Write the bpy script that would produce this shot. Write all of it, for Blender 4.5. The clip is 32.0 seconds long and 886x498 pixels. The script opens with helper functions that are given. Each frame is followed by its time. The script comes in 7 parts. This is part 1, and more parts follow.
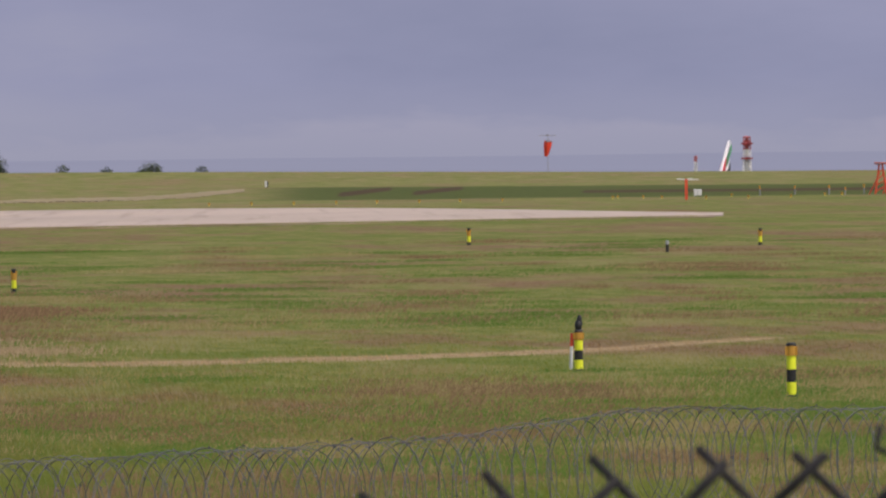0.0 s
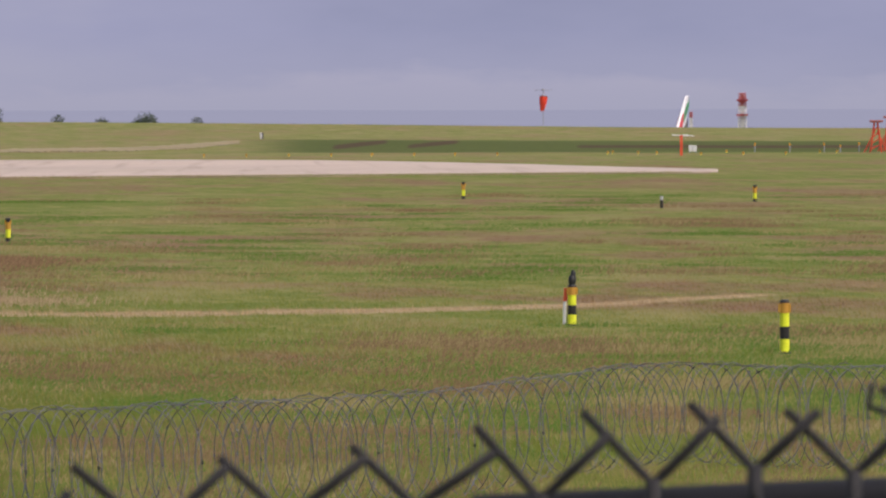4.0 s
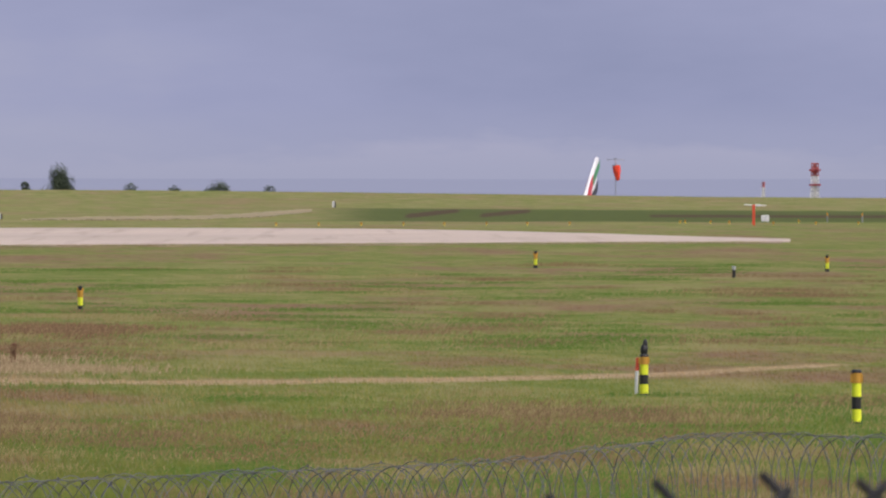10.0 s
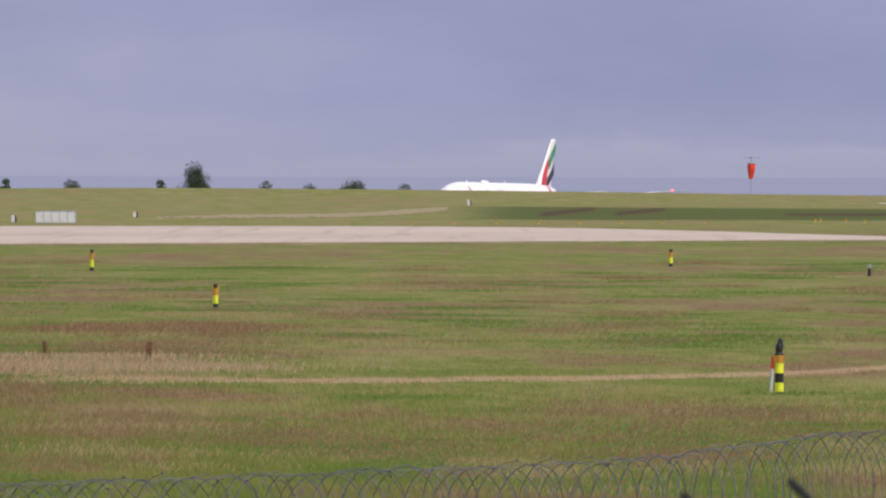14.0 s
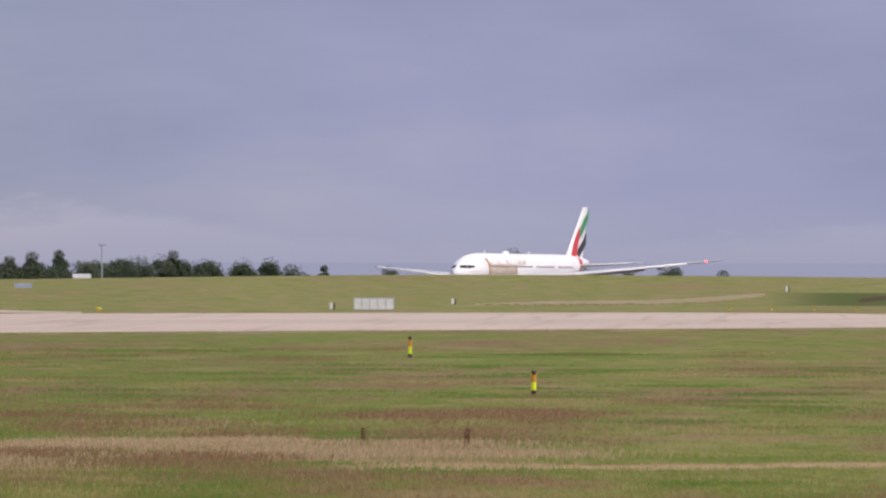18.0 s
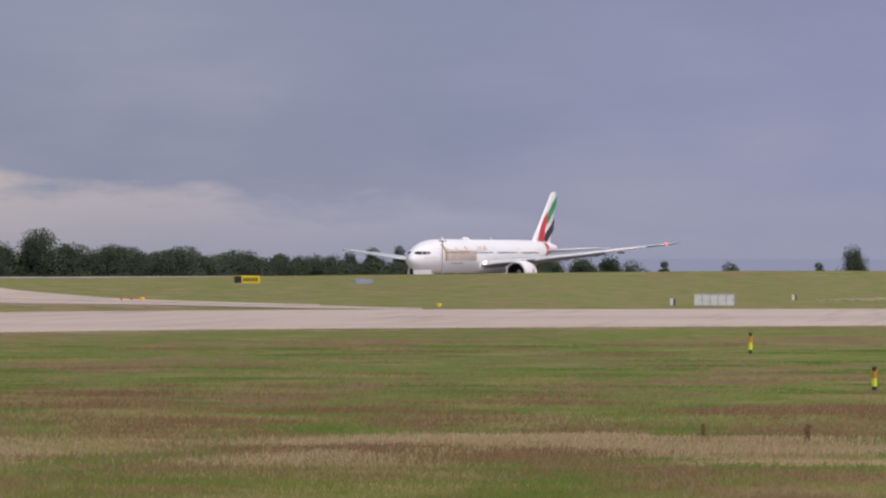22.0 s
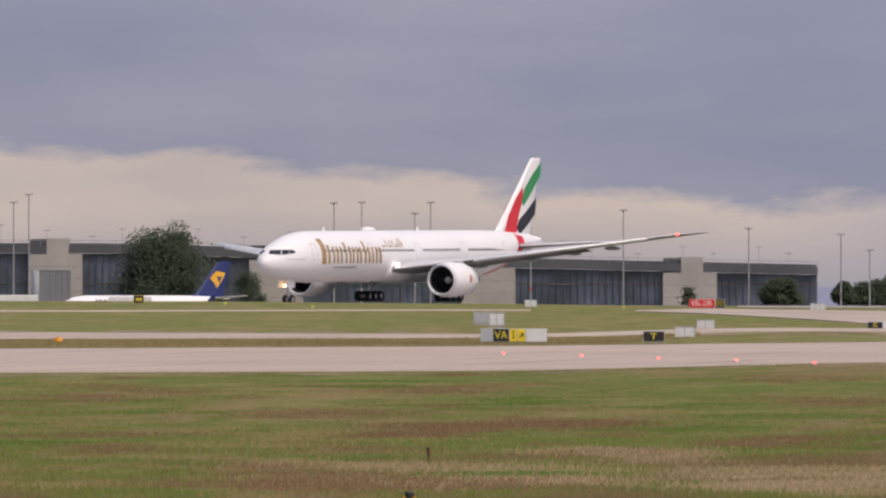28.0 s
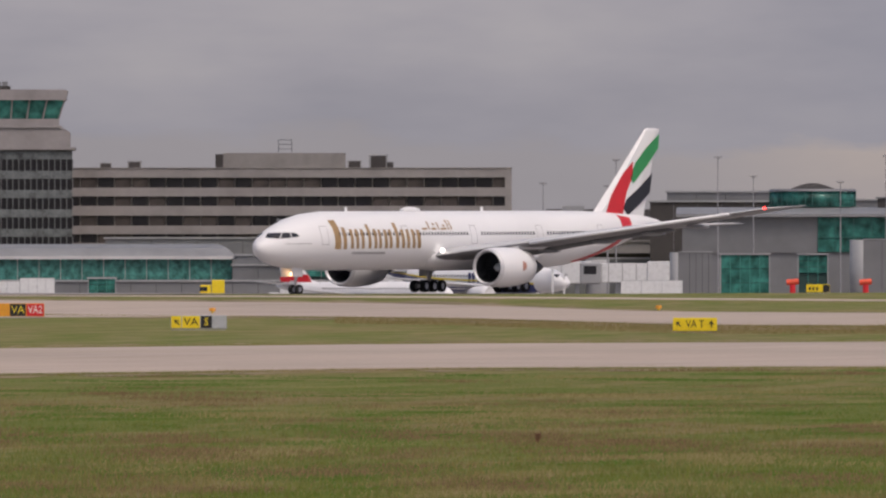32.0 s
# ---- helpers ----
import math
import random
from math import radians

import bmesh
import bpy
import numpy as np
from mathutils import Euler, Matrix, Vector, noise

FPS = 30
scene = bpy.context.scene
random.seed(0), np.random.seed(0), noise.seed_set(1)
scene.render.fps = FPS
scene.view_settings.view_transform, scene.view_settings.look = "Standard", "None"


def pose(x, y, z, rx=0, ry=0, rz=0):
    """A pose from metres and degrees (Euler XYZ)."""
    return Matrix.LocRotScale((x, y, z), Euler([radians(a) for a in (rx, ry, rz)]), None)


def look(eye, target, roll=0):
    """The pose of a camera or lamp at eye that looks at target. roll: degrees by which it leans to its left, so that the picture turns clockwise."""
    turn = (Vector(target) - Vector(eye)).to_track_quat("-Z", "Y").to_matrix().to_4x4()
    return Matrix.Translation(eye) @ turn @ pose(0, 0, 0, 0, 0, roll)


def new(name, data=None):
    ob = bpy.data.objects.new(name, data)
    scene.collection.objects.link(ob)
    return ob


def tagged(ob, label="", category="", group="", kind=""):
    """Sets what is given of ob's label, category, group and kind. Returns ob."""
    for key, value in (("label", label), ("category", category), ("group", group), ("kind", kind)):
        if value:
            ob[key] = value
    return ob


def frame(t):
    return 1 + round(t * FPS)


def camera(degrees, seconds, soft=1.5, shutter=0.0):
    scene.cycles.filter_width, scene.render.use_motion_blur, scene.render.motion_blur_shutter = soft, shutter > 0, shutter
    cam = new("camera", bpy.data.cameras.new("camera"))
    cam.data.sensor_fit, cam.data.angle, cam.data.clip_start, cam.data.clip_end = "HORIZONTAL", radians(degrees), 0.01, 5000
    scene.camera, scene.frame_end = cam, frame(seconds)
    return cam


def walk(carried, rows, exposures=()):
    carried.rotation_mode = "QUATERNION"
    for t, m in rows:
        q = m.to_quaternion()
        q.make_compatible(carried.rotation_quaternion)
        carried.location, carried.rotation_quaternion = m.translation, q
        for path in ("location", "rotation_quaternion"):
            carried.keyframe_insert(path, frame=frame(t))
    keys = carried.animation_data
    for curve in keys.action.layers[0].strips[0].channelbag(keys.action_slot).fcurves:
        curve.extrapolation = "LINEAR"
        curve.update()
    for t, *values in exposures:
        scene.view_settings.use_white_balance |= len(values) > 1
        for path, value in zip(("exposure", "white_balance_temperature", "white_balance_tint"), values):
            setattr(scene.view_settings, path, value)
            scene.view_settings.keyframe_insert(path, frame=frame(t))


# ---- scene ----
# The camera stands on a bank 4 m over an airfield; x runs along the runway, y away from the camera across it.
EYE = Vector((0.0, 0.0, 4.0))


def polar(az, d):
    """Ground point d metres from the eye, az degrees to the right of +y."""
    return d * math.sin(radians(az)), d * math.cos(radians(az))


def aim(az, tilt, roll):
    a, e = radians(az), radians(tilt)
    way = Vector((math.sin(a) * math.cos(e), math.cos(a) * math.cos(e), math.sin(e)))
    return look(EYE, EYE + way * 100.0, roll)


cam = camera(5.2195, 32.0, soft=2.3)
walk(cam, [(t, aim(a, e, r)) for t, a, e, r in (
    (0.0, 71.096, -0.645, -0.67), (0.5, 71.181, -0.676, -0.53), (1.0, 71.292, -0.647, -0.48),
    (1.5, 71.232, -0.639, -0.42), (2.0, 71.133, -0.657, -0.37), (2.5, 70.950, -0.727, -0.34),
    (3.0, 71.058, -0.798, -0.14), (3.5, 71.123, -0.888, -0.13), (5.5, 71.115, -0.955, 0.05),
    (6.0, 71.076, -0.927, 0.02), (6.5, 71.069, -0.917, 0.03), (7.0, 71.046, -0.898, 0.03),
    (7.5, 71.093, -0.873, 0.06), (8.0, 71.138, -0.851, 0.04), (8.5, 71.189, -0.840, 0.02),
    (9.0, 71.159, -0.837, 0.06), (9.5, 71.048, -0.722, -0.06), (10.0, 70.703, -0.512, 0.07),
    (10.5, 70.572, -0.489, 0.06), (11.0, 70.520, -0.523, 0.07), (11.5, 70.419, -0.526, 0.02),
    (12.0, 70.161, -0.456, -0.04), (12.5, 69.999, -0.439, 0.07), (13.0, 69.908, -0.500, 0.13),
    (13.5, 69.928, -0.532, 0.10), (15.5, 69.322, -0.409, 0.02), (16.0, 68.868, -0.415, 0.05),
    (16.5, 68.621, -0.354, 0.01), (17.0, 68.369, -0.223, -0.01), (17.5, 68.215, -0.106, -0.05),
    (18.0, 68.031, -0.014, -0.01), (18.5, 67.819, 0.020, -0.01), (19.0, 67.615, 0.043, -0.01),
    (19.5, 67.390, 0.014, -0.01), (20.0, 67.129, -0.040, -0.01), (20.5, 66.830, -0.081, -0.04),
    (21.0, 66.574, -0.093, 0.00), (21.5, 66.363, -0.097, 0.01), (22.0, 66.025, -0.037, -0.01),
    (22.5, 65.554, -0.021, -0.00), (23.0, 65.343, -0.028, 0.07), (23.5, 64.963, -0.064, 0.02),
    (24.0, 64.586, -0.083, -0.03), (24.5, 64.025, -0.095, -0.02), (26.5, 62.664, 0.122, 0.02),
    (27.0, 62.215, 0.116, -0.09), (27.5, 61.341, 0.110, 0.04), (28.0, 60.483, 0.134, 0.02),
    (28.5, 59.786, 0.215, -0.00), (29.0, 58.783, 0.276, 0.00), (29.5, 57.902, 0.230, 0.00),
    (30.0, 56.880, 0.141, -0.02), (30.5, 56.030, 0.088, 0.00), (31.0, 54.925, 0.069, 0.01),
    (31.3, 54.020, 0.079, 0.03), (31.5, 53.377, 0.068, -0.01), (32.0, 51.940, 0.081, -0.02),
)], exposures=((0.0, -0.14, 6560, 15), (2.0, 0.06, 6720, 16), (3.0, 0.06, 6700, 16), (6.0, 0.05, 6420, 15), (13.0, 0.07, 6340, 14), (17.0, 0.06, 6450, 14), (18.0, 0.04, 6450, 15), (19.0, -0.22, 6420, 14), (20.5, -0.2, 6330, 14), (22.0, -0.2, 6350, 14), (24.0, -0.2, 6500, 14), (28.0, -0.19, 6620, 16), (30.0, -0.34, 6650, 15), (32.0, -0.46, 6650, 15)))
# the lens is focused on the far field, which leaves the wire close by a little soft
cam.data.dof.use_dof = True
cam.data.dof.focus_distance = 700.0
cam.data.dof.aperture_fstop = 95.0

# ---- world, sun and sky ----
world = bpy.data.worlds.new("world")
scene.world = world
world.use_nodes = True
wt = world.node_tree
sky = wt.nodes.new("ShaderNodeTexSky")
sky.sky_type = "NISHITA"
sky.sun_disc = False
sky.sun_elevation = radians(57)
sky.sun_rotation = radians(200)
sky.air_density, sky.dust_density, sky.ozone_density = 1.0, 6.0, 1.0
wt.nodes["Background"].inputs["Strength"].default_value = 0.15
wt.links.new(sky.outputs["Color"], wt.nodes["Background"].inputs["Color"])

sun_data = bpy.data.lights.new("sun", "SUN")
sun_data.energy = 1.35
sun_data.angle = radians(14)
sun_data.color = (1.0, 0.96, 0.9)
sun = new("sun", sun_data)
# the sun stands high behind the camera's left shoulder
sun.matrix_world = look((0, 0, 0), (math.sin(radians(20)) * math.cos(radians(57)), math.cos(radians(20)) * math.cos(radians(57)), -math.sin(radians(57))))


# ---- materials ----
def nodes_of(name):
    m = bpy.data.materials.new(name)
    m.use_nodes = True
    return m, m.node_tree, m.node_tree.nodes["Principled BSDF"]


def ramp(nt, fac, stops, interp="LINEAR"):
    r = nt.nodes.new("ShaderNodeValToRGB")
    r.color_ramp.interpolation = interp
    while len(r.color_ramp.elements) < len(stops):
        r.color_ramp.elements.new(0.5)
    for e, (p, c) in zip(r.color_ramp.elements, stops):
        e.position, e.color = p, (*c, 1)
    nt.links.new(fac, r.inputs[0])
    return r.outputs[0]


def noise_tex(nt, vec, scale, detail=4.0, rough=0.55):
    n = nt.nodes.new("ShaderNodeTexNoise")
    n.inputs["Scale"].default_value, n.inputs["Detail"].default_value, n.inputs["Roughness"].default_value = scale, detail, rough
    nt.links.new(vec, n.inputs["Vector"])
    return n.outputs["Fac"]


def mixed(nt, fac, a, b, kind="MIX"):
    m = nt.nodes.new("ShaderNodeMix")
    m.data_type, m.blend_type = "RGBA", kind
    for sock, v in ((m.inputs[0], fac), (m.inputs[6], a), (m.inputs[7], b)):
        if isinstance(v, (int, float)):
            sock.default_value = v
        elif isinstance(v, tuple):
            sock.default_value = (*v, 1)
        else:
            nt.links.new(v, sock)
    return m.outputs[2]


def maths(nt, op, a, b=None, c=None, clamp=False):
    m = nt.nodes.new("ShaderNodeMath")
    m.operation, m.use_clamp = op, clamp
    for sock, v in zip(m.inputs, (a, b, c)):
        if v is None:
            continue
        if isinstance(v, (int, float)):
            sock.default_value = v
        else:
            nt.links.new(v, sock)
    return m.outputs[0]


def coords(nt, scale=(1, 1, 1), which="Object"):
    tc, mp = nt.nodes.new("ShaderNodeTexCoord"), nt.nodes.new("ShaderNodeMapping")
    mp.inputs["Scale"].default_value = scale
    nt.links.new(tc.outputs[which], mp.inputs["Vector"])
    return mp.outputs[0]


def bump(nt, bsdf, height, strength, distance):
    b = nt.nodes.new("ShaderNodeBump")
    b.inputs["Strength"].default_value, b.inputs["Distance"].default_value = strength, distance
    nt.links.new(height, b.inputs["Height"])
    nt.links.new(b.outputs[0], bsdf.inputs["Normal"])


def plain(name, col, rough=0.6, metal=0.0, vary=0.14, scale=0.6, fine=9.0, dirt=None, relief=0.0):
    """A surface with broad stains and fine grain in its colour."""
    m, nt, b = nodes_of(name)
    v = coords(nt)
    big, small = noise_tex(nt, v, scale, 5), noise_tex(nt, v, fine, 3)
    dark = tuple(c * (1 - vary * 1.6) for c in col) if dirt is None else dirt
    light = tuple(min(1, c * (1 + vary)) for c in col)
    c1 = ramp(nt, big, [(0.25, dark), (0.5, col), (0.8, light)])
    c2 = mixed(nt, vary, c1, ramp(nt, small, [(0.3, (0.35,) * 3), (0.7, (1,) * 3)]), "MULTIPLY")
    nt.links.new(c2, b.inputs["Base Color"])
    nt.links.new(maths(nt, "MULTIPLY_ADD", small, 0.2, rough - 0.1), b.inputs["Roughness"])
    b.inputs["Metallic"].default_value = metal
    if relief:
        bump(nt, b, small, 0.5, relief)
    return m


def glowing(name, col, strength):
    m, nt, b = nodes_of(name)
    b.inputs["Base Color"].default_value = (*col, 1)
    b.inputs["Emission Color"].default_value = (*col, 1)
    b.inputs["Emission Strength"].default_value = strength
    return m


def glassy(name, tint, rough=0.08, vary=0.5, scale=0.25):
    """Tinted, reflecting facade glass with rooms dimly told apart behind it."""
    m, nt, b = nodes_of(name)
    v = coords(nt)
    n = noise_tex(nt, v, scale, 2)
    nt.links.new(ramp(nt, n, [(0.3, tuple(c * (1 - vary) for c in tint)), (0.55, tint), (0.75, tuple(c * (1 + vary) for c in tint))]), b.inputs["Base Color"])
    b.inputs["Roughness"].default_value = rough
    b.inputs["Specular IOR Level"].default_value = 0.35
    return m


def ground_bearing(nt):
    """Bearing in degrees and distance from the bank, to lay the worn strips on the field."""
    tc, sep = nt.nodes.new("ShaderNodeTexCoord"), nt.nodes.new("ShaderNodeSeparateXYZ")
    nt.links.new(tc.outputs["Object"], sep.inputs[0])
    az = maths(nt, "DEGREES", maths(nt, "ARCTAN2", sep.outputs[0], sep.outputs[1]))
    far = maths(nt, "SQRT", maths(nt, "ADD", maths(nt, "MULTIPLY", sep.outputs[0], sep.outputs[0]), maths(nt, "MULTIPLY", sep.outputs[1], sep.outputs[1])))
    run, across_run = sep.outputs[0], sep.outputs[1]
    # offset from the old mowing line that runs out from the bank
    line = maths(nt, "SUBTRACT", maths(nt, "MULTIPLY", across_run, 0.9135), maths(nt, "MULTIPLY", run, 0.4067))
    return az, far, run, across_run, line


def span(nt, v, a, b, lo=0.0, hi=1.0):
    m = nt.nodes.new("ShaderNodeMapRange")
    m.interpolation_type = "SMOOTHSTEP"
    nt.links.new(v, m.inputs[0])
    for k, x in zip((1, 2, 3, 4), (a, b, lo, hi)):
        m.inputs[k].default_value = x
    return m.outputs[0]


# distance of the bank's face from the eye; scars as bearings, distances and half widths
BANK = (748.0, 985.0)
SCARS = ((70.46, 70.82, 835, 950, 46), (70.9, 71.24, 850, 955, 42), (71.9, 76.0, 860, 845, 34))


def grass_material(name, blades=False):
    m, nt, b = nodes_of(name)
    v = coords(nt)
    # mowing and growth run in long patches
    mp = nt.nodes.new("ShaderNodeMapping")
    mp.vector_type = "TEXTURE"
    mp.inputs["Rotation"].default_value = (0, 0, radians(24))
    mp.inputs["Scale"].default_value = (3.4, 1.0, 1.0)
    tc = nt.nodes.new("ShaderNodeTexCoord")
    nt.links.new(tc.outputs["Object"], mp.inputs["Vector"])
    w = mp.outputs[0]
    big, mid, low = noise_tex(nt, w, 0.07, 4, 0.55), noise_tex(nt, w, 0.33, 5, 0.6), noise_tex(nt, w, 1.1, 5, 0.65)
    fine, tiny = noise_tex(nt, v, 2.2, 4, 0.7), noise_tex(nt, v, 11.0, 3, 0.7)
    green = ramp(nt, low, [(0.28, (0.1, 0.126, 0.026)), (0.45, (0.142, 0.166, 0.038)), (0.6, (0.195, 0.2, 0.06)), (0.76, (0.27, 0.245, 0.105))])
    brown = ramp(nt, fine, [(0.3, (0.115, 0.068, 0.038)), (0.5, (0.185, 0.117, 0.066)), (0.72, (0.28, 0.205, 0.115))])
    mask = maths(nt, "ADD", maths(nt, "MULTIPLY", mid, 0.42), maths(nt, "ADD", maths(nt, "MULTIPLY", big, 0.46), maths(nt, "MULTIPLY", low, 0.12)))
    az, far, run, across_run, line = ground_bearing(nt)
    # the field is a darker green towards the terminal
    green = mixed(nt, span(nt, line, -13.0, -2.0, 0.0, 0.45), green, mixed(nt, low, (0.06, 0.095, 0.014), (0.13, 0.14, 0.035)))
    brown = mixed(nt, span(nt, line, 5.0, 40.0, 0.0, 0.65), brown, ramp(nt, fine, [(0.3, (0.17, 0.125, 0.055)), (0.6, (0.3, 0.235, 0.115))]))
    mask = maths(nt, "SUBTRACT", mask, span(nt, run, 115.0, 160.0, 0.045, 0.0))
    patch = mixed(nt, span(nt, line, 20.0, 60.0, 0.0, 0.25), ramp(nt, mask, [(0.5, (0,) * 3), (0.54, (0.6,) * 3), (0.595, (1.0,) * 3)]), (0.0, 0.0, 0.0))
    c = mixed(nt, patch, green, brown)
    lush = maths(nt, "SUBTRACT", 1.0, mask)
    c = mixed(nt, ramp(nt, lush, [(0.51, (0,) * 3), (0.6, (0.75,) * 3)]), c, (0.108, 0.15, 0.024))
    # pale seeding grass stands in drifts between
    drift = noise_tex(nt, w, 0.19, 5, 0.65)
    c = mixed(nt, ramp(nt, drift, [(0.53, (0,) * 3), (0.64, (0.5,) * 3)]), c, (0.255, 0.222, 0.096))
    # far bank's face painted darker green for its sloping shade, with bare earth scars
    warp = maths(nt, "MULTIPLY_ADD", noise_tex(nt, v, 0.12, 4), 36.0, -18.0)
    dist = maths(nt, "ADD", far, warp)
    bank = maths(nt, "MULTIPLY", maths(nt, "MULTIPLY", span(nt, dist, BANK[0], BANK[0] + 14), span(nt, dist, BANK[1] - 20, BANK[1], 1.0, 0.0)), span(nt, az, 69.8, 70.4))
    c = mixed(nt, span(nt, across_run, 165.0, 255.0, 0.0, 0.38), c, ramp(nt, mid, [(0.35, (0.15, 0.17, 0.048)), (0.5, (0.24, 0.228, 0.085)), (0.62, (0.33, 0.275, 0.15))]))
    c = mixed(nt, maths(nt, "MULTIPLY", bank, 0.95), c, mixed(nt, low, (0.045, 0.07, 0.014), (0.1, 0.12, 0.032)))
    for a0, a1, d0, d1, half in SCARS:
        way = maths(nt, "MULTIPLY_ADD", maths(nt, "SUBTRACT", az, a0), (d1 - d0) / (a1 - a0), d0)
        near = maths(nt, "SUBTRACT", 1.0, maths(nt, "DIVIDE", maths(nt, "ABSOLUTE", maths(nt, "SUBTRACT", dist, way)), half), clamp=True)
        near = maths(nt, "MULTIPLY", near, maths(nt, "MULTIPLY", span(nt, az, a0, a0 + 0.06), span(nt, az, a1 - 0.06, a1, 1.0, 0.0)))
        c = mixed(nt, span(nt, near, 0.0, 0.5, 0.0, 0.9), c, mixed(nt, fine, (0.045, 0.026, 0.018), (0.1, 0.06, 0.038)))
    # the worn strip of dry grass across the field
    curve = nt.nodes.new("ShaderNodeFloatCurve")
    cm = curve.mapping.curves[0]
    cm.points[0].location, cm.points[1].location = (0.0, 0.5), (1.0, 0.54)
    for x, y in ((0.3, 0.52), (0.5, 0.42), (0.62, 0.22), (0.7, 0.23), (0.78, 0.3), (0.875, 0.5)):
        cm.points.new(x, y)
    curve.mapping.update()
    nt.links.new(maths(nt, "DIVIDE", maths(nt, "SUBTRACT", az, 56.0), 20.0), curve.inputs[1])
    centre = maths(nt, "MULTIPLY_ADD", curve.outputs[0], 60.0, 163.5)
    off = maths(nt, "ABSOLUTE", maths(nt, "ADD", maths(nt, "SUBTRACT", far, centre), maths(nt, "MULTIPLY", maths(nt, "SUBTRACT", mid, 0.5), span(nt, az, 67.6, 69.6, 22.0, 4.0))))
    wide = span(nt, az, 67.2, 69.0, 10.0, 2.7)
    strip = maths(nt, "SUBTRACT", 1.0, maths(nt, "DIVIDE", off, wide), clamp=True)
    strip = maths(nt, "MULTIPLY", strip, maths(nt, "MULTIPLY", span(nt, az, 60.0, 65.5), span(nt, az, 72.6, 73.4, 1.0, 0.0)))
    strip = maths(nt, "MULTIPLY", strip, span(nt, low, 0.28, 0.52, 0.35, 1.25), clamp=True)
    strip = maths(nt, "MULTIPLY", strip, span(nt, maths(nt, "ADD", drift, span(nt, az, 67.6, 69.6, 0.0, 0.2)), 0.42, 0.58, 0.25, 1.1), clamp=True)
    straw = ramp(nt, fine, [(0.3, (0.2, 0.14, 0.075)), (0.5, (0.33, 0.245, 0.14)), (0.75, (0.44, 0.35, 0.21))])
    c = mixed(nt, span(nt, strip, 0.05, 0.7), c, straw)
    c = mixed(nt, 0.5, c, ramp(nt, tiny, [(0.28, (0.5,) * 3), (0.5, (0.92,) * 3), (0.8, (1.0,) * 3)]), "MULTIPLY")
    if blades:
        g = nt.nodes.new("ShaderNodeNewGeometry")
        c = mixed(nt, 0.6, c, ramp(nt, g.outputs["Random Per Island"], [(0.0, (0.72, 0.76, 0.65)), (0.4, (0.96, 1.0, 0.92)), (0.75, (1.1, 1.08, 0.98)), (0.93, (1.35, 1.2, 1.05)), (1.0, (1.7, 1.45, 1.25))]), "MULTIPLY")
        # a tuft takes the light as the sward round it does
        up = nt.nodes.new("ShaderNodeCombineXYZ")
        up.inputs[2].default_value = 1.0
        nt.links.new(up.outputs[0], b.inputs["Normal"])
    nt.links.new(c, b.inputs["Base Color"])
    b.inputs["Roughness"].default_value = 0.95
    b.inputs["Specular IOR Level"].default_value = 0.1
    return m


def blade_material(name, cols):
    m, nt, b = nodes_of(name)
    g = nt.nodes.new("ShaderNodeNewGeometry")
    big = noise_tex(nt, coords(nt), 0.03, 3)
    f = maths(nt, "ADD", maths(nt, "MULTIPLY", g.outputs["Random Per Island"], 0.6), maths(nt, "MULTIPLY", big, 0.45))
    n = len(cols)
    nt.links.new(ramp(nt, f, [(0.12 + 0.8 * i / (n - 1), c) for i, c in enumerate(cols)]), b.inputs["Base Color"])
    up = nt.nodes.new("ShaderNodeCombineXYZ")
    up.inputs[2].default_value = 1.0
    nt.links.new(up.outputs[0], b.inputs["Normal"])
    b.inputs["Roughness"].default_value = 0.95
    b.inputs["Specular IOR Level"].default_value = 0.1
    return m


def concrete_material(name, col, joint=7.5):
    m, nt, b = nodes_of(name)
    v = coords(nt)
    big, mid, fine = noise_tex(nt, v, 0.02, 5), noise_tex(nt, coords(nt, (0.05, 0.6, 1)), 1.0, 5, 0.6), noise_tex(nt, v, 3.0, 4)
    c = ramp(nt, big, [(0.3, tuple(x * 0.84 for x in col)), (0.55, col), (0.8, tuple(x * 1.1 for x in col))])
    c = mixed(nt, 0.4, c, ramp(nt, mid, [(0.3, (0.66, 0.63, 0.62)), (0.6, (1, 1, 1))]), "MULTIPLY")
    c = mixed(nt, 0.25, c, ramp(nt, fine, [(0.3, (0.5,) * 3), (0.7, (1,) * 3)]), "MULTIPLY")
    # tyre marks and sealed cracks run along the paving
    tc, turn = nt.nodes.new("ShaderNodeTexCoord"), nt.nodes.new("ShaderNodeMapping")
    turn.vector_type = "TEXTURE"
    turn.inputs["Rotation"].default_value, turn.inputs["Scale"].default_value = (0, 0, radians(20)), (60.0, 1.3, 1.0)
    nt.links.new(tc.outputs["Object"], turn.inputs["Vector"])
    streak = noise_tex(nt, turn.outputs[0], 1.0, 4, 0.6)
    c = mixed(nt, 0.55, c, ramp(nt, streak, [(0.3, (0.62, 0.58, 0.56)), (0.46, (1, 1, 1)), (0.6, (1, 1, 1)), (0.72, (1.1, 1.08, 1.06))]), "MULTIPLY")
    nt.links.new(c, b.inputs["Base Color"])
    b.inputs["Roughness"].default_value = 0.85
    return m


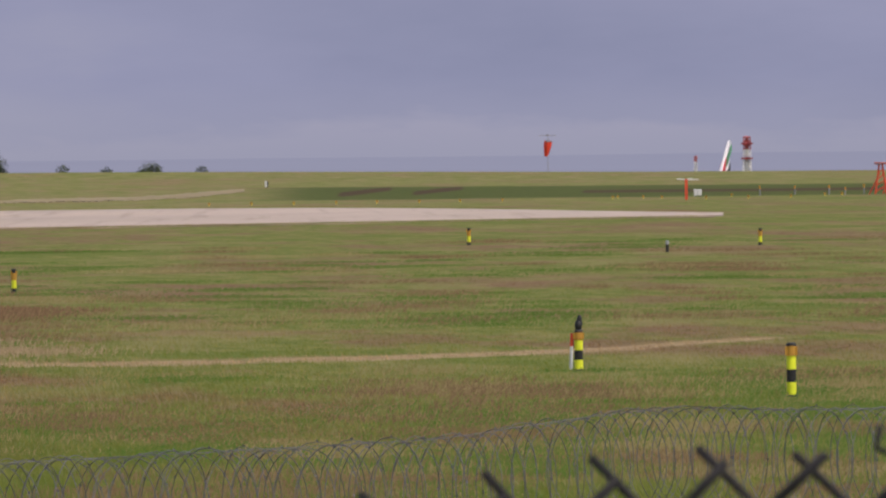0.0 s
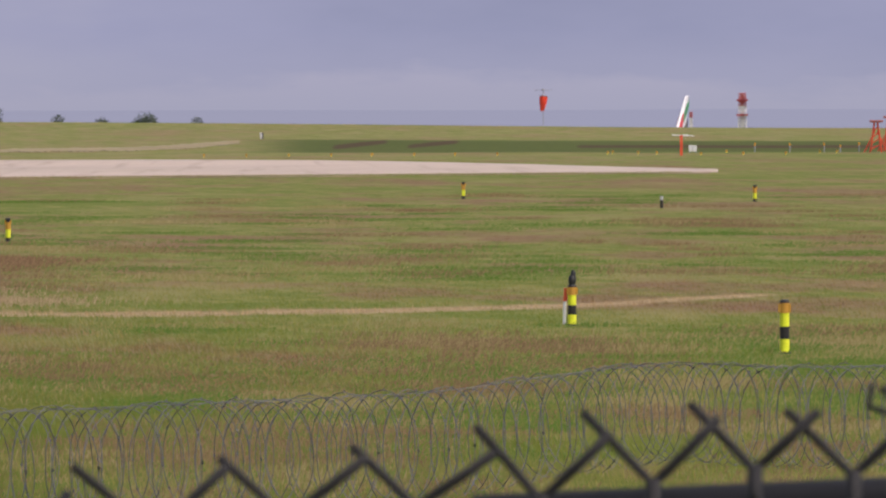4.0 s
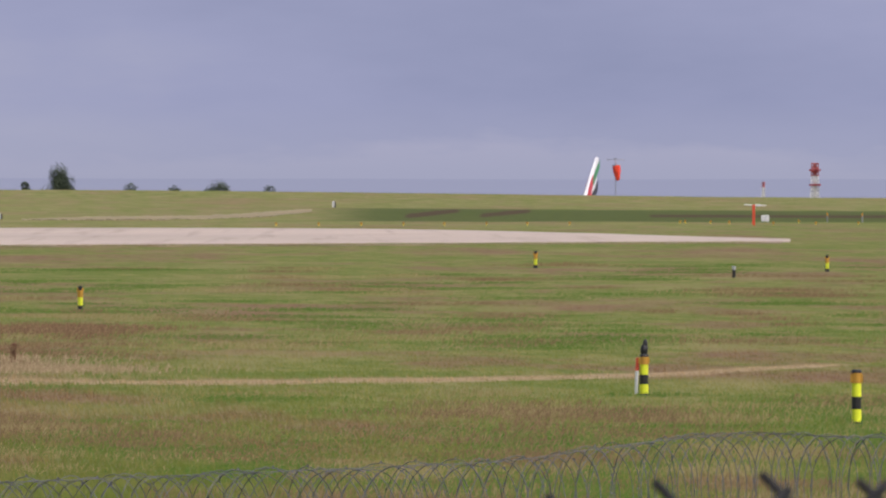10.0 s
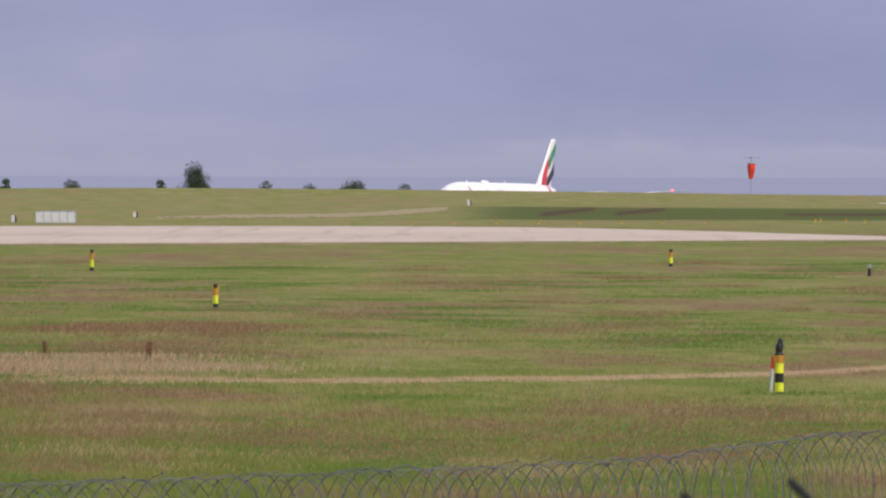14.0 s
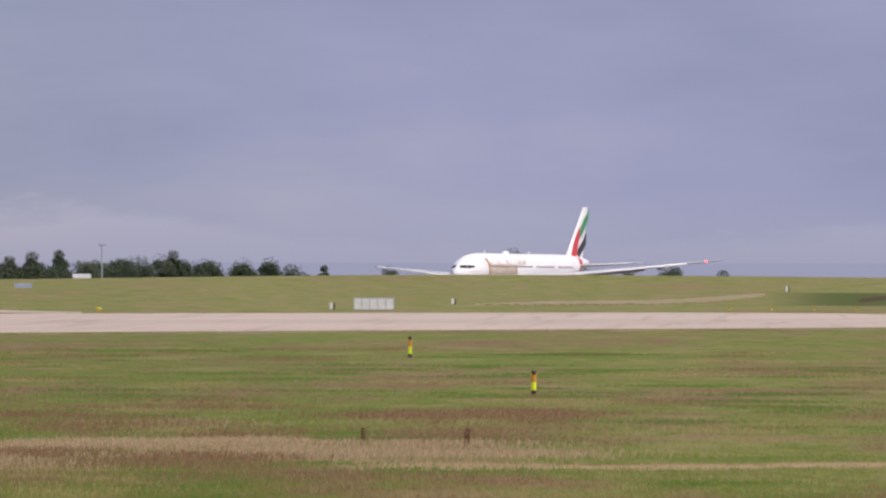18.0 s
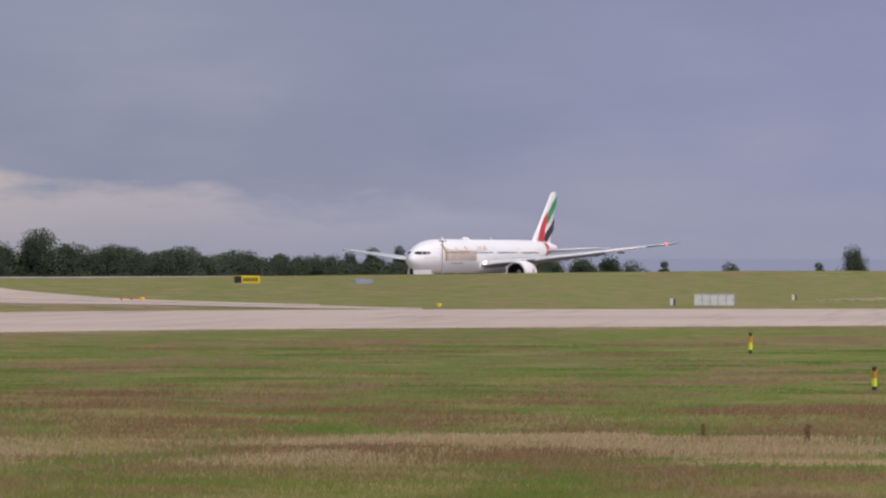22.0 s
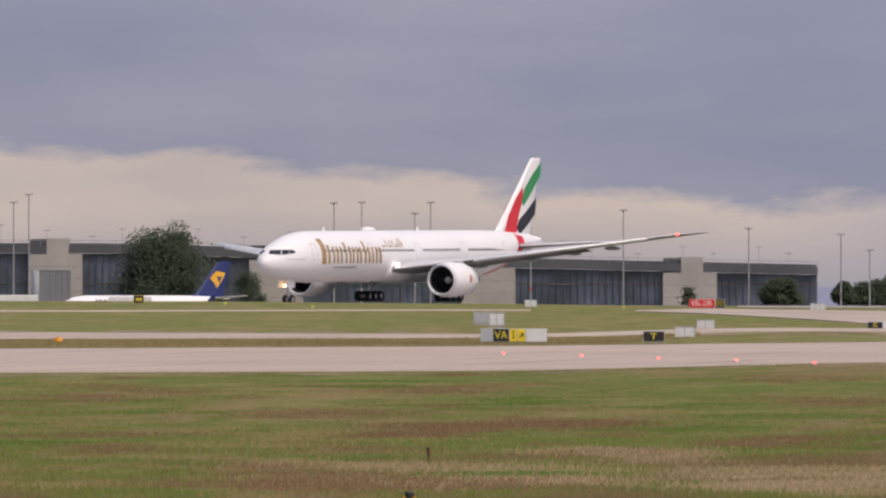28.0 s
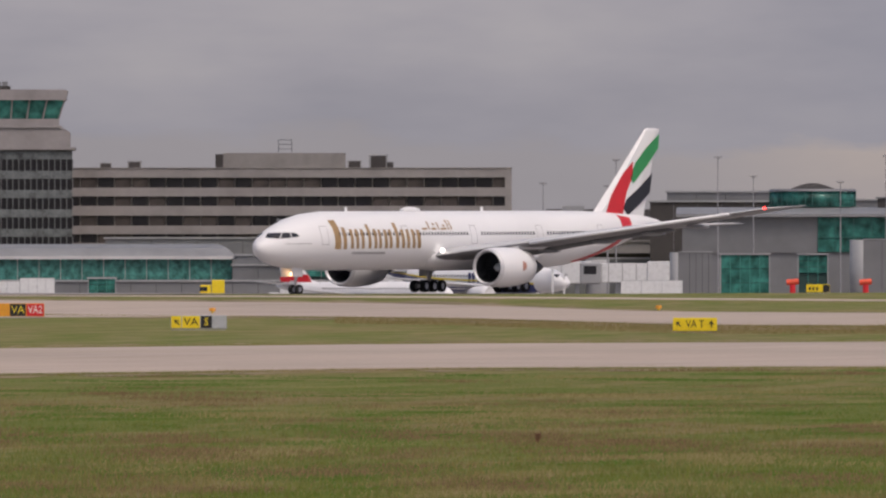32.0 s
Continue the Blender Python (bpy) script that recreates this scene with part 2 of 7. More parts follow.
def leaf_material(name, cols):
    m, nt, b = nodes_of(name)
    g, oi = nt.nodes.new("ShaderNodeNewGeometry"), nt.nodes.new("ShaderNodeObjectInfo")
    f = maths(nt, "MULTIPLY_ADD", g.outputs["Random Per Island"], 0.75, maths(nt, "MULTIPLY", oi.outputs["Random"], 0.25))
    nt.links.new(ramp(nt, f, [(i / (len(cols) - 1), c) for i, c in enumerate(cols)]), b.inputs["Base Color"])
    b.inputs["Roughness"].default_value = 0.7
    b.inputs["Specular IOR Level"].default_value = 0.25
    return m


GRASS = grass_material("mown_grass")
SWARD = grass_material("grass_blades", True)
VERGE = plain("straw_coloured_verge", (0.25, 0.19, 0.105), 0.95, vary=0.4, scale=0.12, fine=0.7)
DRY = plain("dry_trodden_grass", (0.29, 0.235, 0.13), 0.95, vary=0.35, scale=0.4, fine=2.5)
TAXI = concrete_material("pale_concrete", (0.495, 0.412, 0.343))
RUNWAY = concrete_material("runway_asphalt", (0.36, 0.33, 0.31))
LEAF = leaf_material("dark_leaves", [(0.034, 0.047, 0.027), (0.04, 0.056, 0.031), (0.047, 0.064, 0.035), (0.055, 0.074, 0.041)])
BARK = plain("bark", (0.09, 0.075, 0.055), 0.9, vary=0.3)
WHITE = plain("white_aircraft_paint", (0.76, 0.76, 0.775), 0.48, vary=0.02, scale=0.12, fine=0.6)
UNDER = plain("pale_grey_wing_paint", (0.3, 0.305, 0.32), 0.4, vary=0.08, scale=0.4)
# underside grey is darkened beyond its paint for the shade beneath the wing
UNDERSHADE = plain("wing_underside_shade_grey", (0.24, 0.24, 0.25), 0.5, vary=0.1, scale=0.4)
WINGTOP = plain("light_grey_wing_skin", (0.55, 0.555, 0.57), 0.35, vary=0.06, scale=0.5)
# flap grey is toned dark to stand for the shaded flap gap
FLAPSHADE = plain("flap_shade_grey", (0.11, 0.112, 0.12), 0.5, vary=0.12)
LIP = plain("pale_intake_lip", (0.62, 0.62, 0.64), 0.4, 0.25, vary=0.05)
RED = plain("red_livery_paint", (0.62, 0.025, 0.035), 0.35, vary=0.06)
GREEN = plain("green_livery_paint", (0.03, 0.26, 0.085), 0.35, vary=0.06)
BLACK = plain("black_livery_paint", (0.02, 0.021, 0.028), 0.35, vary=0.1)
GOLD = plain("gold_lettering_paint", (0.36, 0.235, 0.115), 0.4, vary=0.1)
HARP = plain("amber_emblem_paint", (0.78, 0.42, 0.04), 0.45, vary=0.06)
EMBLEM = plain("faded_red_gold_emblem", (0.55, 0.3, 0.24), 0.5, vary=0.1)
DARKGLASS = plain("dark_cockpit_glass", (0.02, 0.022, 0.03), 0.1, vary=0.1)
METAL = plain("bare_metal", (0.5, 0.5, 0.52), 0.35, 0.8, vary=0.1)
DARKMETAL = plain("dark_engine_metal", (0.045, 0.048, 0.055), 0.45, 0.4, vary=0.2)
RUBBER = plain("black_rubber", (0.018, 0.018, 0.019), 0.8, vary=0.2)
LAMP = glowing("landing_light", (1.0, 0.95, 0.88), 6.0)
LAMPWARM = glowing("taxi_light", (1.0, 0.62, 0.3), 8.0)
REDLAMP = glowing("red_light", (1.0, 0.06, 0.05), 6.0)
# mast red is paled in its colour for the haze of distance
HAZERED = plain("hazed_red_paint", (0.42, 0.1, 0.1), 0.6, vary=0.12, scale=2)
BRICKRED = plain("dull_brick_red_paint", (0.46, 0.085, 0.045), 0.6, vary=0.1, scale=1.5)
BLUEPAINT = plain("dark_blue_paint", (0.025, 0.04, 0.16), 0.35, vary=0.08)
YELLOW = plain("yellow_paint", (0.8, 0.6, 0.015), 0.45, vary=0.08, scale=3)
FLUO = plain("fluorescent_yellow_sleeve", (0.78, 0.85, 0.03), 0.5, vary=0.08, scale=4)
AMBER = plain("amber_band", (0.5, 0.26, 0.03), 0.6, vary=0.15, scale=5)
BLACKPL = plain("black_plastic", (0.016, 0.016, 0.018), 0.55, vary=0.2, scale=3)
ORANGE = plain("orange_paint", (0.75, 0.33, 0.03), 0.5, vary=0.1, scale=3)
REDORANGE = plain("red_orange_paint", (0.72, 0.085, 0.035), 0.5, vary=0.12, scale=2)
SIGNRED = plain("sign_red", (0.66, 0.02, 0.03), 0.45, vary=0.06, scale=3)
SIGNWHITE = plain("white_cabinet_paint", (0.66, 0.67, 0.68), 0.5, vary=0.1, scale=1.5)
GREYCAB = plain("grey_cabinet_paint", (0.4, 0.42, 0.45), 0.5, vary=0.12, scale=1.5)
STEEL = plain("galvanised_steel", (0.33, 0.34, 0.36), 0.5, 0.5, vary=0.15, scale=1.0)
MASTGREY = plain("weathered_mast_steel", (0.33, 0.33, 0.345), 0.6, 0.3, vary=0.15)
WIRE = plain("black_coated_wire", (0.012, 0.012, 0.015), 0.75, vary=0.35, scale=25, fine=120)
RAZOR = plain("galvanised_razor_wire", (0.15, 0.152, 0.175), 0.7, 0.1, vary=0.3, scale=6)
RUST = plain("rusty_stalks", (0.17, 0.075, 0.04), 0.9, vary=0.3, scale=5)
CONC = plain("pale_concrete_panel", (0.34, 0.322, 0.3), 0.85, vary=0.12, scale=0.15, fine=1.2)
OFFCONC = plain("streaked_office_concrete", (0.285, 0.266, 0.27), 0.85, vary=0.16, scale=0.12, fine=1.0)
CONCDARK = plain("weathered_grey_concrete", (0.24, 0.228, 0.22), 0.85, vary=0.16, scale=0.12, fine=1.0)
CLAD = plain("grey_metal_cladding", (0.19, 0.195, 0.205), 0.5, 0.2, vary=0.1, scale=0.15, fine=0.7)
CLADLIGHT = plain("light_grey_cladding", (0.34, 0.345, 0.355), 0.5, 0.1, vary=0.1, scale=0.15, fine=0.7)
DARKCLAD = plain("dark_brown_grey_cladding", (0.055, 0.05, 0.049), 0.85, vary=0.2, scale=0.12, fine=0.7)
PIERCLAD = plain("dark_pier_cladding", (0.078, 0.081, 0.09), 0.7, vary=0.2, scale=0.1, fine=0.5)
ROOFGREY = plain("grey_roof_sheet", (0.27, 0.275, 0.285), 0.5, 0.2, vary=0.12, scale=0.15, fine=0.7)
GREENGLASS = glassy("green_facade_glass", (0.036, 0.17, 0.145), 0.1, 0.75, 0.5)
PALEGREEN = glassy("pale_green_facade_glass", (0.06, 0.2, 0.18), 0.12, 0.6, 0.9)
BLUEGLASS = glassy("slate_facade_glass", (0.075, 0.095, 0.13), 0.3, 0.45, 0.18)
OFFGLASS = glassy("dark_office_glass", (0.016, 0.015, 0.018), 0.3, 0.7, 0.2)
BLIND = plain("drawn_window_blind", (0.062, 0.05, 0.047), 0.7, vary=0.3, scale=0.3)
SOCK = plain("orange_windsock_cloth", (0.85, 0.06, 0.025), 0.7, vary=0.1, scale=1.0)


# ---- mesh helpers ----
def mesh_of(name, bm, material, smooth=False):
    me = bpy.data.meshes.new(name)
    bmesh.ops.recalc_face_normals(bm, faces=bm.faces)
    bm.to_mesh(me)
    bm.free()
    for m in (material if isinstance(material, (list, tuple)) else [material]):
        me.materials.append(m)
    if smooth:
        me.shade_smooth()
    return me


def part(name, bm, material, parent, label="", smooth=False):
    ob = new(name, mesh_of(name, bm, material, smooth))
    ob.parent = parent
    return tagged(ob, label)


def thing(name, m, label, category, group="", kind=""):
    ob = new(name)
    ob.empty_display_size = 0.3
    ob.matrix_basis = m
    return tagged(ob, label, category, group, kind)


def facing(az, d, z=None):
    """A frame at that bearing whose x runs across the view, y away from it."""
    x, y = polar(az, d)
    return pose(x, y, float(height(x, y)) if z is None else z, 0, 0, -az)


def box(bm, x0, x1, y0, y1, z0, z1, bevel=0.0):
    r = bmesh.ops.create_cube(bm, size=1.0, matrix=Matrix.Translation(((x0 + x1) / 2, (y0 + y1) / 2, (z0 + z1) / 2)) @ Matrix.Diagonal((x1 - x0, y1 - y0, z1 - z0, 1)))
    if bevel:
        edges = list({e for v in r["verts"] for e in v.link_edges})
        bmesh.ops.bevel(bm, geom=edges, offset=bevel, segments=1, affect="EDGES")
    return bm


def boxed(*args):
    return box(bmesh.new(), *args)


def tube(bm, p0, p1, r0, r1=None, n=10, caps=True):
    p0, p1 = Vector(p0), Vector(p1)
    r1 = r0 if r1 is None else r1
    way = (p1 - p0)
    m = Matrix.Translation((p0 + p1) / 2) @ way.to_track_quat("Z", "Y").to_matrix().to_4x4()
    bmesh.ops.create_cone(bm, cap_ends=caps, cap_tris=False, segments=n, radius1=r0, radius2=r1, depth=way.length, matrix=m)
    return bm


def tubed(*args, **kw):
    return tube(bmesh.new(), *args, **kw)


def ring_loft(bm, rings, close=True, caps=True):
    vs = [[bm.verts.new(p) for p in ring] for ring in rings]
    n = len(vs[0])
    for a, b in zip(vs, vs[1:]):
        for i in range(n if close else n - 1):
            j = (i + 1) % n
            bm.faces.new((a[i], a[j], b[j], b[i]))
    if caps and close:
        bm.faces.new(vs[0][::-1])
        bm.faces.new(vs[-1])
    return bm


def ball(bm, centre, r, sx=1, sy=1, sz=1, seg=12):
    bmesh.ops.create_uvsphere(bm, u_segments=seg, v_segments=max(6, seg // 2), radius=r, matrix=Matrix.Translation(centre) @ Matrix.Diagonal((sx, sy, sz, 1)))
    return bm


def pydata(name, verts, faces, material):
    me = bpy.data.meshes.new(name)
    me.from_pydata(verts, [], faces)
    me.materials.append(material)
    me.update()
    return me


def writing(text, size, material, parent, m, name="lettering", width=None):
    """Flat characters in the built-in font, standing upright, read from -y."""
    cu = bpy.data.curves.new(name, "FONT")
    cu.body, cu.size, cu.align_x, cu.align_y, cu.extrude, cu.resolution_u = text, size, "CENTER", "CENTER", 0.006, 2
    tmp = bpy.data.objects.new("tmp", cu)
    scene.collection.objects.link(tmp)
    bpy.context.view_layer.update()
    me = bpy.data.meshes.new_from_object(tmp)
    bpy.data.objects.remove(tmp)
    if width:
        xs = [v.co.x for v in me.vertices]
        me.transform(Matrix.Diagonal((width / (max(xs) - min(xs)), 1, 1, 1)))
    me.transform(Matrix.Rotation(radians(90), 4, "X"))
    me.materials.clear()
    me.materials.append(material)
    ob = new(name, me)
    ob.parent = parent
    ob.matrix_basis = m
    return ob


# ---- the ground ----
def step(a, b, x):
    q = np.clip((x - a) / (b - a), 0, 1)
    return q * q * (3 - 2 * q)


def height(x, y):
    """Field level: a faint fall to the right, a low crest, and the runway dipping away behind it."""
    x, y = np.asarray(x, float), np.asarray(y, float)
    near = -0.0012 * np.maximum(0, x - 200)
    crest = 0.2 - 0.25 * step(860, 930, x) + 0.75 * step(1025, 1105, x) - 0.3 * step(1110, 1240, x) - 0.0055 * np.maximum(0, x - 1080)
    shoulder = np.interp(x, [700, 800, 920, 960, 1060, 1110, 1464, 1620, 1750, 1850, 2000, 2230, 3200], [1.1, 1.1, 0.83, 0.45, 0.0, -0.1, -1.5, -2.8, -4.9, -7.2, -10.6, -15.0, -18])
    z = near + (crest - near) * step(270, 440, y)
    z = z + (shoulder - z) * step(440, 560, y)
    # the runway itself, which banks a little away from the field at its far end
    strip = np.interp(x, [700, 780, 855, 960, 1100, 1443, 1479, 1549, 1611, 1683, 1760, 1800, 1850, 1940, 2088, 2230, 3200], [1.1, 0.76, 0.41, 0.12, -0.38, -2.0, -2.38, -3.3, -4.25, -5.4, -7.1, -7.95, -8.6, -10.9, -13.1, -15.2, -18])
    strip = strip + 0.021 * (np.clip(y, 640, 735) - 720) * step(1400, 1560, x) - 4.6 * step(690, 770, y) * (1 - step(1150, 1420, x))
    far = step(885, 965, x)
    return z + (strip - z) * step(548 - 108 * far, 574 - 14 * far, y)


def grid_sheet(name, xs, ys, lift, material):
    gx, gy = np.meshgrid(xs, ys)
    gz = height(gx, gy) + lift
    n, m = gx.shape
    verts = np.stack([gx.ravel(), gy.ravel(), gz.ravel()], 1).tolist()
    idx = np.arange(n * m).reshape(n, m)
    faces = np.stack([idx[:-1, :-1].ravel(), idx[:-1, 1:].ravel(), idx[1:, 1:].ravel(), idx[1:, :-1].ravel()], 1).tolist()
    me = pydata(name, verts, faces, material)
    me.shade_smooth()
    return me


def spaced(*spans):
    return np.concatenate([np.arange(a, b, s) for a, b, s in spans] + [[spans[-1][1]]])


ground = tagged(new("ground", grid_sheet("ground", spaced((-3600, 0, 300), (0, 1700, 20), (1700, 2400, 40), (2400, 3900, 250)),
                                         spaced((-3600, 0, 300), (0, 260, 20), (260, 350, 6), (350, 440, 15), (440, 580, 8), (580, 900, 20), (900, 3900, 250)), 0.0, GRASS)),
                "rough mown airfield grass with dry brown patches", "ground", kind="structure")


def band(name, near, far, material, lift, label, category, a0, a1, steps=90, across=5, ragged=0.0):
    """Paving between two edges, each given as (bearing, distance) along a smooth curve."""
    az = np.linspace(a0, a1, steps)
    n, f = np.interp(az, *zip(*near)), np.interp(az, *zip(*far))
    k = np.ones(7) / 7
    n, f = np.convolve(np.pad(n, 3, "edge"), k, "valid"), np.convolve(np.pad(f, 3, "edge"), k, "valid")
    rng = np.random.RandomState(len(name))
    n, f = n + rng.uniform(-ragged, ragged, steps), f + rng.uniform(-ragged, ragged, steps)
    verts, faces = [], []
    # each long edge turns down into the ground
    rows = [(0, -0.12)] + [(j / (across - 1), lift) for j in range(across)] + [(1, -0.12)]
    across = len(rows)
    for i in range(steps):
        for q, up in rows:
            d = n[i] + (f[i] - n[i]) * q
            x, y = polar(az[i], d)
            verts.append((x, y, float(height(x, y)) + up))
    for i in range(steps - 1):
        for j in range(across - 1):
            a = i * across + j
            faces.append((a, a + 1, a + across + 1, a + across))
    ob = new(name, pydata(name, verts, faces, material))
    return tagged(ob, label, category, kind="structure")


TAXI_NEAR = [(46, 335), (49, 352), (52, 378), (55, 385), (58, 396), (61, 407), (63, 452), (65, 478), (68, 497), (70, 512), (72.8, 536)]
TAXI_FAR = [(46, 440), (49, 462), (52, 498), (55, 516), (58, 537), (61, 562), (63, 606), (65, 640), (67, 648), (69, 658), (70.2, 655), (71, 632), (71.9, 588), (72.8, 545)]
band("taxiway", TAXI_NEAR, TAXI_FAR, TAXI, 0.05, "pale worn concrete taxiway across the grass", "taxiway", 46, 72.75, 120, ragged=0.6)
LINK_NEAR = [(46, 720), (49.3, 710), (52, 668), (53.4, 618), (55, 624), (56.5, 598), (58, 606), (60.5, 626), (61.5, 645), (62, 697), (63, 702), (64, 700), (65.4, 650), (65.95, 640)]
LINK_FAR = [(46, 800), (50, 800), (52, 800), (53.4, 735), (55, 725), (56, 662), (58, 656), (61.2, 660), (62, 735), (63, 733), (64.05, 745), (65.4, 688), (65.95, 645)]
band("taxiway_link", LINK_NEAR, LINK_FAR, TAXI, 0.06, "pale concrete taxiway beyond the sign island", "taxiway", 46, 65.9, 112, ragged=0.6)
band("taxiway_branch", [(61.6, 928), (61.976, 888), (62.9, 792), (63.3, 742), (64.2, 722), (65.4, 672)], [(61.6, 932), (61.976, 978), (63.24, 930), (63.35, 850), (64.106, 748), (65.4, 690)], TAXI, 0.08,
     "pale concrete taxiway curving up to the runway", "taxiway", 61.62, 65.3, 60, ragged=0.6)
band("service_path", [(48, 845), (55, 853), (58, 882), (61, 940)], [(48, 858), (55, 866), (58, 896), (61, 955)], TAXI, 0.05, "thin pale paved edge in the grass", "path", 48, 61, 50)
band("crest_track", [(68.2, 768), (68.6, 770), (69.3, 785), (69.6, 815), (69.95, 905)], [(68.2, 776), (68.6, 812), (69.3, 838), (69.6, 885), (69.95, 955)], DRY, 0.04, "pale worn track climbing the grass bank", "track", 68.22, 69.93, 90, ragged=7)
band("taxiway_spur", [(48.5, 666), (51.2, 690)], [(48.5, 703), (51.2, 695)], TAXI, 0.05, "narrow pale taxiway spur tapering into the grass", "taxiway", 48.5, 51.15, 40, ragged=0.5)
shift = lambda edge, k: [(a, d + k) for a, d in edge]
band("verge", shift(TAXI_NEAR, -9), shift(TAXI_NEAR, 1), VERGE, 0.02, "straw-coloured grass verge along the taxiway", "verge", 46, 72.7, 200, ragged=4)
band("verge", shift(TAXI_FAR, -1), shift(TAXI_FAR, 14), VERGE, 0.02, "straw-coloured grass verge along the taxiway", "verge", 46, 68, 200, ragged=6)
band("verge", shift(LINK_NEAR, -22), shift(LINK_NEAR, 1), VERGE, 0.02, "straw-coloured grass verge along the taxiway", "verge", 46, 64.5, 160, ragged=8)
band("verge", shift(LINK_FAR, -1), shift(LINK_FAR, 18), VERGE, 0.02, "straw-coloured grass verge along the taxiway", "verge", 46, 61, 160, ragged=8)
RUN_X = spaced((-2500, 600, 150), (600, 1700, 25), (1700, 2600, 60))
runway = tagged(new("runway", grid_sheet("runway", RUN_X, np.array([566, 590, 615, 640, 665, 685.0]), 0.06, RUNWAY)), "long worn asphalt runway", "runway", kind="structure")
band("runway_shoulder", [(62.2, 1033), (63, 1051), (64, 1099), (64.5, 1138), (64.9, 1179)], [(62.2, 1168), (63, 1200), (64, 1243), (64.5, 1215), (64.9, 1184)], RUNWAY, 0.06,
     "pale paved shoulder along the runway", "runway", 62.22, 64.88, 60, ragged=0.6)
tagged(new("runway_turning_pad", grid_sheet("runway_turning_pad", spaced((1350, 2250, 45)), np.array([684, 720, 760, 800, 830.0]), 0.05, RUNWAY)), "worn asphalt turning pad beside the runway", "runway", kind="structure")
apron = tagged(new("apron", grid_sheet("apron", spaced((-2500, 600, 150), (600, 1300, 25)), np.array([775, 800, 900, 1000, 1100, 1250, 1400.0]), 0.06, RUNWAY)), "grey concrete apron before the terminal", "apron", kind="structure")


def sward(name, n, az_span, d_span, size, material, label, seed=3, lean=0.1, edge=None):
    """Single blades and small clumps as one mesh, thicker near the bank; along a paved edge where one is given."""
    rng = np.random.RandomState(seed)
    az = rng.uniform(*az_span, n)
    if edge is None:
        d = 1.0 / rng.uniform(1.0 / d_span[1], 1.0 / d_span[0], n)
        keep = d < np.interp(az, *zip(*TAXI_NEAR)) - 2
        az, d = az[keep], d[keep]
    else:
        d = np.interp(az, *zip(*edge)) + rng.uniform(*d_span, n)
    x, y = d * np.sin(np.radians(az)), d * np.cos(np.radians(az))
    z, n = height(x, y), len(x)
    h = rng.uniform(*size, n) * rng.choice([0.7, 1.0, 1.35], n)
    w = rng.uniform(0.007, 0.016, n) * (1.0 if edge is None else 1.5)
    if edge is None:
        h = h * np.clip(190.0 / d, 0.55, 1.15) * np.clip((np.interp(az, *zip(*TAXI_NEAR)) - d) / 60.0, 0.3, 1.0)
    # the sward leans away from the bank, as the wind has laid it
    turn, bend, reach = rng.normal(-1.05, 0.3, n), rng.normal(0.8, 0.3, n), rng.uniform(0.45, 1.0, n)
    if edge is None:
        # mown shorter on the far side of the old mowing line
        h = h * np.interp(0.9135 * y - 0.4067 * x, [-14, 0], [0.5, 1.0])
    dx, dy = np.cos(turn) * w, np.sin(turn) * w
    lx, ly = np.sin(bend) * reach * h + rng.normal(0, lean, n) * h, np.cos(bend) * reach * h + rng.normal(0, lean, n) * h
    v = np.stack([np.stack([x - dx, y - dy, z - 0.01], 1), np.stack([x + dx, y + dy, z - 0.01], 1), np.stack([x + lx, y + ly, z + h], 1)], 1).reshape(-1, 3)
    me = bpy.data.meshes.new(name)
    me.vertices.add(3 * n)
    me.loops.add(3 * n)
    me.polygons.add(n)
    me.vertices.foreach_set("co", v.ravel().astype(np.float32))
    me.loops.foreach_set("vertex_index", np.arange(3 * n, dtype=np.int32))
    me.polygons.foreach_set("loop_start", np.arange(0, 3 * n, 3, dtype=np.int32))
    me.update(calc_edges=True)
    me.materials.append(material)
    return tagged(new(name, me), label, "grass", kind="stuff")


sward("grass", 620000, (48.5, 74.5), (84, 520), (0.05, 0.12), SWARD, "short uneven airfield grass with brown and straw patches", seed=5)
sward("grass_fringe", 50000, (47, 72.6), (-7, 0.6), (0.03, 0.08), SWARD, "ragged straw-coloured grass along the near taxiway edge", seed=6, edge=TAXI_NEAR)
sward("grass_fringe", 50000, (47, 71.5), (-0.6, 9), (0.03, 0.1), SWARD, "ragged straw-coloured grass along the far taxiway edge", seed=7, edge=TAXI_FAR)
sward("grass_fringe", 40000, (47, 63.0), (-12, 0.6), (0.04, 0.1), SWARD, "ragged straw-coloured grass along the link taxiway", seed=9, edge=LINK_NEAR)

sward("island_grass", 50000, (51.3, 62.0), (-55, -1), (0.07, 0.17), blade_material("rough_island_grass", [(0.11, 0.1, 0.034), (0.155, 0.122, 0.05), (0.22, 0.168, 0.078), (0.31, 0.245, 0.135)]), "rough straw-tipped grass between the taxiways", seed=12, edge=LINK_NEAR)


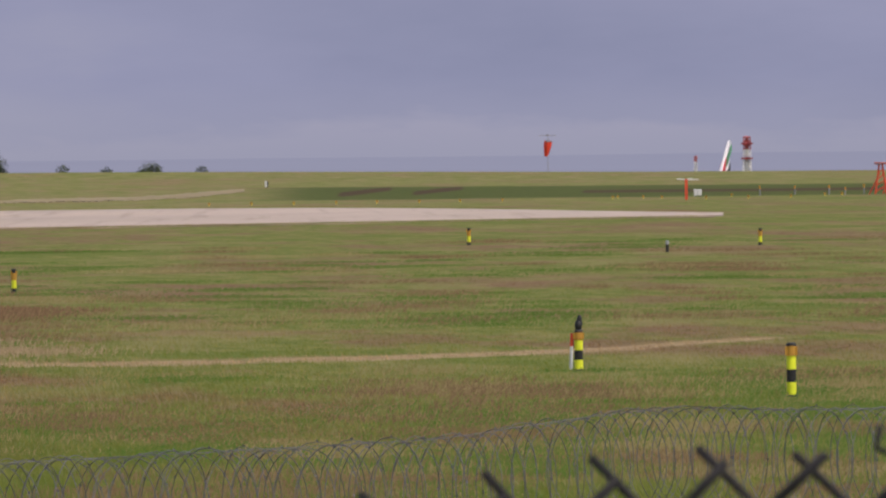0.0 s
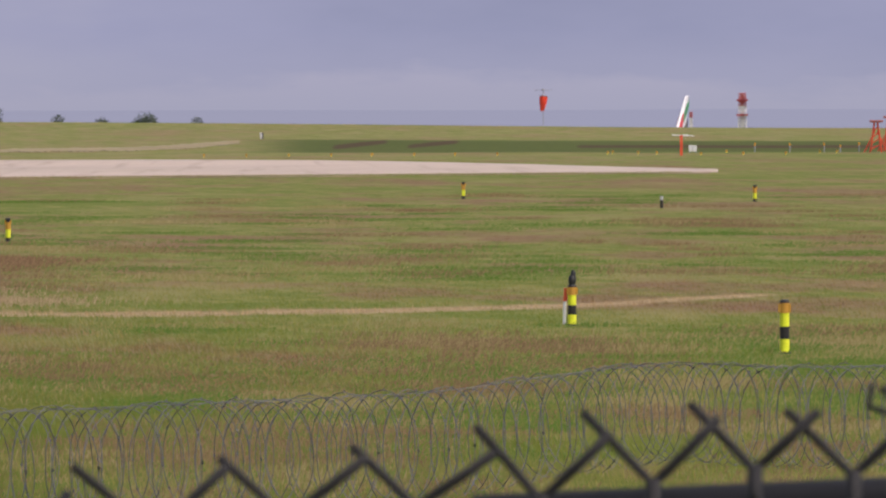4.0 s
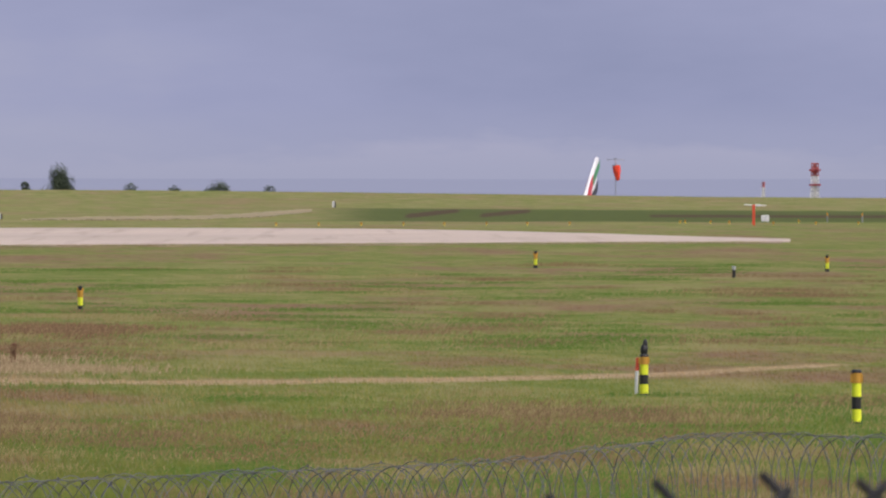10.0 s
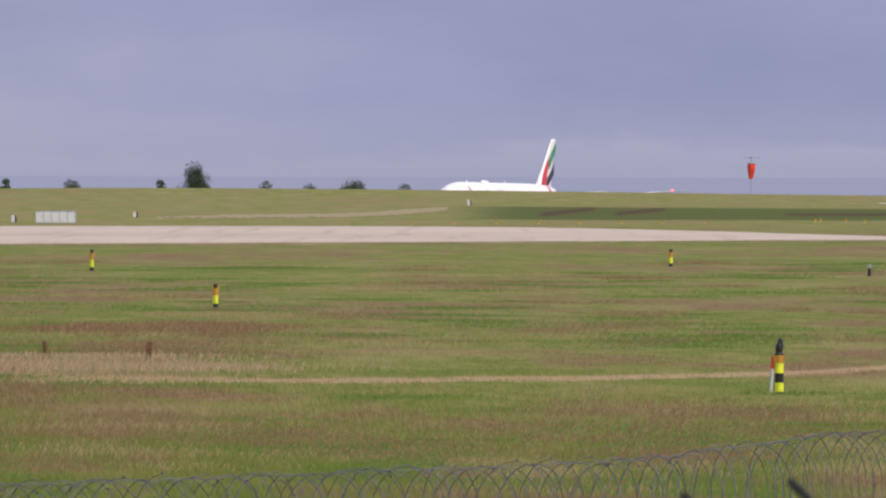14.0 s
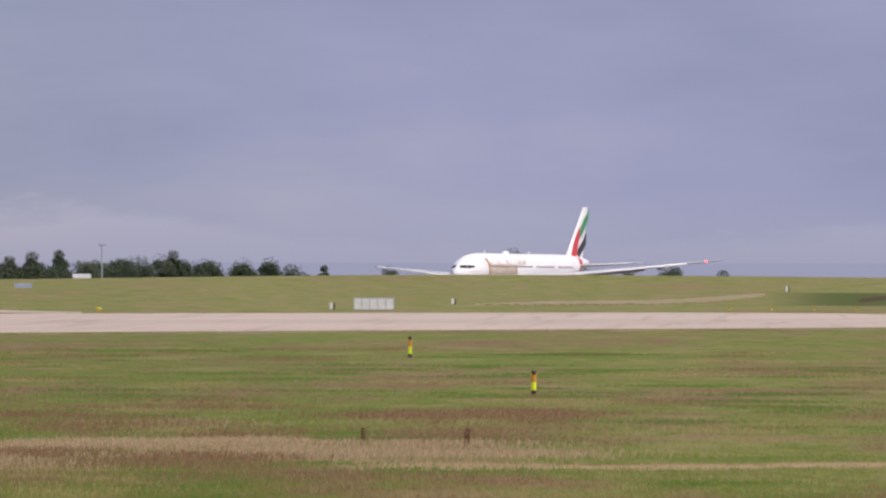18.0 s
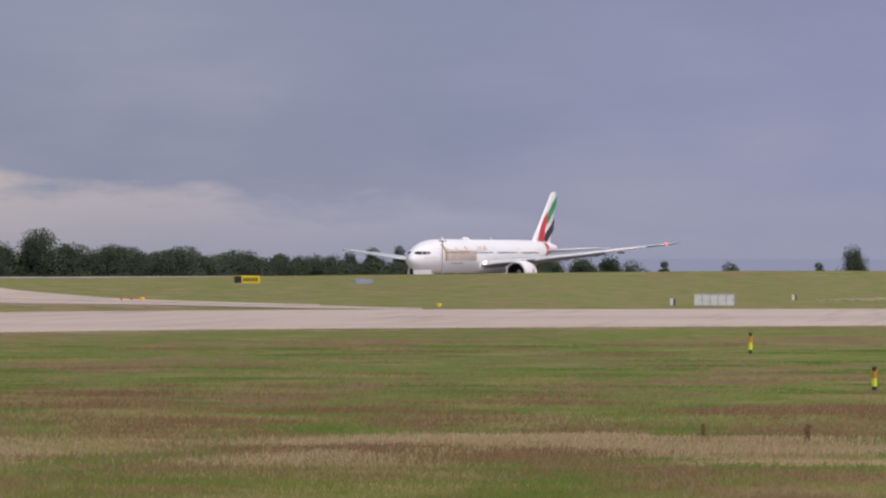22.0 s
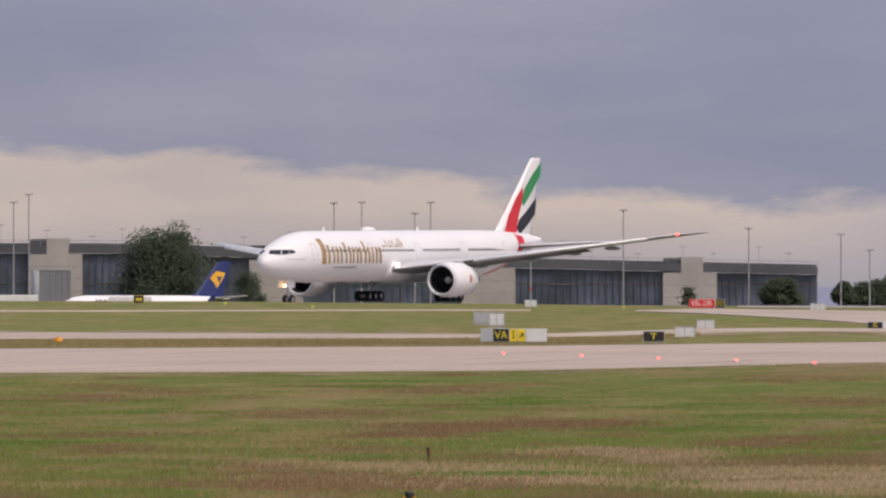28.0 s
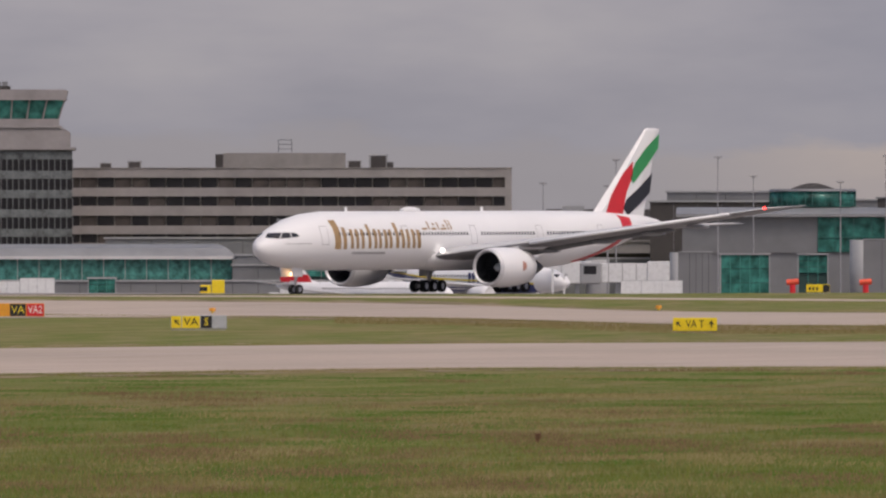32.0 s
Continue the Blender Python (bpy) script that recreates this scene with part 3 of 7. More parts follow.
def clumps(name, count, colours, label, seed, tall, share, az_span=(48.5, 74.5), d_span=(92.0, 400.0)):
    """Stands of seeding stalks in loose drifts over the sward, as one mesh."""
    rng = np.random.RandomState(seed)
    az0 = rng.uniform(*az_span, count)
    d0 = 1.0 / rng.uniform(1.0 / d_span[1], 1.0 / d_span[0], count)
    ok = d0 < np.interp(az0, *zip(*TAXI_NEAR)) - 12
    # the worn strip stays clear of them
    ok &= ~((az0 > 68.5) & (d0 > 166) & (d0 < 206))
    # drifts gather where the growth is patchy
    gather = np.array([noise.noise((a * 1.7, d / 24.0, seed * 3.1)) + 0.7 * noise.noise((a * 5.3, d / 10.0, seed * 7.7)) for a, d in zip(az0, d0)])
    ok &= gather > share
    az0, d0, gather = az0[ok], d0[ok], gather[ok]
    wide, deep = rng.uniform(0.5, 2.2, len(d0)) * (0.7 + d0 / 400), rng.uniform(0.8, 4.0, len(d0))
    each = (70 + 130 * wide).astype(int)
    k = np.repeat(np.arange(len(d0)), each)
    n = len(k)
    across_, along = rng.normal(0, 0.5, n) * wide[k], rng.normal(0, 0.5, n) * deep[k]
    x0, y0 = d0 * np.sin(np.radians(az0)), d0 * np.cos(np.radians(az0))
    ca, sa = np.cos(np.radians(az0))[k], np.sin(np.radians(az0))[k]
    x, y = x0[k] + across_ * ca + along * sa, y0[k] - across_ * sa + along * ca
    z = height(x, y)
    h = rng.uniform(*tall, n) * rng.uniform(0.6, 1.15, len(d0))[k]
    w = rng.uniform(0.0035, 0.0075, n) * (0.7 + d0[k] / 350)
    lean, back = rng.normal(0.03, 0.04, n), rng.uniform(0.45, 0.9, n) * h
    v = np.stack([np.stack([x - w * ca * 0.4, y + w * sa * 0.4, z - 0.01], 1), np.stack([x + w * ca * 0.4, y - w * sa * 0.4, z - 0.01], 1),
                  np.stack([x + lean * ca + w * ca + 0.8 * back * sa, y - lean * sa - w * sa + 0.8 * back * ca, z + h * 0.8], 1), np.stack([x + lean * ca + back * sa, y - lean * sa + back * ca, z + h], 1),
                  np.stack([x + lean * ca - w * ca + 0.8 * back * sa, y - lean * sa + w * sa + 0.8 * back * ca, z + h * 0.8], 1)], 1).reshape(-1, 3)
    me = bpy.data.meshes.new(name)
    me.vertices.add(5 * n)
    me.loops.add(5 * n)
    me.polygons.add(n)
    me.vertices.foreach_set("co", v.ravel().astype(np.float32))
    me.loops.foreach_set("vertex_index", np.arange(5 * n, dtype=np.int32))
    me.polygons.foreach_set("loop_start", np.arange(0, 5 * n, 5, dtype=np.int32))
    me.update(calc_edges=True)
    me.materials.append(colours)
    return tagged(new(name, me), label, "grass", kind="stuff")


clumps("seeding_grass", 5200, blade_material("russet_seed_heads", [(0.115, 0.085, 0.04), (0.15, 0.105, 0.054), (0.185, 0.135, 0.07), (0.23, 0.175, 0.095)]), "russet seeding grass in loose drifts over the field", 11, (0.04, 0.13), 0.33)
clumps("straw_grass", 3600, blade_material("bleached_stalks", [(0.15, 0.135, 0.05), (0.195, 0.17, 0.07), (0.245, 0.208, 0.095), (0.3, 0.25, 0.13)]), "bleached straw-coloured grass stalks in loose drifts", 23, (0.04, 0.13), 0.36)
clumps("lush_grass", 4200, blade_material("fresh_green_blades", [(0.058, 0.112, 0.018), (0.076, 0.142, 0.024), (0.108, 0.175, 0.034)]), "fresh green tufts in the airfield grass", 37, (0.03, 0.09), 0.2)


RUSSET = blade_material("russet_stalks", [(0.1, 0.066, 0.035), (0.14, 0.088, 0.048), (0.185, 0.12, 0.066), (0.24, 0.17, 0.098)])
PALE = blade_material("pale_stalks", [(0.18, 0.14, 0.075), (0.24, 0.185, 0.105), (0.31, 0.24, 0.145), (0.39, 0.305, 0.195)])
clumps("russet_band", 1500, RUSSET, "russet seeding grass in a broad uncut band", 51, (0.05, 0.15), 0.42, (59.5, 69.0), (176.0, 260.0))
clumps("straw_band", 1100, PALE, "bleached tall grass in a broad uncut band", 57, (0.05, 0.16), 0.5, (59.5, 68.6), (174.0, 218.0))
clumps("straw_band", 150, PALE, "bleached tall grass where the worn strip ends", 61, (0.06, 0.17), 0.0, (65.6, 68.9), (182.0, 198.0))


# ---- sky and far land ----
def sky_material():
    m, nt, b = nodes_of("overcast_sky")
    tc = nt.nodes.new("ShaderNodeTexCoord")
    sep = nt.nodes.new("ShaderNodeSeparateXYZ")
    nt.links.new(tc.outputs["Object"], sep.inputs[0])
    az = maths(nt, "DEGREES", maths(nt, "ARCTAN2", sep.outputs[0], sep.outputs[1]))
    comb = nt.nodes.new("ShaderNodeCombineXYZ")
    nt.links.new(maths(nt, "MULTIPLY", az, 0.5), comb.inputs[0])
    nt.links.new(maths(nt, "MULTIPLY", sep.outputs[2], 0.02), comb.inputs[1])
    broad, puff = noise_tex(nt, comb.outputs[0], 0.55, 5, 0.55), noise_tex(nt, comb.outputs[0], 1.9, 6, 0.6)
    wisp = noise_tex(nt, comb.outputs[0], 0.28, 3, 0.5)
    # height above the ragged lower edge of the cloud deck
    fall = nt.nodes.new("ShaderNodeMapRange")
    for i, v in enumerate((58.0, 69.0, 62.0, 8.0)):
        fall.inputs[i + 1].default_value = v
    nt.links.new(az, fall.inputs[0])
    edge = maths(nt, "SUBTRACT", sep.outputs[2], fall.outputs[0])
    edge = maths(nt, "ADD", edge, maths(nt, "MULTIPLY_ADD", puff, 46.0, -23.0))
    edge = maths(nt, "ADD", edge, maths(nt, "MULTIPLY_ADD", broad, 70.0, -35.0))
    deck = maths(nt, "MULTIPLY_ADD", edge, 0.1, 0.5, clamp=True)
    upper = ramp(nt, maths(nt, "ADD", maths(nt, "MULTIPLY", broad, 0.6), maths(nt, "MULTIPLY", wisp, 0.4)), [(0.34, (0.268, 0.292, 0.43)), (0.5, (0.318, 0.338, 0.485)), (0.66, (0.388, 0.398, 0.51))])
    grey = ramp(nt, maths(nt, "ADD", maths(nt, "MULTIPLY", broad, 0.6), maths(nt, "MULTIPLY", wisp, 0.4)), [(0.34, (0.268, 0.302, 0.408)), (0.5, (0.32, 0.347, 0.452)), (0.66, (0.415, 0.422, 0.498))])
    pale = ramp(nt, broad, [(0.34, (0.41, 0.41, 0.46)), (0.5, (0.475, 0.468, 0.51)), (0.66, (0.54, 0.527, 0.55))])
    grey = mixed(nt, span(nt, az, 53.0, 58.5), pale, grey)
    # the deck is darkest just over its lower edge
    grey = mixed(nt, span(nt, edge, 0.0, 90.0, 0.16, 0.0), grey, (0.12, 0.145, 0.2))
    upper = mixed(nt, span(nt, az, 64.0, 68.5), grey, upper)
    cream = ramp(nt, broad, [(0.3, (0.47, 0.43, 0.435)), (0.5, (0.59, 0.52, 0.475)), (0.7, (0.72, 0.615, 0.53))])
    dull = nt.nodes.new("ShaderNodeMapRange")
    for i, v in enumerate((62.3, 66.6, 0.0, 0.85)):
        dull.inputs[i + 1].default_value = v
    nt.links.new(az, dull.inputs[0])
    low = mixed(nt, dull.outputs[0], cream, (0.365, 0.378, 0.525))
    low = mixed(nt, span(nt, az, 52.6, 55.6), mixed(nt, broad, (0.37, 0.36, 0.385), (0.47, 0.455, 0.475)), low)
    c = mixed(nt, deck, low, upper)
    haze = maths(nt, "MULTIPLY_ADD", sep.outputs[2], -0.022, 0.75, clamp=True)
    c = mixed(nt, haze, c, mixed(nt, span(nt, az, 60.0, 68.0), (0.36, 0.355, 0.4), (0.34, 0.355, 0.465)))
    nt.links.new(c, b.inputs["Emission Color"])
    b.inputs["Emission Strength"].default_value = 1.0
    b.inputs["Base Color"].default_value = (0, 0, 0, 1)
    b.inputs["Roughness"].default_value = 1.0
    b.inputs["Specular IOR Level"].default_value = 0.0
    return m


def arc(name, r, z0, tops, material, label, category, n=240):
    verts, faces = [], []
    for i in range(n + 1):
        a = 2 * math.pi * i / n
        x, y = r * math.sin(a), r * math.cos(a)
        verts += [(x, y, z0), (x, y, tops(math.degrees(a)))]
    for i in range(n):
        faces.append((2 * i, 2 * i + 2, 2 * i + 3, 2 * i + 1))
    return tagged(new(name, pydata(name, verts, faces, material)), label, category, kind="structure")


arc("backdrop", 4700, -60, lambda a: 620, sky_material(), "overcast grey-blue cloud deck with a pale gap low down", "sky", 180)
# far hills glow in a flat blue with the haze put into it
HAZE = glowing("far_hills_haze_glow", (0.3, 0.315, 0.43), 1.0)
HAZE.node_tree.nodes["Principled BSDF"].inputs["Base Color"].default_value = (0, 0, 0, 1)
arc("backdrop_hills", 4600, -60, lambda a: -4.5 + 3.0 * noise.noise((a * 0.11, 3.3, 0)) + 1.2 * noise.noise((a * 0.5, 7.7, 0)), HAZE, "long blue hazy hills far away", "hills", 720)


# ---- trees ----
def tree(az, d, top, width, seed, label="dark green broadleaf tree", slim=False, name="tree", group="trees behind the runway", leaf=0.25, count=None):
    """Trunk, limbs and a crown of leaf sprays, built up to the level top above the field."""
    rng = random.Random(seed)
    x, y = polar(az, d)
    z0 = float(height(x, y))
    h = top - z0
    t = thing(name, pose(x, y, z0), label, "tree", group)
    bm = bmesh.new()
    tube(bm, (0, 0, -0.2), (0.03 * width * rng.uniform(-1, 1), 0, h * 0.75), min(0.028 * h, 0.05 * width), min(0.012 * h, 0.02 * width), 8)
    lobes = []
    n = 11 if slim else 26
    # on a tall trunk the crown keeps its own depth
    low = max(0.14, 1 - (2.6 if slim else 1.1) * width / h)
    for i in range(n):
        q = rng.uniform(0, 2 * math.pi)
        f = i / (n - 1)
        zc = h * (low + ((0.88 if slim else 0.8) - low) * f)
        reach = width * (0.37 if not slim else 0.15) * (1.0 - 0.65 * f ** 2) * rng.uniform(0.5, 1.1)
        c = Vector((reach * math.cos(q), reach * math.sin(q), zc))
        r = width * rng.uniform(0.1, 0.27) * (1.0 if not slim else 1.45 - 0.85 * f)
        lobes.append((c, r, min(max(r * rng.uniform(0.75, 1.1), 0.14 * h if slim else 0), h - zc)))
        tube(bm, (0, 0, max(h * 0.25 + 0.2 * f * h, zc - 0.5 * width)), c, 0.012 * h, 0.004 * h, 5)
    lobes.append((Vector((0, 0, h - 0.22 * min(h, width))), width * (0.14 if slim else 0.24), 0.22 * min(h, width)))
    part("trunk", bm, BARK, t, smooth=True)
    verts, faces = [], []
    count = count or int(4600 + 620 * width)
    for _ in range(count):
        c, r, rz = rng.choice(lobes)
        q, s = rng.uniform(0, 2 * math.pi), rng.uniform(-1, 1)
        k = rng.uniform(0.12, 1.0) ** 0.5
        e = math.sqrt(1 - s * s)
        p = c + Vector((r * k * e * math.cos(q), r * k * e * math.sin(q), rz * k * s))
        if rng.random() < 0.1:
            p += Vector((rng.uniform(-1, 1), rng.uniform(-1, 1), rng.uniform(-0.2, 1))) * leaf * 0.8
        a = Vector((rng.gauss(0, 1), rng.gauss(0, 1), rng.gauss(0, 0.8))).normalized() * leaf * rng.uniform(0.5, 1.1)
        b = a.orthogonal().normalized() * leaf * rng.uniform(0.3, 0.7)
        i = len(verts)
        verts += [tuple(p - a), tuple(p + b), tuple(p + a), tuple(p - b)]
        faces.append((i, i + 1, i + 2, i + 3))
    crown = new("crown", pydata("crown", verts, faces, LEAF))
    crown.parent = t
    return t


def at_top(az_from, az_to, d, lift, seed, **kw):
    d = max(d, float(np.interp((az_from + az_to) / 2, [62.75, 63.0, 64.5, 66.0, 67.0, 68.0, 70.0], [1400, 1830, 1850, 2030, 2100, 2150, 2250])))
    tree((az_from + az_to) / 2, d, 4.0 + lift * d / 1000.0, radians(az_to - az_from) * d, seed, **kw)


rowed = random.Random(77)
for i in range(44):
    a = 63.0 + 4.1 * i / 43 + rowed.uniform(-0.04, 0.04)
    top = float(np.interp(a, [63.0, 64.8, 65.2, 66.0, 66.3, 67.1], [-0.5, -0.6, -1.4, -1.5, -1.0, -1.2])) + rowed.uniform(-0.55, 0.35)
    at_top(a - rowed.uniform(0.1, 0.17), a + rowed.uniform(0.1, 0.17), 1600 + 60 * (i % 5) + 5 * i, top, 300 + i, count=6500, name="hedge_tree", label="dark green hedgerow tree beyond the runway", group="hedgerow trees")
# lift: how far the crown rises over eye level, in metres for each kilometre
for i, (a, b, d, lift, slim) in enumerate((
        (67.28, 67.38, 2050, -1.9, False), (67.6, 67.82, 2050, -1.9, False), (68.18, 68.30, 2050, -2.0, False), (68.31, 68.56, 1900, -0.1, False),
        (68.77, 68.95, 2050, -2.1, False), (69.02, 69.22, 2100, -2.4, False), (69.22, 69.53, 2000, -1.8, False), (69.6, 69.76, 2100, -2.4, False),
        (66.95, 67.12, 1950, -1.7, False), (66.5, 66.75, 1900, -1.2, False), (66.72, 66.95, 1900, -1.5, False), (66.36, 66.52, 1850, -0.35, False), (66.36, 66.6, 1870, -1.2, False),
        (66.0, 66.28, 1850, -1.1, False), (65.86, 66.1, 1850, -1.3, False), (65.7, 65.84, 1800, -0.3, False), (65.52, 65.7, 1800, -0.4, False), (65.4, 65.55, 1800, -0.9, False),
        (65.15, 65.4, 1750, -1.5, False), (64.95, 65.2, 1750, -1.0, False), (64.6, 64.95, 1700, -0.9, False), (64.2, 64.6, 1650, -0.6, False), (63.85, 64.25, 1650, -0.1, False),
        (63.45, 63.86, 1550, 1.6, False), (63.18, 63.56, 1560, 0.45, False), (63.0, 63.25, 1560, -0.05, False), (62.86, 63.04, 1500, -0.9, False), (62.76, 62.92, 1500, -0.9, False), (64.4, 64.8, 1720, -1.4, False),
        (62.33, 62.65, 1490, -0.5, False), (63.66, 64.02, 1600, 0.1, False))):
    at_top(a, b, d, lift, 100 + i, slim=slim)
tree(58.80, 1450, 10.9, 18.5, 41, "large dense dark green tree beside the pier", leaf=0.24, count=30000, group="trees by the apron")
tree(58.92, 1452, 12.0, 8.5, 42, "tall upright dark green tree beside the pier", leaf=0.22, count=10000, group="trees by the apron")
tree(59.33, 1440, 4.6, 6.5, 43, "small dark green tree beside the apron", leaf=0.17, count=6500, group="trees by the apron")
tree(61.93, 1420, 1.9, 3.2, 44, "small scrubby bush before a concrete block", leaf=0.35, count=350, name="bush", group="trees by the apron")


# ---- the airliner ----
FUS = [(0.0, 0.05, 4.9), (0.1, 0.38, 4.9), (0.4, 0.75, 4.9), (0.9, 1.12, 4.92), (2.0, 1.64, 5.0), (3.5, 2.13, 5.14), (5.5, 2.6, 5.34), (8.0, 2.93, 5.52), (11.0, 3.1, 5.6), (20, 3.1, 5.6), (32, 3.1, 5.6), (44, 3.1, 5.6), (51.0, 3.1, 5.6),
       (55.0, 2.95, 5.74), (59.0, 2.62, 6.02), (63.0, 2.12, 6.42), (67.0, 1.52, 6.85), (70.5, 0.95, 7.15), (73.0, 0.45, 7.3), (73.8, 0.2, 7.32)]


def fus_at(a):
    s = np.array(FUS)
    return float(np.interp(a, s[:, 0], s[:, 1])), float(np.interp(a, s[:, 0], s[:, 2]))


def fuselage(stations, n=32):
    bm = bmesh.new()
    ring_loft(bm, [[(a, r * math.cos(2 * math.pi * i / n), zc + r * math.sin(2 * math.pi * i / n)) for i in range(n)] for a, r, zc in stations])
    return bm


def skin(a, z, out=0.03, side=-1):
    r, zc = fus_at(a)
    q = max(-1.0, min(1.0, (z - zc) / r))
    c = math.sqrt(1 - q * q)
    return (a, side * (r * c + out * c), z + out * q)


def decal(bm, low, high, n=8, m=4, out=0.03, side=-1):
    """A painted field on the fuselage side between two lines of (aft, height)."""
    grid = [[bm.verts.new(skin(*(np.array(p) * (1 - j / m) + np.array(q) * j / m), out, side)) for j in range(m + 1)] for p, q in ((
        tuple(np.array(low[0]) * (1 - i / n) + np.array(low[1]) * i / n), tuple(np.array(high[0]) * (1 - i / n) + np.array(high[1]) * i / n)) for i in range(n + 1))]
    for i in range(n):
        for j in range(m):
            bm.faces.new((grid[i][j], grid[i + 1][j], grid[i + 1][j + 1], grid[i][j + 1]))


PROFILE = [(0.0, 0.0), (0.03, 0.42), (0.12, 0.85), (0.3, 1.0), (0.6, 0.72), (1.0, 0.03), (0.6, -0.4), (0.3, -0.55), (0.1, -0.45), (0.02, -0.22)]


def wing(sections):
    """Sections: (span y, leading edge x, trailing edge x, z, thickness)."""
    bm = bmesh.new()
    ring_loft(bm, [[(le + (te - le) * u, y, z + th * 0.6 * v) for u, v in PROFILE] for y, le, te, z, th in sections])
    bmesh.ops.recalc_face_normals(bm, faces=bm.faces)
    # downward faces take the grey that has shade put into it
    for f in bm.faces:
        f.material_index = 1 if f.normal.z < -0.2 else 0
    return bm


FLAT = [(0.0, 0.0), (0.1, 1.0), (0.7, 1.0), (1.0, 0.05), (0.7, -1.0), (0.1, -1.0)]


def fin(sections):
    """Sections: (z, leading edge x, trailing edge x, half thickness)."""
    bm = bmesh.new()
    ring_loft(bm, [[(le + (te - le) * u, th * v, z) for u, v in FLAT] for z, le, te, th in sections])
    return bm


def fin_band(points, half, out=0.02):
    bm = bmesh.new()
    for side in (-1, 1):
        bm.faces.new([bm.verts.new((x, side * (half(z) + out), z)) for x, z in points])
    return bm


def wheel_mesh(r, w):
    bm = bmesh.new()
    ring = [(r * 0.55, -w), (r * 0.9, -w), (r, -w * 0.6), (r, w * 0.6), (r * 0.9, w), (r * 0.55, w), (r * 0.5, w * 0.5), (r * 0.5, -w * 0.5)]
    ring_loft(bm, [[(k * math.cos(2 * math.pi * i / 18), v, k * math.sin(2 * math.pi * i / 18)) for i in range(18)] for k, v in ring + ring[:1]], caps=False)
    return mesh_of("wheel", bm, RUBBER, True)


def wheels(parent, spots, r, w):
    tyre = wheel_mesh(r, w)
    bm = tubed((0, -w * 0.7, 0), (0, w * 0.7, 0), r * 0.52, n=14)
    hub = mesh_of("hub", bm, METAL)
    for x, y in spots:
        o = new("wheel", tyre)
        o.parent = parent
        o.location = (x, y, r)
        k = new("hub", hub)
        k.parent = o


def revolve(profile, n=28, caps=False):
    """Profile of (aft, radius) swept round the x axis."""
    bm = bmesh.new()
    ring_loft(bm, [[(a, r * math.cos(2 * math.pi * i / n), r * math.sin(2 * math.pi * i / n)) for i in range(n)] for a, r in profile], caps=caps)
    return bm


plane_wings = []


def wing_pose(side, lift):
    """A wing swung up by lift degrees about its root."""
    root = Vector((0, side * 2.6, 3.75))
    return Matrix.Translation(root) @ pose(0, 0, 0, side * lift) @ Matrix.Translation(-root)


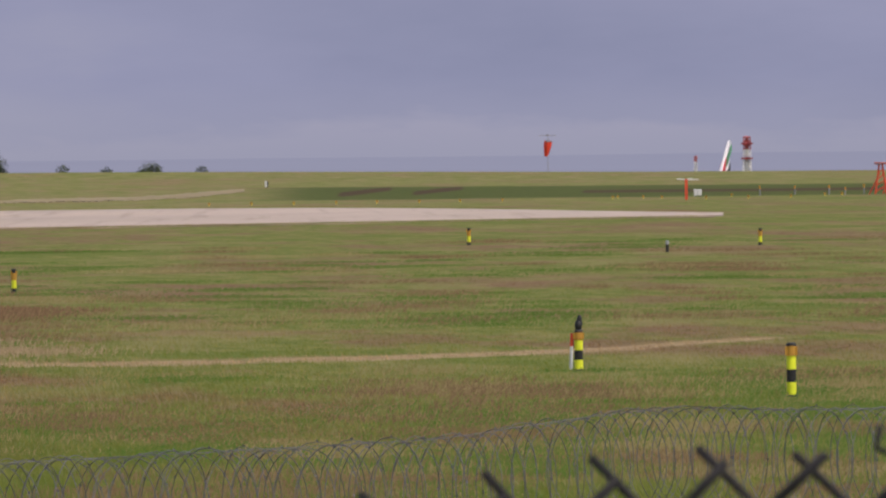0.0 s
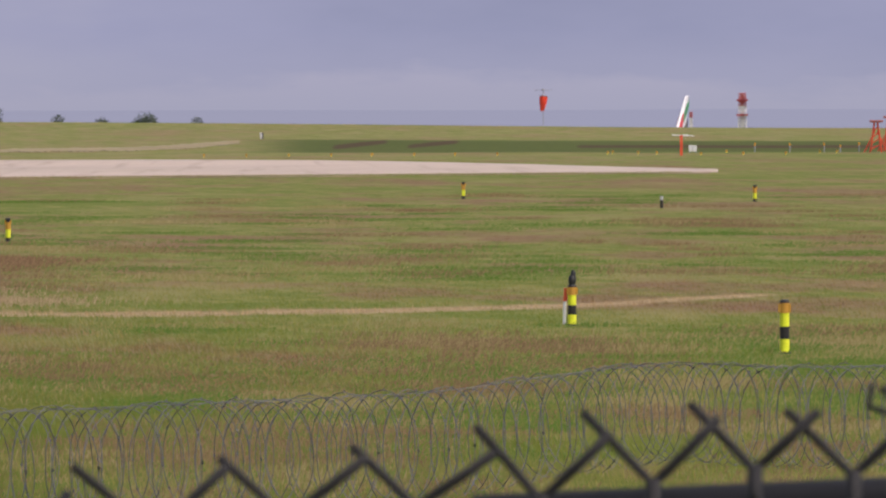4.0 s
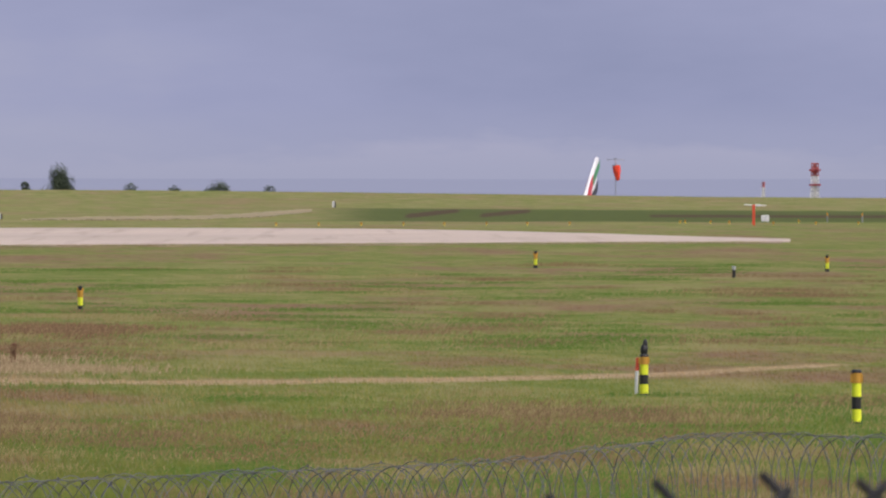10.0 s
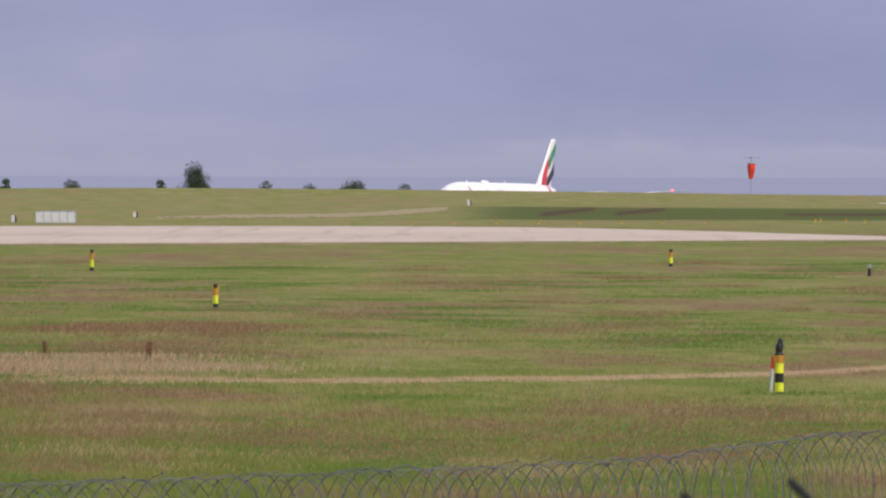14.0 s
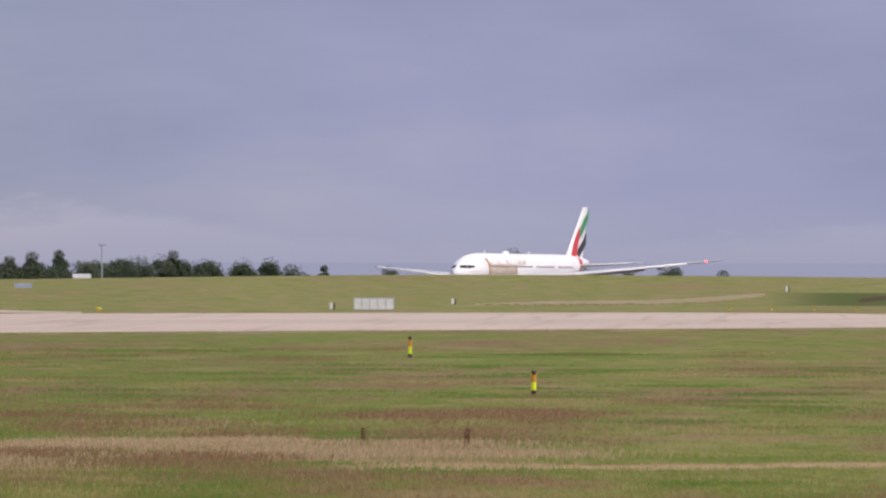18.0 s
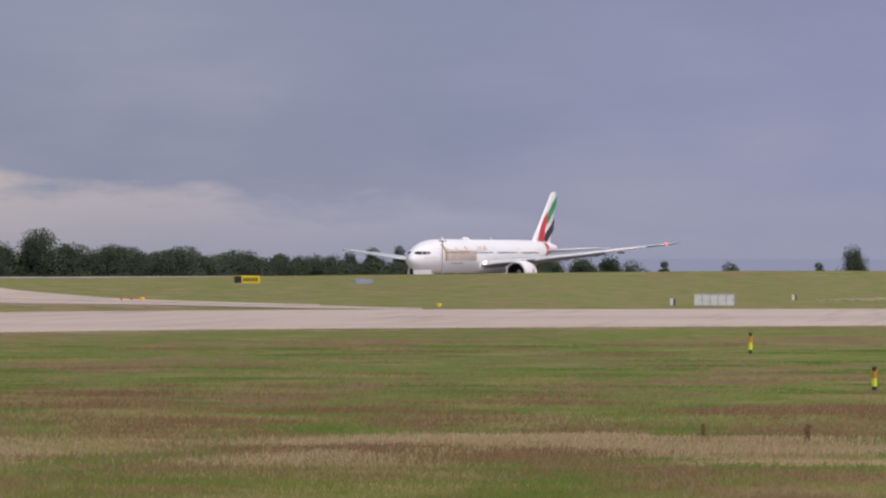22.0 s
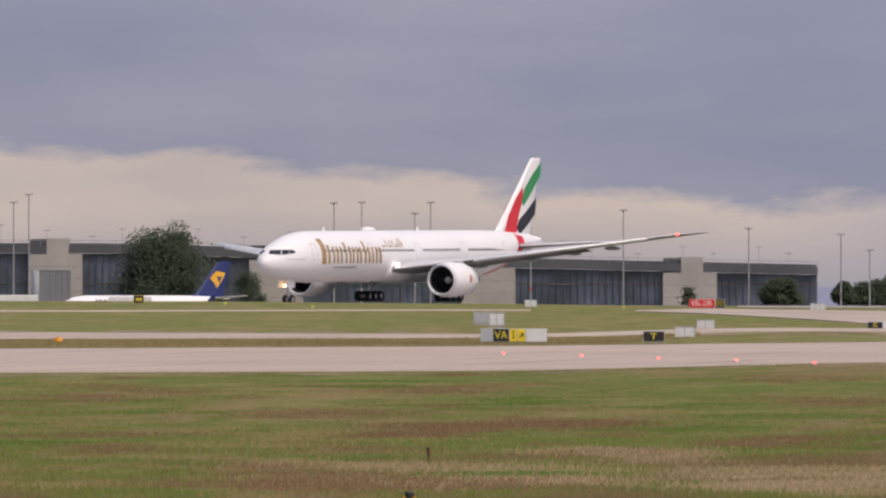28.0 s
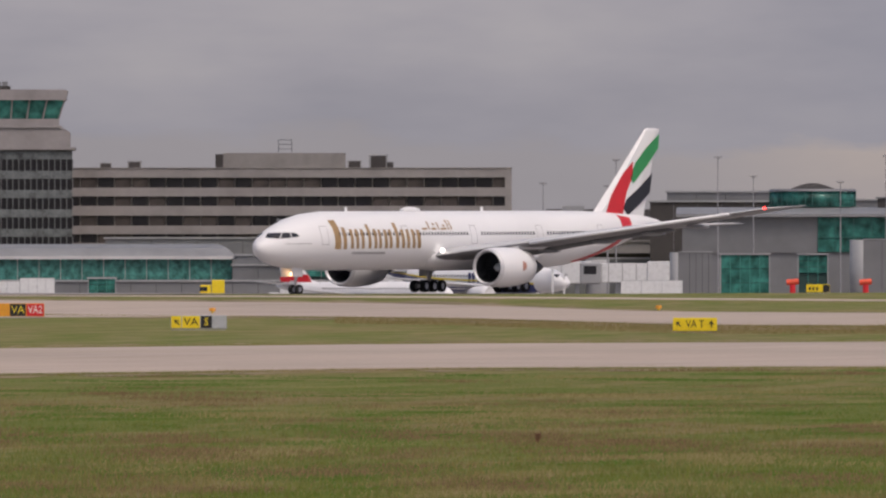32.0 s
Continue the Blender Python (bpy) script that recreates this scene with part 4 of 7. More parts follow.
def airliner():
    t = thing("airliner", pose(1000, 600, 0), "large white twin-engined airliner with gold titles and a red-green fin", "airplane")
    part("fuselage", fuselage(FUS), WHITE, t, "white glossy fuselage", True)
    # fairing under the wing
    bm = bmesh.new()
    ring_loft(bm, [[(a, 3.35 * k * math.cos(q), 3.9 + 1.55 * k * math.sin(q)) for q in (2 * math.pi * i / 20 for i in range(20))] for a, k in ((25.5, 0.35), (28, 0.85), (31, 1.0), (43, 1.0), (47, 0.8), (51, 0.3))])
    part("belly_fairing", bm, WHITE, t, smooth=True)
    part("antenna_fairing", ball(bmesh.new(), (27.2, 0, 8.78), 1.0, 1.7, 0.6, 0.38), WHITE, t, smooth=True)
    for a in (15.5, 40.0):
        part("antenna", boxed(a, a + 0.45, -0.04, 0.04, 8.65, 9.15), WHITE, t)
    # cockpit glazing
    for side in (-1, 1):
        for lo, hi in ((((0.92, 5.95), (2.1, 5.86)), ((1.65, 6.42), (2.75, 6.48))), (((2.2, 5.86), (3.5, 5.95)), ((2.85, 6.48), (3.6, 6.48))), (((3.62, 5.97), (4.6, 6.1)), ((3.7, 6.48), (4.3, 6.42)))):
            bm = bmesh.new()
            decal(bm, lo, hi, 4, 3, 0.03, side)
            part("cockpit_window", bm, DARKGLASS, t)
    # cabin windows, doors and the plain gold bars of the side titles
    for side in (-1, 1):
        bm = bmesh.new()
        decal(bm, ((10.5, 6.12), (10.74, 6.12)), ((10.5, 6.46), (10.74, 6.46)), 1, 1, 0.035, side)
        pane = mesh_of("cabin_window", bm, DARKGLASS)
        for i in range(92):
            a = 10.5 + 0.53 * i
            if min(abs(a - q) for q in (8.2, 22.3, 34.6, 46.8, 58.8)) > 1.0:
                o = new("cabin_window", pane)
                # the body narrows a little towards the tail
                o.parent, o.location = t, (a - 10.5, side * min(0.0, fus_at(a)[0] - fus_at(10.6)[0]) if a > 52 else (0.004 * side), 0)
        for q in (8.2, 22.3, 34.6, 46.8, 58.8):
            bm = bmesh.new()
            for lo, hi in ((((q - 0.55, 5.2), (q + 0.55, 5.2)), ((q - 0.55, 5.25), (q + 0.55, 5.25))), (((q - 0.55, 7.1), (q + 0.55, 7.1)), ((q - 0.55, 7.15), (q + 0.55, 7.15))),
                           (((q - 0.55, 5.2), (q - 0.5, 5.2)), ((q - 0.55, 7.15), (q - 0.5, 7.15))), (((q + 0.5, 5.2), (q + 0.55, 5.2)), ((q + 0.5, 7.15), (q + 0.55, 7.15)))):
                decal(bm, lo, hi, 2, 3, 0.03, side)
            part("cabin_door", bm, UNDER, t, "door outline in the white fuselage")
        # plain gold bars stand for the title
        bars = ((9.5, 1.0, 4.75, 7.75), (10.9, 0.6, 4.75, 7.0), (12.2, 0.5, 4.8, 6.8), (13.15, 0.5, 4.8, 6.8), (14.1, 0.5, 4.8, 6.8), (15.3, 0.5, 4.8, 7.3), (16.35, 0.5, 4.8, 6.8), (17.2, 0.45, 4.8, 6.75),
                (18.2, 0.5, 4.8, 6.75), (19.05, 0.5, 4.8, 6.75), (20.2, 0.55, 4.8, 7.45), (21.25, 0.5, 4.8, 6.75), (22.2, 0.5, 4.8, 6.75), (23.15, 0.5, 4.8, 6.75), (24.05, 0.6, 4.8, 6.7))
        for a, w, z0, z1 in bars:
            bm = bmesh.new()
            decal(bm, ((a + 0.32, z0), (a + w + 0.32, z0)), ((a + 0.1, z1), (a + w + 0.1, z1)), 1, 4, 0.04, side)
            part("title_bar", bm, GOLD, t, "gold painted bar of the side title")
        for a, w, z0, z1 in ((25.4, 0.9, 6.7, 6.9), (26.6, 0.22, 6.7, 7.6), (27.1, 0.85, 6.7, 6.92), (27.5, 0.3, 7.15, 7.4), (28.3, 0.22, 6.7, 7.5), (28.8, 1.0, 6.7, 6.92), (29.2, 0.45, 7.05, 7.22), (30.1, 0.22, 6.7, 7.75), (30.6, 0.22, 6.7, 7.7)):
            bm = bmesh.new()
            decal(bm, ((a, z0), (a + w, z0)), ((a, z1), (a + w, z1)), 1, 2, 0.04, side)
            part("title_stroke", bm, GOLD, t, "short pale gold stroke of the smaller title")
        bm = bmesh.new()
        for i in range(14):
            decal(bm, ((13.0 + 0.42 * i, 4.2), (13.3 + 0.42 * i, 4.2)), ((13.0 + 0.42 * i, 4.45), (13.3 + 0.42 * i, 4.45)), 1, 1, 0.04, side)
        part("small_title", bm, UNDER, t, "row of small grey marks")
        bm = bmesh.new()
        pts = [((54.4, 3.25), (55.2, 3.1)), ((57.0, 3.7), (58.2, 3.5)), ((59.3, 4.25), (60.7, 4.05)), ((61.5, 4.95), (63.0, 4.8)), ((63.2, 6.0), (64.9, 5.95)), ((63.8, 7.0), (66.0, 6.95)), ((63.9, 8.2), (66.2, 7.9))]
        for (p, q), (r, s) in zip(pts, pts[1:]):
            decal(bm, (p, q), (r, s), 2, 3, 0.035, side)
        bmesh.ops.remove_doubles(bm, verts=bm.verts, dist=0.01)
        part("tail_swoosh", bm, RED, t, "red stripe curving round the rear fuselage")
        part("nose_line", bm_line(side), UNDER, t)
    # wings
    for side in (-1, 1):
        secs = [(side * y, le, te, z, th) for y, le, te, z, th in ((2.6, 27.8, 42.5, 3.9, 1.65), (6, 29.8, 42.8, 4.4, 1.3), (10.5, 32.8, 43.6, 5.0, 0.95), (17, 37.0, 46.2, 5.9, 0.65), (24, 41.6, 49.0, 6.85, 0.46), (30.0, 45.4, 51.2, 7.65, 0.32), (32.4, 47.4, 52.2, 8.0, 0.22), (33.6, 51.2, 53.2, 8.2, 0.08))]
        w = part("wing", wing(secs), (WINGTOP, UNDERSHADE), t, "long pale grey swept wing flexed upward", True)
        plane_wings.append((w, side))
        flap = [(side * y, te - 2.3, te + 0.7, z - 0.02, 0.3) for y, te, z in ((3.3, 42.4, 3.98), (10.0, 43.3, 4.92), (20.0, 47.4, 6.3))]
        bm = bmesh.new()
        ring_loft(bm, [[(le + (te - le) * u, y, z + 0.2 * v - 0.3 * u) for u, v in PROFILE] for y, le, te, z, th in flap])
        part("flap", bm, FLAPSHADE, w, "lowered flap toned dark for the shade under the wing", True)
        slat = [(side * y, le - 0.7, le + 0.9, z - 0.15) for y, le, z in ((11.5, 33.5, 5.13), (20, 39.0, 6.32), (29, 44.8, 7.57))]
        bm = bmesh.new()
        ring_loft(bm, [[(le + (te - le) * u, y, z + 0.22 * v) for u, v in PROFILE] for y, le, te, z in slat])
        part("slat", bm, WHITE, w, smooth=True)
        for y, te, z in ((7.6, 43.0, 4.55), (13.5, 44.7, 5.35), (18.5, 46.9, 6.05), (23, 48.7, 6.65)):
            bm = ball(bmesh.new(), (te - 1.0, side * y, z - 0.3), 1.0, 2.4, 0.22, 0.26)
            part("flap_fairing", bm, UNDER, w, smooth=True)
        part("tip_light", ball(bmesh.new(), (46.85, side * 32.2, 8.0), 0.17), REDLAMP if side < 0 else UNDER, w, "glowing wing tip light")
        part("landing_light", ball(bmesh.new(), (28.2, side * 3.55, 4.5), 0.24), LAMP, w, "bright landing light in the wing root")
        # engine
        eng = new("engine")
        eng.parent, eng.location = t, (7.5, side * 9.75, 0)
        zc = 2.72

        def shell(profile, name, mat, label="", caps=False):
            bm = revolve(profile, 32, caps)
            bmesh.ops.translate(bm, verts=bm.verts, vec=(0, 0, zc))
            part(name, bm, mat, eng, label, True)

        shell(((20.35, 1.62), (20.1, 1.72), (20.05, 1.8), (20.15, 1.9), (20.5, 1.99)), "intake_lip", LIP, "bright metal intake lip")
        shell(((20.5, 1.99), (21.5, 2.1), (23.2, 2.12), (25.2, 1.98), (26.8, 1.7), (26.85, 1.6), (25.5, 1.7)), "cowling", WHITE, "large white engine cowling")
        shell(((20.35, 1.62), (21.6, 1.64), (22.3, 1.66)), "intake_duct", DARKMETAL)
        shell(((25.0, 1.35), (26.8, 1.2), (28.6, 0.8), (29.8, 0.35), (30.4, 0.03)), "core_nozzle", DARKMETAL)
        shell(((21.5, 0.02), (21.75, 0.28), (22.1, 0.45)), "spinner", WHITE, "white-marked spinner")
        bm = bmesh.new()
        bm.faces.new([bm.verts.new((a - 22.0, r * math.cos(k), r * math.sin(k))) for a, r, k in ((21.95, 0.4, 0), (21.85, 1.62, 0), (22.2, 1.62, 0.2), (22.2, 0.4, 0.16))])
        blade = mesh_of("fan_blade", bm, DARKMETAL)
        for i in range(22):
            o = new("fan_blade", blade)
            o.parent, o.matrix_basis = eng, pose(22.0, 0, zc, 360 * i / 22, 0, 0)
        part("fan_backing", tubed((22.3, 0, zc), (22.4, 0, zc), 1.66, n=28), BLACK, eng)
        bm = bmesh.new()
        ring_loft(bm, [[(le, -0.3, z), (le + 1.5, 0.3, z), (te, 0.1, z), (te, -0.1, z)] for le, te, z in ((22.0, 30.0, zc + 1.85), (25.6, 32.0, zc + 2.3))])
        part("pylon", bm, WHITE, eng)
        part("cowling_emblem", boxed(23.75, 24.0, side * 2.1 - 0.03, side * 2.1 + 0.03, zc - 0.35, zc + 0.6), EMBLEM, eng, "small red-gold emblem")
        part("cowling_emblem", boxed(24.1, 24.35, side * 2.09 - 0.03, side * 2.09 + 0.03, zc - 0.2, zc + 0.45), EMBLEM, eng, "small red-gold emblem")
        # tailplane
        secs = [(side * y, le, te, z, th) for y, le, te, z, th in ((0.8, 62.6, 70.8, 6.55, 0.75), (5.5, 66.6, 72.4, 6.85, 0.5), (10.9, 71.2, 74.4, 7.2, 0.2))]
        part("tailplane", wing(secs), (WINGTOP, UNDERSHADE), t, "pale grey tailplane", True)
    # fin with its bands
    half = lambda z: 0.5 - 0.033 * (z - 8.0)
    f = part("tail_fin", fin([(7.2, 57.5, 70.6, 0.52), (8.7, 61.2, 70.9, 0.48), (12, 64.9, 71.8, 0.37), (17.5, 70.8, 73.75, half(17.5)), (17.7, 71.3, 73.7, 0.08)]), WHITE, t, "tall white swept fin")
    part("fin_band", fin_band([(73.45, 17.1), (73.2, 15.5), (70.9, 13.6), (68.2, 11.6), (67.6, 12.3), (68.7, 13.9), (70.9, 15.6)], half), GREEN, f, "green band across the fin")
    part("fin_band", fin_band([(68.3, 14.1), (68.1, 12.4), (66.9, 10.7), (66.3, 9.2), (66.0, 8.0), (62.7, 8.3), (63.9, 10.4), (66.2, 12.7)], half), RED, f, "broad red band along the leading edge")
    part("fin_band", fin_band([(71.9, 12.8), (71.3, 10.6), (69.3, 9.4), (67.0, 8.1), (66.1, 8.9), (66.8, 9.9), (69.3, 11.2)], half), BLACK, f, "black band low on the fin")
    # undercarriage
    g = new("nose_gear")
    g.parent, g.location = t, (6.9, 0, 0)
    part("strut", tubed((0, 0, 0.5), (-0.1, 0, 3.2), 0.14), METAL, g)
    part("drag_brace", tubed((0.1, 0, 1.6), (1.3, 0, 3.2), 0.09), METAL, g)
    part("gear_door", boxed(-1.6, 0.2, -0.75, -0.68, 1.9, 3.0), WHITE, g, "white nose gear door")
    part("gear_door", boxed(-1.6, 0.2, 0.68, 0.75, 1.9, 3.0), WHITE, g, "white nose gear door")
    for y in (-0.32, 0.32):
        part("taxi_light", ball(bmesh.new(), (-0.35, y, 2.15), 0.17), LAMPWARM, g, "glowing amber taxi light")
    wheels(g, ((0, -0.42), (0, 0.42)), 0.54, 0.2)
    for side in (-1, 1):
        g = new("main_gear")
        g.parent, g.location = t, (38.0, side * 5.5, 0)
        part("strut", tubed((0, 0, 0.7), (-0.2, -side * 0.5, 3.8), 0.26), METAL, g)
        part("side_brace", tubed((0, 0, 1.5), (-0.4, -side * 2.2, 3.6), 0.12), METAL, g)
        part("truck_beam", boxed(-1.7, 1.7, -0.2, 0.2, 0.5, 0.86), METAL, g)
        part("gear_door", boxed(-0.9, 0.9, side * 0.5, side * 0.56, 1.7, 3.7), WHITE, g)
        wheels(g, [(dx, dy) for dx in (-1.47, 0, 1.47) for dy in (-0.7, 0.7)], 0.66, 0.27)
    return t


def bm_line(side):
    bm = bmesh.new()
    decal(bm, ((2.6, 5.3), (6.2, 5.3)), ((2.6, 5.36), (6.2, 5.36)), 8, 1, 0.03, side)
    return bm


plane = airliner()


# ---- marker posts in the grass ----
def marker_post(az, d, h, label, tall=False, hooded=False):
    t = thing("marker_post", facing(az, d), label, "marker post", "striped marker posts")
    r = 0.075 if tall else 0.07
    if tall:
        stripes = ((0.0, 0.28, FLUO), (0.28, 0.52, BLACKPL), (0.52, 0.78, FLUO), (0.78, 0.97, AMBER), (0.97, 1.0, BLACKPL))
    else:
        stripes = ((0.0, 0.18, BLACKPL), (0.18, 0.55, FLUO), (0.55, 0.86, AMBER), (0.86, 1.0, BLACKPL))
    for a, b, m in stripes:
        part("sleeve", tubed((0, 0, a * h), (0, 0, b * h), r * (1.12 if m is AMBER else 1.0), n=14), m, t, smooth=False)
    part("cap", tubed((0, 0, h), (0, 0, h + 0.03), r * 1.15, r * 0.8, n=14), BLACKPL, t)
    part("foot", tubed((0, 0, -0.05), (0, 0, 0.03), r * 1.6, r * 1.2, n=14), BLACKPL, t)
    for s in (-1, 1):
        part("bracket", boxed(s * r * 1.0 - 0.02, s * r * 1.0 + 0.02, -0.06, 0.02, h * 0.8, h * 0.95), AMBER, t)
    if hooded:
        bm = ball(bmesh.new(), (0, 0, h + 0.1), 0.068, 1, 1, 1.6)
        ball(bm, (0.02, 0, h + 0.2), 0.045, 1, 1, 1.9)
        ball(bm, (0.045, 0, h + 0.13), 0.03, 1, 1, 1.8)
        part("hood", bm, BLACKPL, t, "black bag tied over the top", True)
        part("cane", tubed((-0.14, 0, -0.05), (-0.12, 0, h * 0.62), 0.028), SIGNWHITE, t, "pale wooden cane beside the post")
        part("cane_top", tubed((-0.12, 0, h * 0.62), (-0.11, 0, h * 0.95), 0.03), REDORANGE, t)
    return t


marker_post(73.141, 149, 0.8, "tall fluorescent yellow and black banded marker post", tall=True)
marker_post(71.889, 167, 0.68, "banded marker post with a black bag tied over its top", tall=True, hooded=True)
for az, d, h in ((71.249, 386, 0.65), (72.967, 374, 0.61), (68.566, 267, 0.62), (67.837, 365, 0.76)):
    marker_post(az, d, h, "short yellow marker post with black ends")


# ---- the boundary fence and the coil of razor wire ----
def bent_tube(bm, pts, r, n=5):
    """A tube along a polyline."""
    rings = []
    for i, p in enumerate(pts):
        p = Vector(p)
        way = (Vector(pts[min(i + 1, len(pts) - 1)]) - Vector(pts[max(i - 1, 0)])).normalized()
        u = way.orthogonal().normalized() if i == 0 else (u - way * u.dot(way)).normalized()
        v = way.cross(u)
        rings.append([p + (u * math.cos(2 * math.pi * k / n) + v * math.sin(2 * math.pi * k / n)) * r for k in range(n)])
    ring_loft(bm, rings)
    return bm


def boundary_fence():
    """Slack black-coated chain link close to the eye; its cut wire ends cross along the top."""
    t = thing("chain_link_fence", facing(71.076, 5.0, 0.0), "black coated chain-link fence with crossed wire ends", "fence")
    # each knot: place along the fence, height, then how far its right and left ends reach and rise
    knots = ((0.355, 3.8235, 0.0355, 0.034, 0.0305, 0.034), (0.306, 3.8235, 0.0355, 0.034, 0.0305, 0.034), (0.2615, 3.814, 0.0355, 0.034, 0.0305, 0.034), (0.2159, 3.8036, 0.0355, 0.034, 0.0345, 0.0325),
             (0.165, 3.8065, 0.0325, 0.0296, 0.0335, 0.0334), (0.1127, 3.7992, 0.0335, 0.0334, 0.0363, 0.0363), (0.0546, 3.7914, 0.0363, 0.0334, 0.0334, 0.0369), (-0.0094, 3.7876, 0.0407, 0.0276, 0.0334, 0.0305),
             (-0.0762, 3.7818, 0.0407, 0.0305, 0.0349, 0.0305), (-0.1446, 3.7745, 0.0378, 0.0335, 0.0422, 0.0335), (-0.2114, 3.765, 0.0233, 0.03, 0.035, 0.033), (-0.28, 3.757, 0.0355, 0.034, 0.0305, 0.034))
    xs, tops = [k[0] for k in knots], [k[1] for k in knots]
    r = 0.0027
    for x, z, rx, rz, lx, lz in knots:
        right = bmesh.new()
        bent_tube(right, [(x, 0.004, z - 0.02), (x + 0.001, 0.003, z), (x + rx * 0.5, 0.0, z + rz * 0.47), (x + rx, -0.003, z + rz)], r, 8)
        part("wire_end", right, WIRE, t, smooth=True)
        left = bmesh.new()
        bent_tube(left, [(x, -0.004, z - 0.02), (x - 0.001, 0.003, z), (x - lx * 0.5, 0.007, z + lz * 0.5), (x - lx, 0.01, z + lz)], r * 0.9, 8)
        part("wire_end", left, WIRE, t, smooth=True)
        part("twist", tubed((x, 0, z - 0.045), (x, 0, z + 0.002), r * 1.5, n=8), WIRE, t, smooth=True)
    bm = bmesh.new()
    for i, (x, z) in enumerate(zip(xs, tops)):
        for side in (-1, 1):
            pts, k, zz, xx = [], 0, z - 0.045, x
            half = 0.027
            while zz > 0.02:
                pts.append((x + (side * half if k % 2 else 0), 0.003 * side, zz))
                zz -= 0.034
                k += 1
            bent_tube(bm, pts, r, 4)
    tagged(part("mesh", bm, WIRE, t, "diamond mesh of the fence"), kind="stuff")
    part("top_rail", tubed((0.02, 0.09, 3.776), (0.75, 0.06, 3.808), 0.0135, n=12), WIRE, t, "black steel top rail", True)
    for x in (-0.9, 0.98):
        part("post", tubed((x, 0.07, -0.1), (x, 0.07, 3.78), 0.03, n=12), WIRE, t, "black steel post", True)
    bm = bmesh.new()
    bent_tube(bm, [(0.228, 0.05, 3.849), (0.2258, 0.05, 3.837), (0.2365, 0.05, 3.833), (0.25, 0.05, 3.824), (0.27, 0.05, 3.80)], 0.0018, 8)
    part("tie_wire", bm, WIRE, t, "bent black tie wire", True)


boundary_fence()


def razor_coil():
    t = thing("razor_wire_coil", pose(*polar(71, 95), 0), "galvanised coil of razor wire lying in the grass", "razor wire")
    inv = t.matrix_basis.inverted()
    table = ((65.5, 85), (68.3, 88.5), (69.8, 91.5), (71.1, 94.5), (71.9, 101.2), (72.5, 105), (73.1, 103), (73.7, 103.5), (75.5, 107))
    rng = random.Random(31)
    n = 190
    for i in range(n):
        # concertina loops, each swung the other way from its neighbour
        az = 65.5 + 10.0 * (i + rng.uniform(-0.2, 0.2)) / n
        d = float(np.interp(az, *zip(*table)))
        x, y = polar(az, d)
        turn = radians(-az + (57 if i % 2 else -57) + rng.uniform(-14, 14))
        r, lean = 0.55 * rng.uniform(0.93, 1.05), rng.uniform(-0.1, 0.1)
        zc = float(height(x, y)) + 0.55
        pts = []
        for k in range(25):
            q = 2 * math.pi * k / 24
            u, v = r * math.cos(q), r * math.sin(q)
            pts.append(inv @ Vector((x + u * math.cos(turn) + lean * v, y + u * math.sin(turn), zc + v + 0.01)))
        part("loop", bent_tube(bmesh.new(), pts, 0.0042, 4), RAZOR, t)
        if i % 4 == 0:
            bm = bmesh.new()
            for p in pts[::2]:
                bm.faces.new([bm.verts.new(p + Vector(w)) for w in ((-0.034, 0, -0.01), (0.034, 0, 0.014), (0.024, 0, -0.018), (-0.024, 0, 0.02))])
            tagged(part("barb_strip", bm, RAZOR, t, "small razor barbs"), kind="stuff")
    top = [inv @ Vector((*polar(65.5 + 0.25 * i, float(np.interp(65.5 + 0.25 * i, *zip(*table)))), 1.09)) for i in range(41)]
    part("line_wire", bent_tube(bmesh.new(), top, 0.005, 4), RAZOR, t)


razor_coil()


# ---- small airfield furniture ----
def small_post(az, d, h, r, mats, label, name="post", cat="post"):
    t = thing(name, facing(az, d), label, cat)
    n = len(mats)
    for i, m in enumerate(mats):
        part("body" if i == 0 else "cap", tubed((0, 0, h * i / n - (0.05 if i == 0 else 0)), (0, 0, h * (i + 1) / n), r, n=10), m, t)
    return t


small_post(72.418, 351, 0.43, 0.06, (BLACKPL, BLACKPL, GREYCAB), "small black post with a grey cap")
for az, d, h in ((70.057, 974, 0.66), (68.089, 765, 0.5), (67.373, 691, 0.56)):
    t = thing("marker_plate", facing(az, d), "small white marker plate with a black edge", "marker")
    part("plate", boxed(-0.12, 0.12, -0.04, 0.04, 0.08, h, 0.01), SIGNWHITE, t)
    part("edge", boxed(0.12, 0.24, -0.04, 0.04, 0.06, h * 0.95), BLACKPL, t)
    part("leg", boxed(-0.03, 0.03, -0.03, 0.03, -0.1, 0.08), STEEL, t)


def cabinet(az, d, w, h, cells, label, material=None, group="", depth=0.7, name="equipment_cabinet", z=None):
    """A row of low steel cabinets with doors, a lid and a plinth."""
    material = material or SIGNWHITE
    t = thing(name, facing(az, d, z), label, "cabinet", group)
    part("plinth", boxed(-w / 2, w / 2, 0, depth, -0.1, 0.06), CONC, t)
    part("body", boxed(-w / 2, w / 2, 0.03, depth, 0.06, h - 0.05), material, t)
    part("lid", boxed(-w / 2 - 0.03, w / 2 + 0.03, -0.02, depth + 0.03, h - 0.05, h, 0.01), GREYCAB, t)
    for i in range(cells):
        x0, x1 = -w / 2 + w * i / cells, -w / 2 + w * (i + 1) / cells
        dr = part("door", boxed(x0 + 0.03, x1 - 0.03, 0.0, 0.03, 0.1, h - 0.08, 0.006), material, t)
        part("handle", boxed(x1 - 0.14, x1 - 0.1, -0.025, 0.0, h * 0.45, h * 0.6), STEEL, dr)
        part("seam", boxed(x1 - 0.03, x1 + 0.03, 0.01, 0.028, 0.08, h - 0.07), GREYCAB, t)
    return t


